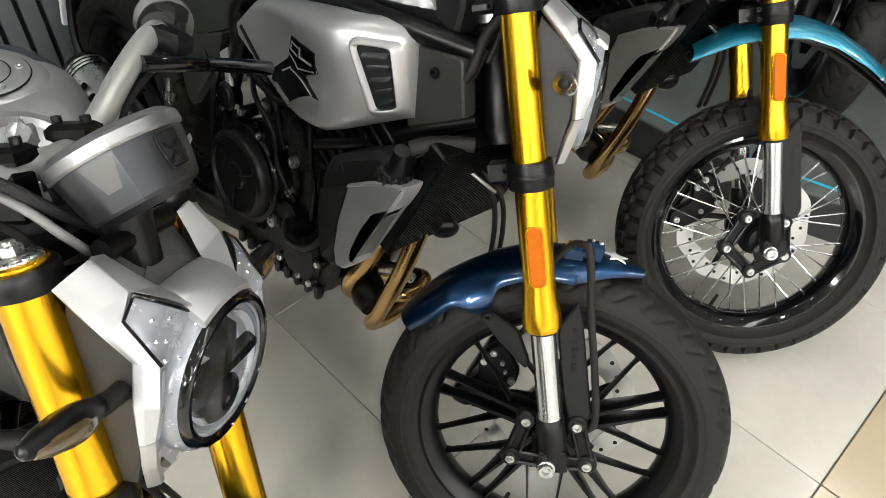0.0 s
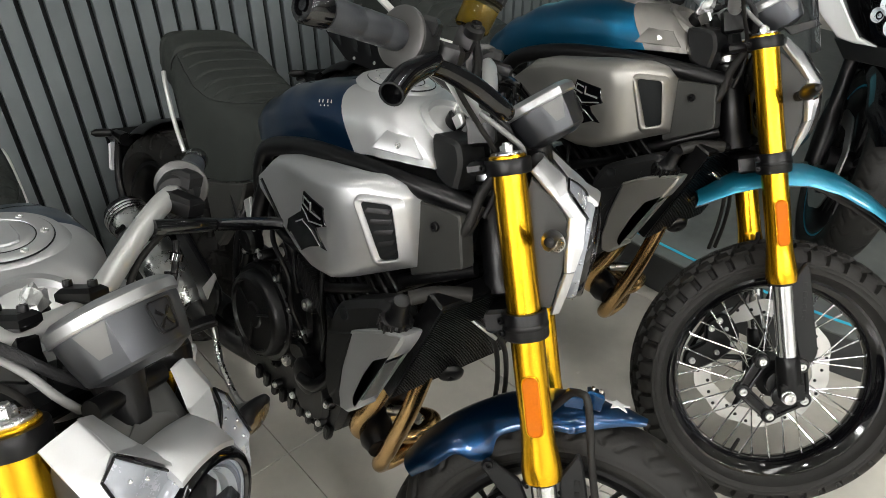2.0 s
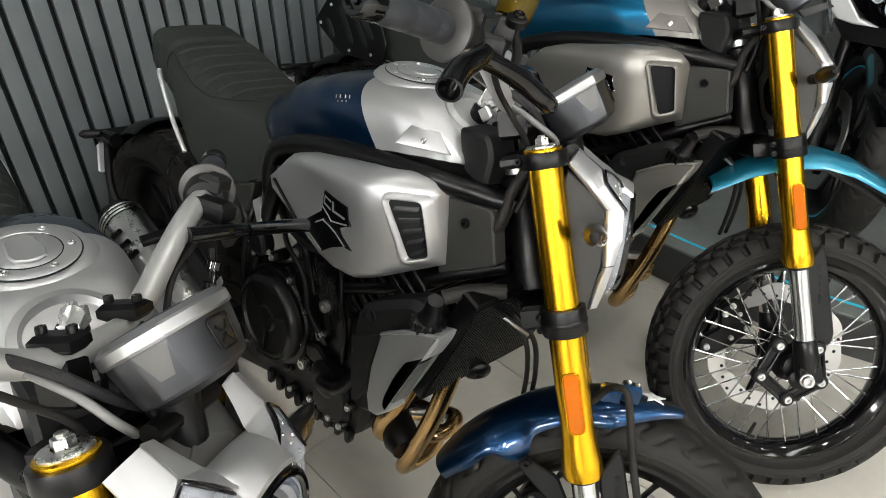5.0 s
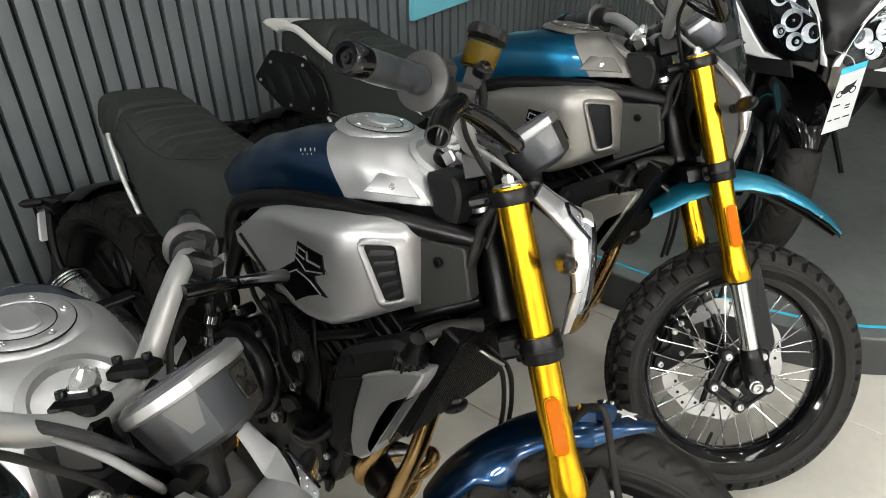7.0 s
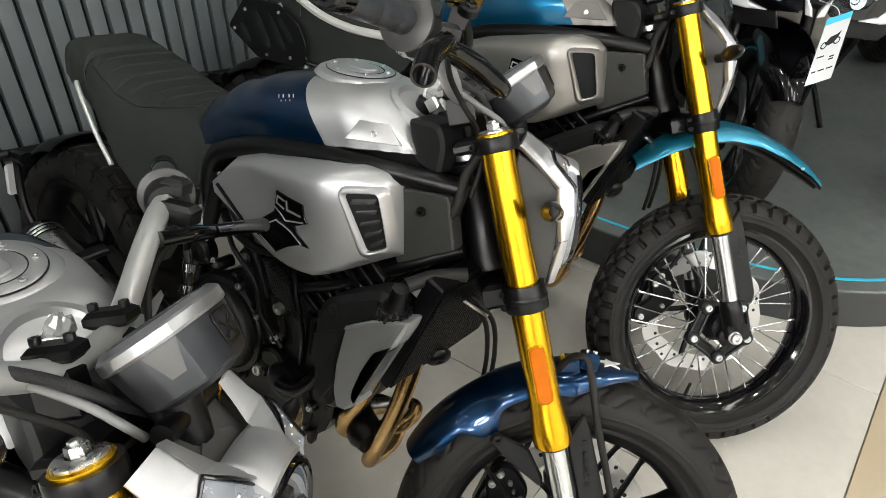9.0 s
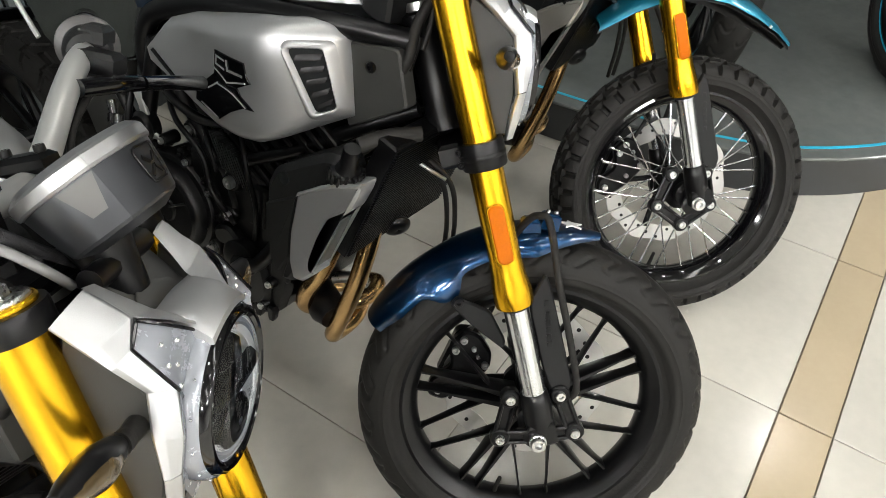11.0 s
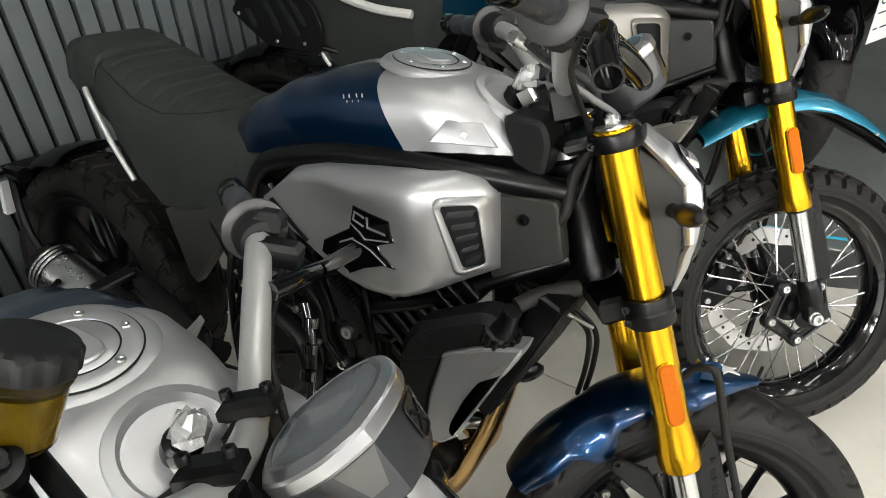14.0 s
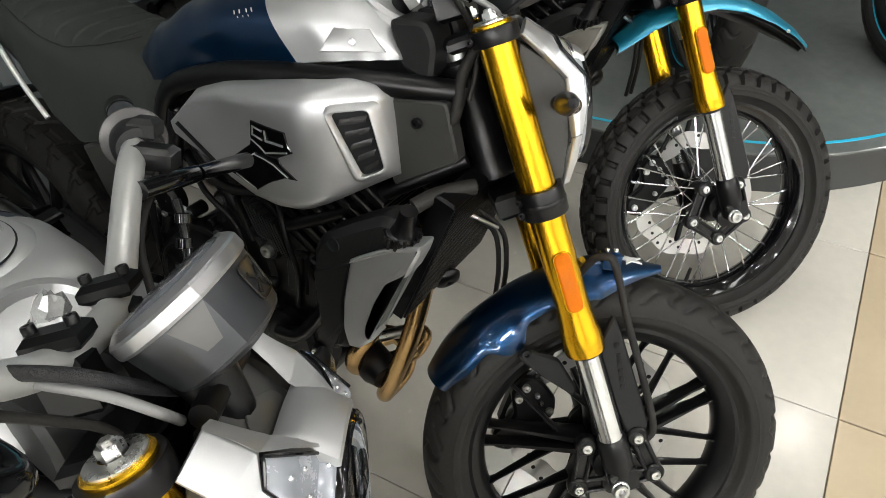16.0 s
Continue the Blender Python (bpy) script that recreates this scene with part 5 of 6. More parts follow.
def seat(bike, piped):
    if piped:
        rows = [(-1.500, 0.845, 0.868, 0.055), (-1.485, 0.828, 0.895, 0.088), (-1.45, 0.812, 0.918, 0.112), (-1.39, 0.800, 0.930, 0.126), (-1.31, 0.775, 0.934, 0.134), (-1.25, 0.715, 0.928, 0.138),
                (-1.20, 0.660, 0.916, 0.139), (-1.13, 0.640, 0.900, 0.137), (-1.05, 0.652, 0.888, 0.130), (-0.98, 0.680, 0.876, 0.118), (-0.93, 0.735, 0.866, 0.100), (-0.905, 0.775, 0.858, 0.085)]
    else:
        rows = [(-1.425, 0.858, 0.880, 0.040), (-1.41, 0.846, 0.903, 0.070), (-1.38, 0.838, 0.918, 0.094), (-1.33, 0.828, 0.926, 0.110), (-1.27, 0.822, 0.922, 0.121), (-1.235, 0.812, 0.915, 0.127),
                (-1.18, 0.758, 0.903, 0.135), (-1.13, 0.705, 0.892, 0.138), (-1.07, 0.668, 0.882, 0.136), (-1.00, 0.684, 0.876, 0.130), (-0.94, 0.706, 0.874, 0.124), (-0.89, 0.732, 0.872, 0.115), (-0.855, 0.775, 0.868, 0.095), (-0.83, 0.812, 0.858, 0.070)]
    x0, x1, dx = rows[0][0], rows[-1][0], 0.0 if piped else 0.013
    n = 330
    def ribbed(x):
        """How far to either side the sewn ribs reach (a cosine round the section)."""
        return 0.72 * math.sqrt(max(0.0, 1 - (max(0.0, x + 1.16) / 0.205) ** 2))

    def skin(x, a, out=0.0):
        zb, zt, w = lerp_rows(rows, x)
        c, s = math.cos(a), math.sin(a)
        yy = (w + out) * (abs(c) ** 0.45) * (1 if c > 0 else -1)
        z = zb + (zt + out - zb) * (abs(s) ** 0.60)
        yy *= 1 - 0.10 * (1 - abs(s))
        # ribs sewn across the rider's part, and a deep seam before the rear part
        edge = max(0.0, min(1.0, (ribbed(x) - 0.08 - abs(c)) / 0.10))
        if -1.24 < x < -0.96:
            ph = (x + 1.24) / 0.040
            z -= 0.0050 * edge * max(0, 1 - abs((ph % 1.0) - 0.5) / 0.10)
        if abs(c) < 0.62 and -1.47 < x < -1.30:
            ph = (x + 1.47) / 0.05
            z -= 0.0040 * max(0, 1 - abs((ph % 1.0) - 0.5) / 0.09)
        z += 0.010 * math.exp(-((x + 1.31) / 0.03) ** 2) * (abs(s) ** 2)
        z -= 0.012 * math.exp(-((x + 1.268 - dx) / 0.006) ** 2) * (abs(s) ** 1.2)
        return Vector((x, yy, z))

    rings = [[skin(x0 + (x1 - x0) * i / (n - 1), math.pi * k / 40) for k in range(41)] for i in range(n)]
    st = part("seat", Geo().rings(rings), LEATHER, bike, "ribbed dark grey vinyl seat")
    part("strap_seam", Geo().tube([skin(-1.268 + dx, math.pi * (0.08 + 0.84 * k / 40), 0.001) for k in range(41)], 0.0022, 6), PLASTIC, st)
    for s in (-1, 1):
        line = []
        for k in range(31):
            x = -1.245 + 0.289 * math.sin(math.pi / 2 * k / 30)
            c = ribbed(x)
            line.append(skin(x, math.acos(s * c), 0.0006))
        part("seam", Geo().tube(line, 0.0013, 6), PLASTIC, st)
        part("seat_rail", Geo().tube([(-1.352, s * 0.118, 0.832), (-1.30, s * 0.131, 0.765), (-1.235, s * 0.135, 0.685), (-1.205, s * 0.133, 0.652)] if piped else [(-1.275, s * 0.122, 0.850), (-1.25, s * 0.129, 0.829), (-1.19, s * 0.137, 0.765), (-1.131, s * 0.139, 0.707)], 0.0055, 8), ALU, st, "bright seat rail")
        if piped:
            part("piping", Geo().tube([(-1.495, s * 0.06, 0.875), (-1.46, s * 0.106, 0.895), (-1.38, s * 0.128, 0.905), (-1.28, s * 0.138, 0.870), (-1.18, s * 0.141, 0.835), (-1.08, s * 0.134, 0.818), (-0.98, s * 0.120, 0.818)], 0.011, 8), CARDGREY, st, "pale grey piping")
    if piped:
        g = Geo().prism(rounded([(-1.60, 0.885), (-1.58, 0.905), (-1.48, 0.915), (-1.46, 0.87), (-1.52, 0.865)], 1), xz, -0.06, 0.06, 0.006)
        part("tail_cap", g, CARDGREY, st)
        o = [(-1.454, 0.837), (-1.52, 0.741), (-1.397, 0.673), (-1.22, 0.680), (-1.215, 0.745), (-1.245, 0.795), (-1.319, 0.837)]
        pl = part("side_rack", Geo().prism(corner_round(o, 0.016, 4), xz, -0.150, -0.156, 0.002), BLACK, bike, "black slotted side rack plate")
        for a in ([(-1.42, 0.80), (-1.40, 0.805), (-1.34, 0.715), (-1.36, 0.71)], [(-1.37, 0.805), (-1.35, 0.805), (-1.28, 0.72), (-1.30, 0.715)], [(-1.47, 0.755), (-1.45, 0.76), (-1.42, 0.715), (-1.44, 0.71)], [(-1.33, 0.80), (-1.31, 0.805), (-1.26, 0.75), (-1.275, 0.74)]):
            part("slot", Geo().prism(rounded(a, 1), xz, -0.1565, -0.1578, 0.0004), GROOVE, pl)
        b = Geo()
        for x, z in ((-1.45, 0.80), (-1.36, 0.69), (-1.27, 0.70), (-1.32, 0.815), (-1.49, 0.74)):
            bolt(b, Vector((x, -0.156, z)), (0, -1, 0), 0.005, 0.003)
        part("bolt", b, STEEL, pl)
        part("rack_stay", Geo().tube([(-1.44, -0.15, 0.80), (-1.40, -0.10, 0.84)], 0.007, 8), BLACK, pl)
        part("rack_stay", Geo().tube([(-1.25, -0.15, 0.70), (-1.15, -0.10, 0.68)], 0.007, 8), BLACK, pl)
    # hugger, tail and plate holder
    t = Geo()

    def hug(u, v):
        a = radians(100 + 58 * u)
        s = (v - 0.5) * 2
        w = 0.098 * (1 - 0.25 * u)
        r = R_REAR + 0.028 - 0.03 * abs(s) ** 3
        return REAR + Vector((r * math.cos(a), w * s, r * math.sin(a)))
    t.grid(hug, 24, 13)
    k = len(t.v)
    t.f += [tuple(i + k for i in f[::-1]) for f in list(t.f)]
    t.v += [(x, y * 0.97, z - 0.004) for x, y, z in t.v]
    part("rear_fender", t, BLACK, bike, "black rear mudguard")
    ar = Geo()
    for s in (-1, 1):
        ar.tube([(-0.95, s * 0.105, 0.36), (-1.2, s * 0.12, 0.345), (-1.40, s * 0.125, 0.318)], [0.026, 0.022, 0.018], 10)
        ar.tube([(-1.40, s * 0.128, 0.32), (-1.55, s * 0.13, 0.43), (-1.66, s * 0.09, 0.53)], [0.012, 0.011, 0.010], 8)
    part("swingarm", ar, BLACK, bike)
    h = Geo().tube([(-1.60, -0.09, 0.555), (-1.67, -0.09, 0.545), (-1.715, -0.09, 0.52)], [0.02, 0.014, 0.01], 8)
    h.box(pose(-1.665, 0, 0.54, 0, 15, 0), (0.06, 0.2, 0.02), 0.004)
    ph = part("plate_holder", h, BLACK, bike)
    part("rear_indicator", Geo().lathe([(0.003, 0.0), (0.012, 0.01), (0.012, 0.05), (0.004, 0.062)], Vector((-1.66, -0.10, 0.555)), (-0.2, -1, 0), 12, True), BLACK, ph)
    part("plate_strip", Geo().prism([(-1.715, 0.50), (-1.70, 0.51), (-1.70, 0.42), (-1.715, 0.42)], xz, -0.10, -0.07, 0.002), CARD, ph)


def engine(bike, shroud_paint):
    part("side_cover", Geo().prism([(-1.084, 0.652), (-0.894, 0.723), (-0.909, 0.66), (-1.005, 0.514), (-1.024, 0.529)], xz, -0.085, -0.115, 0.005), INNER, bike, "dark grey side cover")
    g = Geo().prism(rounded([(-0.88, 0.30), (-0.86, 0.50), (-0.78, 0.60), (-0.62, 0.64), (-0.52, 0.58), (-0.47, 0.42), (-0.50, 0.32), (-0.60, 0.275), (-0.80, 0.275)], 1), xz, -0.115, 0.115, 0.012)
    en = part("engine", g, ENGINE, bike, "black twin-cylinder engine")
    cyl = Geo()
    for k in range(9):
        c = Vector((-0.575 + 0.014 * k, 0, 0.60 + 0.022 * k))
        cyl.pieces.append(Geo().box(Matrix.Translation(c) @ Matrix.Rotation(radians(32), 4, "Y"), (0.17, 0.22, 0.012 if k % 2 else 0.017), 0.003))
    part("cylinder_fin", cyl, ENGINE, en)
    # clutch side: a wide drum, a narrower cover on it with a raised rim and three spokes
    C = Vector((-0.772, -0.108, 0.472))
    cov = Geo().lathe([(0.112, 0.0), (0.112, 0.016), (0.108, 0.022), (0.098, 0.024), (0.096, 0.030), (0.094, 0.044), (0.090, 0.048)], C, (0, -1, 0), 64)
    cc = part("clutch_cover", cov, BLACK, en)
    part("cover_plate", Geo().lathe([(0.090, 0.046), (0.084, 0.051), (0.079, 0.051), (0.077, 0.044), (0.030, 0.043), (0.026, 0.047), (0.001, 0.047)], C, (0, -1, 0), 64), ENGINE, cc)
    rib = Geo()
    for k in range(3):
        a = 2 * math.pi * k / 3 + 0.5
        rib.pieces.append(Geo().tube([C + Vector((0.02 * math.cos(a), -0.046, 0.02 * math.sin(a))), C + Vector((0.078 * math.cos(a), -0.046, 0.078 * math.sin(a)))], 0.003, 6))
    part("rib", rib, BLACK, cc)
    lug = Geo()
    for k in range(10):
        a = 2 * math.pi * (k + 0.2) / 10
        lug.pieces.append(Geo().lathe([(0.012, -0.02), (0.012, 0.014), (0.009, 0.017), (0.001, 0.017)], C + Vector((0.118 * math.cos(a), 0, 0.118 * math.sin(a))), (0, -1, 0), 14))
    part("cover_lug", lug, BLACK, cc)
    b = Geo()
    for k in range(10):
        a = 2 * math.pi * (k + 0.2) / 10
        bolt(b, C + Vector((0.118 * math.cos(a), -0.016, 0.118 * math.sin(a))), (0, -1, 0), 0.0055, 0.006)
    part("cover_bolt", b, BLACK, cc)
    # bright bolts on their bosses, larger ones with a flange
    bosses = ((-0.717, 0.650, 0.0105), (-0.731, 0.579, 0.007), (-0.796, 0.600, 0.007), (-0.611, 0.586, 0.0125), (-0.675, 0.534, 0.0062), (-0.620, 0.511, 0.0100), (-0.665, 0.413, 0.0120), (-0.680, 0.456, 0.0062),
              (-0.618, 0.398, 0.0065), (-0.635, 0.339, 0.0075), (-0.518, 0.398, 0.0068), (-0.572, 0.334, 0.0070), (-0.537, 0.336, 0.0070), (-0.705, 0.318, 0.0065), (-0.86, 0.58, 0.0065))
    bs, b = Geo(), Geo()
    for x, z, r in bosses:
        bs.pieces.append(Geo().lathe([(r * 1.9, -0.025), (r * 1.75, 0.004), (r * 1.4, 0.010), (r * 1.2, 0.010)], Vector((x, -0.118, z)), (0, -1, 0), 18, True))
        bolt(b, Vector((x, -0.127, z)), (0, -1, 0), r, r * 0.9)
    part("casing_boss", bs, ENGINE, en)
    part("bolt", b, STEEL, en, "bright bolt heads")
    # covers and castings between the clutch and the shroud
    low = Geo().prism(rounded([(-0.655, 0.44), (-0.60, 0.47), (-0.54, 0.45), (-0.515, 0.37), (-0.54, 0.325), (-0.63, 0.318)], 1), xz, -0.10, -0.128, 0.010)
    low.lathe([(0.040, 0.0), (0.040, 0.022), (0.032, 0.028), (0.012, 0.030), (0.001, 0.030)], Vector((-0.585, -0.118, 0.43)), (0, -1, 0), 28)
    part("water_pump", low, BLACK, en, "black water pump cover")
    up = Geo().prism(rounded([(-0.70, 0.63), (-0.63, 0.60), (-0.60, 0.52), (-0.63, 0.48), (-0.69, 0.50), (-0.735, 0.60)], 1), xz, -0.10, -0.124, 0.008)
    up.prism(rounded([(-0.66, 0.47), (-0.62, 0.49), (-0.59, 0.47), (-0.60, 0.44), (-0.65, 0.44)], 1), xz, -0.10, -0.136, 0.006)
    part("side_cover", up, ENGINE, en)
    part("starter_cap", Geo().lathe([(0.030, 0.0), (0.030, 0.02), (0.024, 0.024), (0.022, 0.028), (0.008, 0.028), (0.001, 0.026)], Vector((-0.842, -0.112, 0.615)), (0, -1, 0), 28), BLACK, en)
    part("oil_filter", Geo().lathe([(0.036, 0.0), (0.036, 0.060), (0.031, 0.070), (0.026, 0.085), (0.008, 0.085), (0.001, 0.08)], Vector((-0.475, -0.04, 0.36)), (0.8, -0.35, -0.1), 28), BLACK, en)
    gr = Geo()
    for k in range(9):
        c = Vector((-0.668 + 0.0085 * k, -0.120, 0.668 - 0.0035 * k))
        gr.pieces.append(Geo().prism([(c.x, c.z), (c.x + 0.0035, c.z + 0.002), (c.x + 0.036, c.z - 0.062), (c.x + 0.0325, c.z - 0.064)], xz, -0.100, -0.127, 0.001))
    part("fin", gr, PLASTIC, en, "upright cooling fins")
    saw = Geo()
    for k in range(9):
        x = -0.80 + 0.034 * k
        z = 0.282 + 0.030 * max(0.0, (x + 0.72) / 0.2)
        saw.pieces.append(Geo().prism(rounded([(x, z + 0.03), (x + 0.024, z + 0.032), (x + 0.020, z - 0.004), (x + 0.006, z - 0.006)], 1), xz, -0.108, -0.126, 0.004))
    part("sump_lug", saw, ENGINE, en)
    for pts, r3 in (([(-0.80, -0.10, 0.68), (-0.74, -0.135, 0.665), (-0.67, -0.14, 0.62), (-0.655, -0.135, 0.55), (-0.60, -0.13, 0.50)], 0.0055), ([(-0.90, -0.10, 0.68), (-0.89, -0.13, 0.60), (-0.88, -0.135, 0.48), (-0.86, -0.135, 0.36)], 0.007), ([(-0.585, -0.145, 0.43), (-0.53, -0.15, 0.45), (-0.485, -0.13, 0.52), (-0.44, -0.10, 0.62)], 0.014), ([(-0.60, -0.11, 0.68), (-0.57, -0.13, 0.63), (-0.55, -0.128, 0.56), (-0.56, -0.12, 0.48)], 0.005), ([(-0.82, -0.09, 0.70), (-0.76, -0.125, 0.70), (-0.68, -0.12, 0.68), (-0.60, -0.10, 0.70)], 0.009), ([(-0.69, -0.115, 0.66), (-0.65, -0.14, 0.64), (-0.64, -0.135, 0.60)], 0.004)):
        part("engine_hose", Geo().tube(pts, r3, 10), BLACK, en)
    for x, z, lx, lz in ((-0.56, 0.55, 0.05, 0.09), (-0.50, 0.47, 0.05, 0.12), (-0.585, 0.365, 0.05, 0.03)):
        part("casting", Geo().prism(corner_round([(x - lx / 2, z - lz / 2), (x + lx / 2, z - lz / 2), (x + lx / 2, z + lz / 2), (x - lx / 2, z + lz / 2)], 0.008, 3), xz, -0.09, -0.119, 0.006), ENGINE, en)
    # pale bracket beside the frame and the brake pedal below
    part("frame_bracket", Geo().prism([(-0.874, 0.695), (-0.849, 0.715), (-0.838, 0.668), (-0.817, 0.611), (-0.797, 0.604), (-0.838, 0.588), (-0.889, 0.596), (-0.868, 0.606), (-0.845, 0.612), (-0.853, 0.654)], xz, -0.122, -0.130, 0.002), ALU, en, "pale metal bracket")
    ped = Geo().tube([(-0.95, -0.15, 0.33), (-0.88, -0.165, 0.27), (-0.80, -0.17, 0.235), (-0.74, -0.175, 0.245)], 0.008, 8)
    ped.box(pose(-0.735, -0.185, 0.252, 0, -12, 0), (0.035, 0.045, 0.014), 0.003)
    part("brake_pedal", ped, STEEL, en, "steel brake pedal")
    # radiator across the front
    R = Geo()
    top, bot = Vector((-0.264, 0, 0.800)), Vector((-0.346, 0, 0.566))
    d = (bot - top).normalized()
    mid = (top + bot) / 2
    ang = math.atan2(d.x, -d.z)
    mm = Matrix.Translation(mid) @ Matrix.Rotation(-ang, 4, "Y")
    R.box(mm, (0.034, 0.29, 0.248), 0.004)
    rad = part("radiator", R, ENGINE, bike, "black radiator")
    F = Geo()
    for k in range(40):
        F.box(mm @ Matrix.Translation((0.0185, 0, -0.118 + 0.0060 * k)), (0.005, 0.28, 0.0022), 0.0003)
    tagged(part("fin", F, BLACK, rad), kind="stuff")
    for side in (-1, 1):
        def flat(a, b2, h):
            return Vector((a, side * (0.150 + h - 0.10 * max(0.0, a + 0.345)), b2))
        o = [(-0.474, 0.660), (-0.457, 0.696), (-0.400, 0.733), (-0.352, 0.762), (-0.328, 0.764), (-0.310, 0.742), (-0.318, 0.710), (-0.352, 0.655), (-0.378, 0.600), (-0.388, 0.530), (-0.410, 0.488), (-0.435, 0.479), (-0.460, 0.520), (-0.475, 0.612)]
        sh = part("radiator_shroud", Geo().prism(corner_round(o, 0.010, 4), flat, -0.03, 0.034, 0.012), PLASTIC, bike, "dark grey radiator shroud")
        part("shroud_step", Geo().prism(corner_round([(-0.470, 0.628), (-0.398, 0.672), (-0.412, 0.600), (-0.414, 0.545), (-0.440, 0.500), (-0.458, 0.525)], 0.006, 3), flat, 0.030, 0.0375, 0.003), PLASTIC, sh)
        # painted wing folded along its top edge, with a slot and a slat at its lower end
        o = [(-0.393, 0.681), (-0.348, 0.711), (-0.318, 0.727), (-0.276, 0.741), (-0.281, 0.720), (-0.296, 0.684), (-0.326, 0.658), (-0.344, 0.616), (-0.359, 0.566), (-0.360, 0.549), (-0.348, 0.546), (-0.378, 0.514), (-0.398, 0.511), (-0.408, 0.543), (-0.407, 0.600)]
        part("wing", Geo().prism(corner_round(o, 0.0055, 3), flat, 0.0, 0.046, 0.005), shroud_paint, sh, "painted shroud wing")
        part("wing_lip", Geo().prism([(-0.3935, 0.676), (-0.391, 0.684), (-0.348, 0.7135), (-0.318, 0.7295), (-0.276, 0.743), (-0.2775, 0.735), (-0.318, 0.7215), (-0.347, 0.7055)], flat, 0.040, 0.0485, 0.0025), shroud_paint, sh)
        part("wing_slat", Geo().prism([(-0.326, 0.650), (-0.313, 0.662), (-0.352, 0.556), (-0.364, 0.546)], lambda a, b2, h: Vector((a, side * (0.150 + h), b2)), 0.0, 0.034, 0.002), GREY, sh)
        w2 = Geo()
        w2.lathe([(0.001, 0.0), (0.0095, 0.001), (0.011, 0.002), (0.012, -0.004)], Vector((-0.430, side * 0.1842, 0.690)), (0, side, 0), 20)
        part("hole", w2, GROOVE, sh)
    cap = Geo().lathe([(0.022, -0.028), (0.026, -0.024), (0.026, -0.004), (0.020, -0.002), (0.015, 0.006), (0.013, 0.040)], Vector((-0.314, -0.172, 0.750)), (0.25, -0.15, 0.9), 20, True)
    fc = part("filler_cap", cap, BLACK, rad, "ribbed black cap")
    cr = Geo()
    for k in range(14):
        a = 2 * math.pi * k / 14
        cr.pieces.append(Geo().tube([Vector((-0.321 + 0.026 * math.cos(a), -0.168 + 0.026 * math.sin(a), 0.726)), Vector((-0.315 + 0.026 * math.cos(a), -0.172 + 0.026 * math.sin(a), 0.746))], 0.0032, 6))
    part("cap_rib", cr, BLACK, fc)
    hs = Geo().tube([(-0.306, -0.160, 0.785), (-0.290, -0.135, 0.795), (-0.272, -0.105, 0.798), (-0.25, -0.08, 0.80)], 0.012, 12)
    hs.tube([(-0.35, -0.05, 0.752), (-0.305, -0.035, 0.733), (-0.262, -0.022, 0.715), (-0.240, -0.002, 0.680), (-0.240, 0.028, 0.60), (-0.248, 0.049, 0.524)], 0.0046, 10)
    hs.tube([(-0.35, -0.035, 0.752), (-0.300, -0.018, 0.735), (-0.255, -0.005, 0.712), (-0.232, 0.014, 0.675), (-0.232, 0.042, 0.60), (-0.240, 0.063, 0.528)], 0.0046, 10)
    part("hose", hs, RUBBER, rad)
    part("hose_clip", Geo().tube([(-0.300, -0.060, 0.748), (-0.262, -0.035, 0.722), (-0.235, -0.01, 0.700)], 0.0035, 8), STEEL, rad)
    horn = Geo().lathe([(0.001, 0.016), (0.008, 0.019), (0.020, 0.016), (0.024, 0.012), (0.026, 0.006), (0.022, 0.0), (0.012, -0.010), (0.001, -0.012)], Vector((-0.325, -0.005, 0.572)), (0.8, -0.5, -0.5), 24)
    horn.tube([(-0.34, 0.0, 0.60), (-0.318, 0.0, 0.572)], 0.008, 8)
    part("horn", horn, BLACK, rad)
    for pts in ([(-0.405, -0.02, 0.66), (-0.355, -0.035, 0.645), (-0.338, -0.055, 0.585), (-0.352, -0.066, 0.47), (-0.382, -0.070, 0.36), (-0.402, -0.066, 0.305), (-0.413, -0.045, 0.284), (-0.411, -0.012, 0.285), (-0.409, 0.022, 0.300), (-0.43, 0.055, 0.325), (-0.49, 0.05, 0.33), (-0.58, 0.0, 0.265)],
                [(-0.44, -0.09, 0.66), (-0.395, -0.085, 0.62), (-0.398, -0.082, 0.54), (-0.425, -0.086, 0.455), (-0.450, -0.094, 0.400), (-0.460, -0.084, 0.358), (-0.446, -0.050, 0.338), (-0.415, -0.010, 0.340), (-0.390, 0.022, 0.352), (-0.40, 0.065, 0.36), (-0.47, 0.07, 0.32), (-0.58, 0.0, 0.265)]):
        part("exhaust_header", Geo().tube(pts, 0.0175, 20, 6), BRONZE, bike, "bronze heat-tinted exhaust pipe")
    part("exhaust_clamp", Geo().tube([(-0.440, -0.03, 0.40), (-0.405, -0.01, 0.41), (-0.385, 0.01, 0.395)], 0.011, 12), STEEL, bike, "steel exhaust clamp")
    ex = Geo().tube([(-0.58, -0.02, 0.265), (-0.80, -0.03, 0.255), (-0.98, -0.10, 0.28), (-1.10, -0.150, 0.33)], [0.026, 0.034, 0.034, 0.03], 18)
    pipe = part("exhaust_pipe", ex, ENGINE, bike)
    a, b2 = Vector((-1.08, -0.150, 0.325)), Vector((-1.43, -0.172, 0.425))
    part("muffler", Geo().lathe([(0.03, -0.02), (0.052, 0.0), (0.055, 0.02), (0.055, 0.32)], a, b2 - a, 40, True), STEEL, pipe, "short steel muffler")
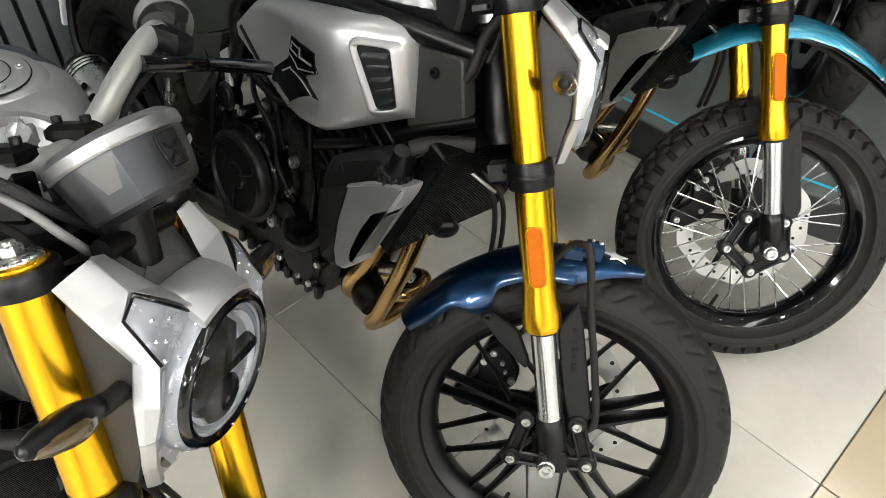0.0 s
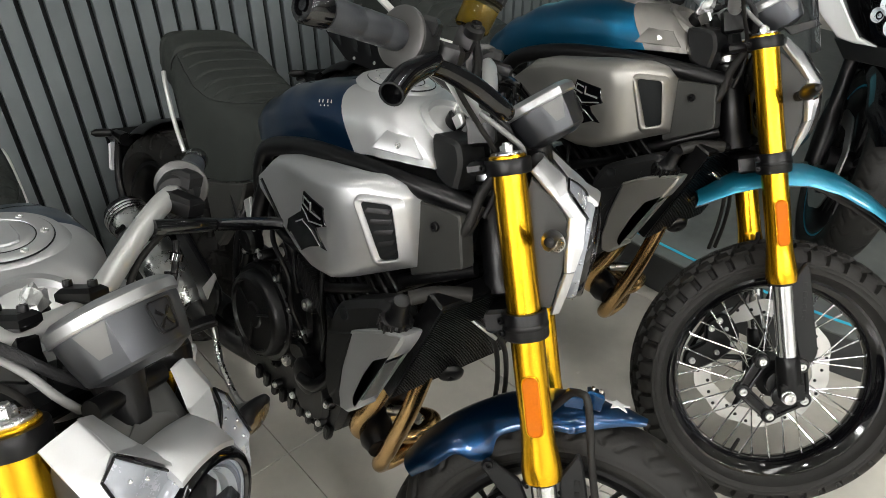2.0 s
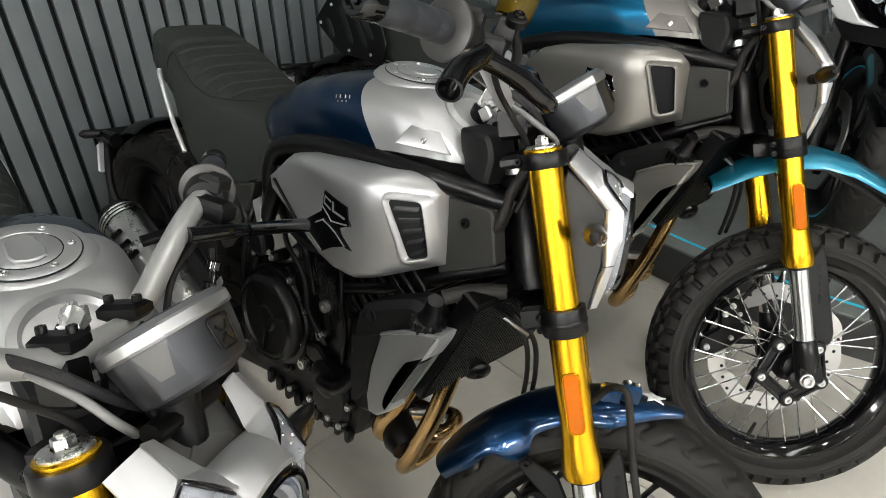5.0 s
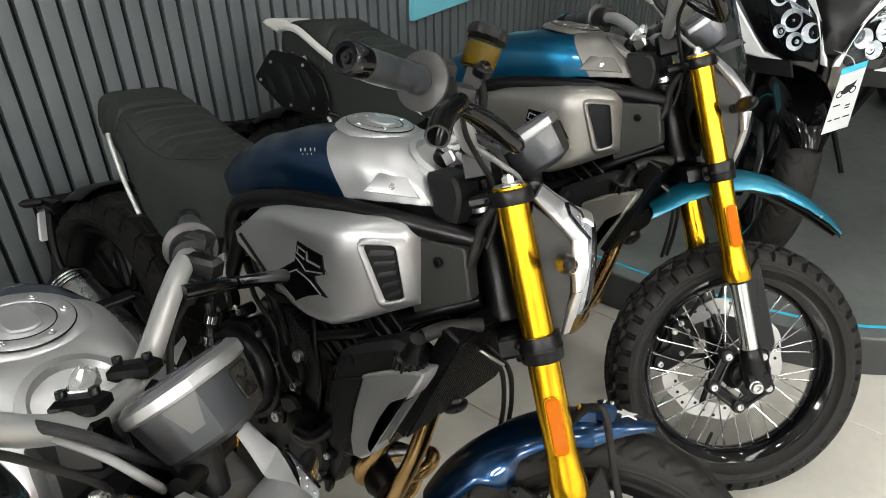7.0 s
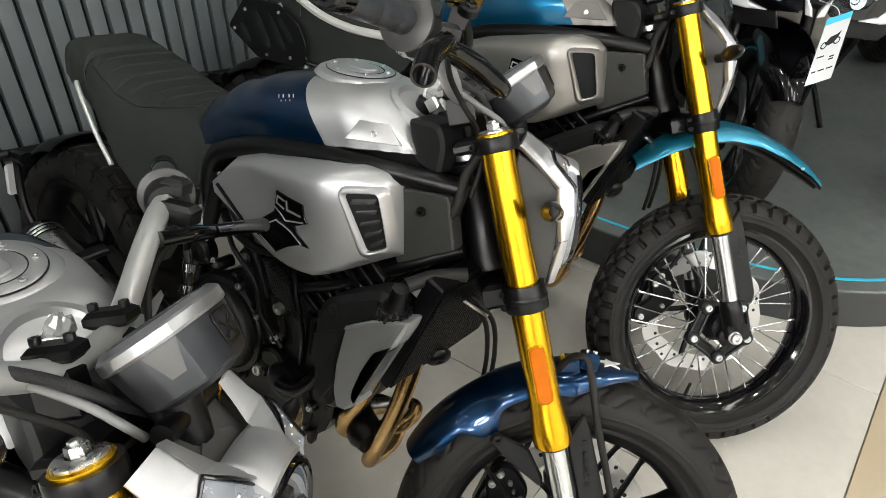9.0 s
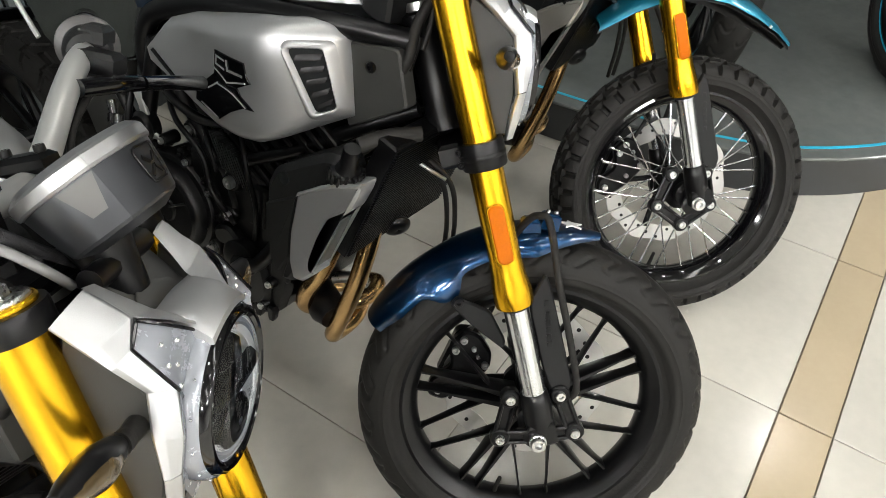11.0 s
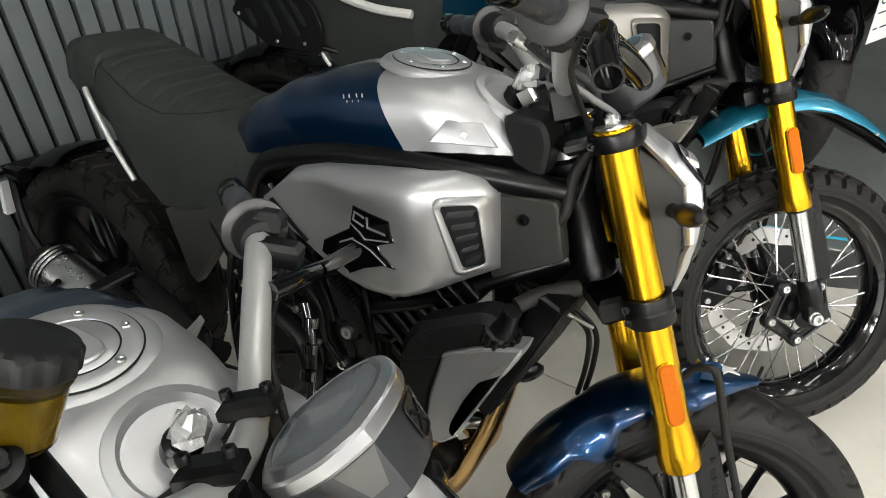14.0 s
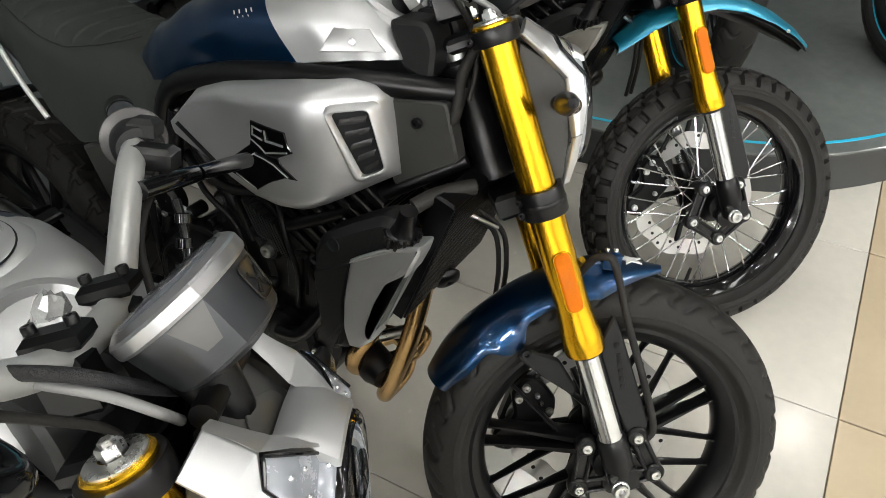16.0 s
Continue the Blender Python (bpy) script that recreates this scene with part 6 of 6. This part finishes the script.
    part("muffler_end", Geo().lathe([(0.057, 0.315), (0.058, 0.345), (0.052, 0.362), (0.035, 0.362), (0.03, 0.34), (0.001, 0.33)], a, b2 - a, 40), GLOSS, pipe, "black muffler end")
    ax = (b2 - a).normalized()
    for k in range(3):
        part("muffler_ring", Geo().lathe([(0.0575, 0.318 + 0.010 * k), (0.0592, 0.320 + 0.010 * k), (0.0592, 0.3225 + 0.010 * k), (0.0575, 0.3245 + 0.010 * k)], a, ax, 40), STEEL, pipe)
    sl = Geo()
    for k in range(3):
        c = a + ax * (0.20 + 0.04 * k) + Vector((0.02, -0.052, 0.024))
        sl.tube([c + Vector((0.012, 0.004, 0.012)), c + Vector((-0.010, -0.003, -0.014))], 0.007, 8)
    part("muffler_slot", sl, ENGINE, pipe)
    pg = Geo().prism(rounded([(-1.00, 0.30), (-0.94, 0.42), (-1.02, 0.45), (-1.16, 0.50), (-1.20, 0.47), (-1.06, 0.38)], 1), xz, -0.125, -0.14, 0.004)
    pg.box(pose(-1.17, -0.185, 0.485, 10, 10, -8), (0.03, 0.085, 0.018), 0.004)
    pg.box(pose(-0.965, -0.185, 0.335, 10, 0, -8), (0.035, 0.09, 0.02), 0.004)
    part("footpeg_hanger", pg, BLACK, bike)
    part("heel_guard", Geo().prism([(-1.02, 0.40), (-0.965, 0.47), (-0.955, 0.46), (-0.995, 0.38)], xz, -0.142, -0.146, 0.001), ALU, bike)
    # side stand on the left
    part("side_stand", Geo().tube([(-0.80, 0.12, 0.25), (-0.78, 0.22, 0.10), (-0.77, 0.255, 0.066)], 0.011, 10).box(pose(-0.77, 0.262, 0.066, -12, 0, 0), (0.07, 0.05, 0.008), 0.002), BLACK, bike)


def motorcycle(name, label, x, y, heading, lean, steer, look_):
    m = pose(x, y, 0, 0, 0, heading) @ Matrix.Rotation(radians(-lean), 4, "X")
    bike = thing("motorcycle", label, "motorcycle", m, group="row of parked motorcycles")
    st = Matrix.Translation(PIVOT) @ Matrix.Rotation(radians(steer), 4, AXIS) @ Matrix.Translation(-PIVOT)
    c = look_ == "turquoise"
    panel = CHAMPAGNE if c else SILVER
    front_wheel(bike, st, c)
    rear_wheel(bike)
    fork_legs(bike, st)
    lower_bits(bike, st, c)
    if c:
        high_fender(bike, st)
    else:
        low_fender(bike, st)
    headlamp(bike, st, SILVER, SMOKEAMBER)
    handlebar(bike, st, ALU, (-0.053, 0.055, -0.011) if name == "a" else (0, 0, 0))
    gauge(bike, st)
    tank(bike, TANKTURQ if c else BLUE, DARKCHAMP if c else SILVER, True)
    side_panels(bike, panel, not c)
    frame_tubes(bike)
    seat(bike, c)
    engine(bike, CHAMPAGNE if c else SILVER)
    if c:
        # small clear screen on a bracket over the lamp
        def scr(u, v):
            s = (v - 0.5) * 2
            return Vector((-0.165 - 0.085 * u - 0.05 * s * s, 0.125 * s * (1 - 0.25 * u), 1.02 + 0.20 * u))
        w = part("windscreen", Geo().grid(scr, 12, 17), SCREEN, bike, "small clear windscreen", st)
        w.visible_shadow = False
        part("screen_bracket", Geo().prism([(-0.27, 1.035), (-0.215, 1.068), (-0.200, 1.060), (-0.25, 1.025)], xz, -0.085, -0.078, 0.002), BLACK, w)
    return bike


GRIP = material("grip_rubber", (0.026, 0.028, 0.032), 0.36, 0.0, 0.2, 20, 0.15, 400)
FLANGE = material("grey_flange_plastic", (0.042, 0.041, 0.040), 0.36, 0.1, 0.15, 12, 0.05, 500)
LAMPIN = material("lamp_interior", (0.55, 0.57, 0.58), 0.28, 0.45, 0.1, 30)
# Pale blue-grey stands for the lamps' reflection in the dial's film.
DIAL = material("display_face", (0.30, 0.315, 0.34), 0.22, 0.2, 0.1, 20, coat=0.6)
TANKTURQ = material("deep_turquoise_paint", (0.003, 0.085, 0.175), 0.30, 0.9, 0.06, 5, coat=0.55)
BEZEL = material("bezel_metal", (0.40, 0.405, 0.415), 0.30, 0.9, 0.04, 8, 0.02, 900)
DARKCHAMP = material("dark_warm_grey_paint", (0.15, 0.145, 0.135), 0.44, 0.75, 0.04, 5, 0.03, 1400, coat=0.08)
CABLEGREY = material("pale_grey_sheath", (0.15, 0.15, 0.147), 0.4, 0.0, 0.08, 20)
BRAID = material("braided_sleeve", (0.012, 0.012, 0.013), 0.5, 0.0, 0.6, 120, 1.0, 700, spec=0.4)
INNER = material("charcoal_panel", (0.030, 0.030, 0.028), 0.40, 0.1, 0.06, 7, 0.08, 800, spec=0.25)
PODGREY = material("pod_grey", (0.062, 0.065, 0.071), 0.36, 0.85, 0.05, 6, 0.02, 800, coat=0.08)
STRIPLENS = material("light_strip_lens", (0.26, 0.275, 0.305), 0.26, 0.3, 0.04, 40, coat=0.25)
SMOKEAMBER = material("smoked_lens", (0.06, 0.042, 0.02), 0.10, 0.0, 0.3, 60, 0.3, 300, coat=1.0)
CYANP = material("pale_cyan_panel", (0.16, 0.50, 0.60), 0.4, 0.0, 0.04, 3)
FLUIDIN = material("brake_fluid", (0.16, 0.115, 0.006), 0.1, 0.0, 0.25, 60, coat=0.5)
CARDGREY = material("pale_grey_vinyl", (0.42, 0.42, 0.40), 0.5, 0.0, 0.06, 9, 0.2, 600)
WRAP2 = glass("clear_film", (0.95, 0.97, 1.0), 0.10, 1.2)
SCREEN = glass("clear_screen", (0.96, 0.98, 1.0), 0.02, 1.12)

motorcycle("a", "silver and dark blue motorcycle leaning on its stand, nose turned", 0.0433, -0.656, -3.13, 10.19, 33.6, "blue")
motorcycle("b", "silver and dark blue motorcycle with gold forks on cast wheels", 0.0, 0.0, 0.0, 13.0, 34.9, "blue")
motorcycle("c", "turquoise and warm grey motorcycle with gold forks and wire wheels", 0.0089, 0.7412, 3.3, 13.0, 38.1, "turquoise")


# ---- touring motorcycles on the platform ----
def tourer(m):
    bike = thing("motorcycle", "white and black touring motorcycle with split headlights on the platform", "motorcycle", m, group="motorcycles on the platform")
    ax = Vector((0, 0, 0.302))
    st = Matrix.Translation((0.085, -0.080, 0)) @ Matrix.Rotation(radians(16), 4, Vector((-0.42, 0, 0.907))) @ Matrix.Translation((-0.1, 0, 0))
    w = part("front_wheel", wheel_rim(ax, 0.218, 0.046), BLACK, bike, "black wheel with a thin cyan rim line", st)
    part("tyre", tyre(ax, 0.302, 0.060, 0.224, road_tread, 0.003), RUBBER, w, "worn black road tyre")
    part("rim_line", Geo().lathe([(0.2255, -0.0485), (0.2315, -0.0478), (0.2315, -0.0465), (0.2255, -0.0472)], ax, (0, 1, 0), 72), CYAN, w)
    part("hub", Geo().lathe([(0.012, -0.09), (0.04, -0.08), (0.04, 0.08), (0.012, 0.09)], ax, (0, 1, 0), 24, True), BLACK, w)
    for k in range(10):
        a = 2 * math.pi * k / 10
        part("spoke", Geo().tube([ax + Vector((0.035 * math.cos(a), 0, 0.035 * math.sin(a))), ax + Vector((0.2 * math.cos(a + 0.15), 0, 0.2 * math.sin(a + 0.15)))], [0.014, 0.008], 8), BLACK, w)
    for y in (-0.066, 0.066):
        part("brake_disc", ring_plate(ax, y, 0.105, 0.15, 0.0024, 80, 0.003, 9), DISC, w)
    # forks
    d = Vector((-0.42, 0, 0.907))
    for y in (-0.105, 0.105):
        f = part("fork_leg", Geo().lathe([(0.028, -0.02), (0.03, 0.10), (0.024, 0.14), (0.021, 0.16), (0.021, 0.38), (0.03, 0.40), (0.03, 0.72)], ax + Vector((0, y, 0)), d, 24, True), BLACK, bike, "", st)
        part("brake_caliper", Geo().box(pose(-0.10, y * 0.86, 0.40, 0, -35, 0), (0.05, 0.05, 0.11), 0.012), BLACK, f)
    # fender
    def fen(u, v):
        a = radians(38 + 114 * u)
        s = (v - 0.5) * 2
        wv = 0.084 * min(1, 0.55 + 2.6 * u)
        r = 0.264 + 0.066 * math.cos(1.5 * s) ** 0.8
        return ax + Vector((r * math.cos(a), wv * math.sin(1.5 * s), r * math.sin(a)))
    g = Geo().grid(fen, 30, 15)
    k = len(g.v)
    g.f += [tuple(i + k for i in q[::-1]) for q in list(g.f)]
    g.v += [tuple(Vector(p) + (ax - Vector(p)).normalized() * 0.004) for p in g.v]
    part("front_fender", g, GLOSS, bike, "glossy black front mudguard", st)
    # nose: black core, white sides and centre blade, two faceted lamps
    core = Geo().rings([[Vector((x, y * w2, z0 + (z1 - z0) * q)) for y, q in ((-1, 0.25), (-0.5, 0), (0.5, 0), (1, 0.25), (1, 0.8), (0.5, 1), (-0.5, 1), (-1, 0.8))]
                        for x, w2, z0, z1 in ((0.262, 0.025, 0.775, 0.84), (0.20, 0.085, 0.745, 0.95), (0.10, 0.14, 0.735, 1.03), (-0.05, 0.18, 0.70, 1.10), (-0.25, 0.19, 0.66, 1.06), (-0.42, 0.16, 0.62, 1.0))])
    part("nose", core, BLACK, bike, "black nose")
    for side in (-1, 1):
        def face(a, b, h):
            return Vector((0.268 - 0.62 * a - 0.35 * max(0, b - 0.80) + h, side * a, b))
        lens = [(0.197, 0.899), (0.119, 0.916), (0.054, 0.844), (0.028, 0.757), (0.04, 0.747), (0.116, 0.766), (0.155, 0.813)]
        hl = part("headlight", Geo().prism(lens, face, -0.02, 0.002, 0.003), GLOSS, bike, "faceted black headlight")
        for cy, cz, r in ((0.095, 0.885, 0.034), (0.058, 0.815, 0.026), (0.108, 0.832, 0.030), (0.150, 0.880, 0.026), (0.060, 0.870, 0.020), (0.090, 0.785, 0.024), (0.132, 0.800, 0.018)):
            c = face(cy, cz, 0.006)
            part("reflector", Geo().lathe([(r, 0.006), (r * 0.85, 0.002), (r * 0.5, -0.008), (r * 0.2, -0.006), (0.002, -0.002)], c, (0.8, side * 0.5, 0.15), 24), LAMPIN, hl)
        part("lamp_bar", Geo().prism([(0.045, 0.85), (0.14, 0.88), (0.142, 0.872), (0.047, 0.842)], face, 0.002, 0.010, 0.002), BULB, hl)
        cover = part("lens", Geo().prism(lens, face, 0.016, 0.018, 0.001), LENS, hl)
        cover.visible_shadow = False
        part("lamp_housing", Geo().prism([(0.282, 0.881), (0.2, 0.898), (0.158, 0.812), (0.119, 0.764), (0.037, 0.745), (0.112, 0.729), (0.155, 0.737), (0.194, 0.775)], face, -0.02, 0.008, 0.003), GLOSS, bike, "glossy black lamp surround")
        part("vee_trim", Geo().prism([(0.116, 0.917), (0.083, 0.924), (0.048, 0.853), (0.021, 0.782), (0.011, 0.768), (0.005, 0.748), (0.023, 0.749), (0.047, 0.846)], face, -0.012, 0.022, 0.004), WHITE, bike, "white trim between the lamps")
        part("side_band", Geo().prism([(0.378, 0.86), (0.288, 0.88), (0.262, 0.843), (0.195, 0.772), (0.156, 0.733), (0.112, 0.729), (0.167, 0.717), (0.209, 0.716), (0.262, 0.752), (0.318, 0.801)], face, -0.03, 0.014, 0.005), WHITE, bike, "white nose fairing")
        part("nose_vent", Geo().prism([(0.216, 0.704), (0.089, 0.73), (0.072, 0.686), (0.179, 0.667)], face, -0.04, -0.004, 0.003), PLASTIC, bike, "black louvred vent")
        def flank(a, b, h):
            return Vector((a, side * (0.205 - 0.55 * max(0, a + 0.06) - 0.15 * max(0, -0.2 - a) + h), b))
        sidep = [(0.165, 0.84), (0.10, 0.80), (-0.02, 0.765), (-0.16, 0.735), (-0.30, 0.70), (-0.46, 0.72), (-0.50, 0.86), (-0.38, 1.0), (-0.15, 1.08), (0.05, 1.06), (0.11, 0.97)]
        part("side_fairing", Geo().prism(sidep, flank, -0.012, 0.006, 0.005), WHITE, bike, "white side fairing")
        part("fairing_inset", Geo().prism([(0.10, 0.955), (0.085, 0.86), (0.03, 0.83), (-0.10, 0.93), (-0.20, 1.02), (-0.02, 1.03)], flank, 0.004, 0.009, 0.002), BLACK, bike)
        part("lower_fairing", Geo().prism([(0.09, 0.79), (-0.16, 0.725), (-0.45, 0.70), (-0.62, 0.45), (-0.55, 0.30), (-0.38, 0.34), (-0.22, 0.52), (-0.10, 0.66)], flank, -0.03, -0.008, 0.004), BLACK, bike)
        part("indicator", Geo().tube([(0.08, side * 0.13, 0.77), (0.07, side * 0.19, 0.775), (0.06, side * 0.235, 0.78)], [0.008, 0.014, 0.006], 10), SMOKEAMBER, bike)
    # engine, tank, seat and tail
    en = part("engine", Geo().prism(rounded([(-0.86, 0.26), (-0.84, 0.52), (-0.70, 0.64), (-0.48, 0.66), (-0.44, 0.40), (-0.54, 0.24)], 1), xz, -0.16, 0.16, 0.015), CHAMPAGNE, bike, "warm grey engine")
    part("clutch_cover", Geo().lathe([(0.10, 0.0), (0.10, 0.03), (0.085, 0.045), (0.05, 0.045), (0.04, 0.055), (0.001, 0.055)], Vector((-0.70, -0.155, 0.45)), (0, -1, 0), 40), CHAMPAGNE, en)
    part("fuel_tank", Geo().rings([[Vector((x, wv * math.cos(a), zc + h * math.sin(a))) for a in (2 * math.pi * q / 20 for q in range(20))] for x, wv, zc, h in ((-0.40, 0.10, 0.96, 0.09), (-0.52, 0.16, 0.97, 0.13), (-0.68, 0.16, 0.94, 0.13), (-0.82, 0.09, 0.87, 0.07))]), WHITE, bike)
    part("seat", Geo().rings([[Vector((x, wv * math.cos(a), zc + h * math.sin(a))) for a in (2 * math.pi * q / 20 for q in range(20))] for x, wv, zc, h in ((-0.78, 0.08, 0.84, 0.03), (-0.95, 0.15, 0.82, 0.05), (-1.15, 0.14, 0.87, 0.05), (-1.40, 0.11, 0.92, 0.04), (-1.52, 0.06, 0.94, 0.02))]), LEATHER, bike)
    rw = Vector((-1.43, 0, 0.302))
    r = part("rear_wheel", wheel_rim(rw, 0.216, 0.068), BLACK, bike)
    part("tyre", tyre(rw, 0.302, 0.085, 0.222, road_tread, 0.003), RUBBER, r)
    part("swingarm", Geo().tube([(-0.88, -0.12, 0.36), (-1.43, -0.13, 0.302)], 0.03, 10).tube([(-0.88, 0.12, 0.36), (-1.43, 0.13, 0.302)], 0.03, 10).tube([(-1.43, -0.14, 0.302), (-1.43, 0.14, 0.302)], 0.02, 12), BLACK, bike)
    part("handlebar", Geo().tube([(-0.42, -0.36, 1.10), (-0.36, -0.24, 1.11), (-0.34, -0.08, 1.07), (-0.34, 0.08, 1.07), (-0.36, 0.24, 1.11), (-0.42, 0.36, 1.10)], 0.013, 12), BLACK, bike)
    part("side_stand", Geo().tube([(-0.75, 0.14, 0.25), (-0.72, 0.25, 0.004)], 0.011, 10), BLACK, bike)
    return bike


d_bike = tourer(pose(-0.150, 1.650, PH, 0, 0, -75))
e_bike = copy_thing(d_bike, pose(0.46, 2.02, PH, 0, 0, -68))
tagged(e_bike, "second touring motorcycle further along the platform")

# price card hung from the nose of the tourer
card = thing("price_card", "white price card with a blue band, hung from a motorcycle", "sign")
P = [Vector(p) for p in ((-0.043, 1.354, 0.903), (0.005, 1.369, 0.931), (0.016, 1.297, 0.784), (-0.034, 1.278, 0.754))]   # top left, top right, low right, low left


def on_card(a, b, h):
    p = P[0].lerp(P[1], a).lerp(P[3].lerp(P[2], a), b)
    n = (P[1] - P[0]).cross(P[3] - P[0]).normalized()
    return p - n * h


part("sheet", Geo().prism([(0, 0), (1, 0), (1, 1), (0, 1)], on_card, -0.0006, 0.0006, 0.0002), CARD, card)
part("band", Geo().prism([(0.0, 0.0), (1.0, 0.0), (1.0, 0.10), (0.0, 0.10)], on_card, 0.0008, 0.0014, 0.0001), CYAN, card)
for a, b, r in ((0.24, 0.42, 0.13), (0.72, 0.40, 0.13)):
    part("drawn_wheel", Geo().rings([[on_card(a + q * math.cos(t), b + q * 0.42 * math.sin(t), h) for t in (2 * math.pi * k / 24 for k in range(24))] for q, h in ((r, 0.0008), (r, 0.0014), (r * 0.66, 0.0014), (r * 0.66, 0.0008))], (False, False)), BLACK, card)
part("drawn_body", Geo().prism([(0.25, 0.40), (0.40, 0.31), (0.62, 0.30), (0.80, 0.26), (0.72, 0.36), (0.60, 0.42), (0.42, 0.44)], on_card, 0.0008, 0.0015, 0.0001), BLACK, card)
for b, a0, a1 in ((0.58, 0.12, 0.40), (0.80, 0.10, 0.26), (0.80, 0.34, 0.58), (0.80, 0.66, 0.9), (0.62, 0.62, 0.8), (0.66, 0.62, 0.8)):
    part("print_bar", Geo().prism([(a0, b), (a1, b), (a1, b + 0.022), (a0, b + 0.022)], on_card, 0.0008, 0.0014, 0.0001), PLASTIC, card)
part("string", Geo().tube([on_card(0.5, 0.02, 0.0), on_card(0.2, -0.15, 0.0), Vector((-0.085, 1.40, 0.93))], 0.0012, 6), CARD, card)

# cyan panel on the batten wall
poster = thing("wall_panel", "plain pale cyan panel mounted on the batten wall", "sign", pose(WALL_X + 0.012, 0, 0))
part("board", Geo().box((0, 2.06, 0.98), (0.02, 0.80, 0.66), 0.003), CYANP, poster)

# ---- wall battens, one by one ----
batten_mesh = mesh_of("batten", Geo().box((0, 0, 1.55), (0.022, PITCH - 0.0155, 3.1), 0.002), BATTEN)
k0 = -116
for k in range(k0, 96):
    y = PHASE + PITCH * k + 0.0155 + (PITCH - 0.0155) / 2
    if not -6.5 < y < 5.2:
        continue
    ob = new("batten", batten_mesh)
    ob.parent = wall
    ob.location = (WALL_X - 0.011, y, 0)
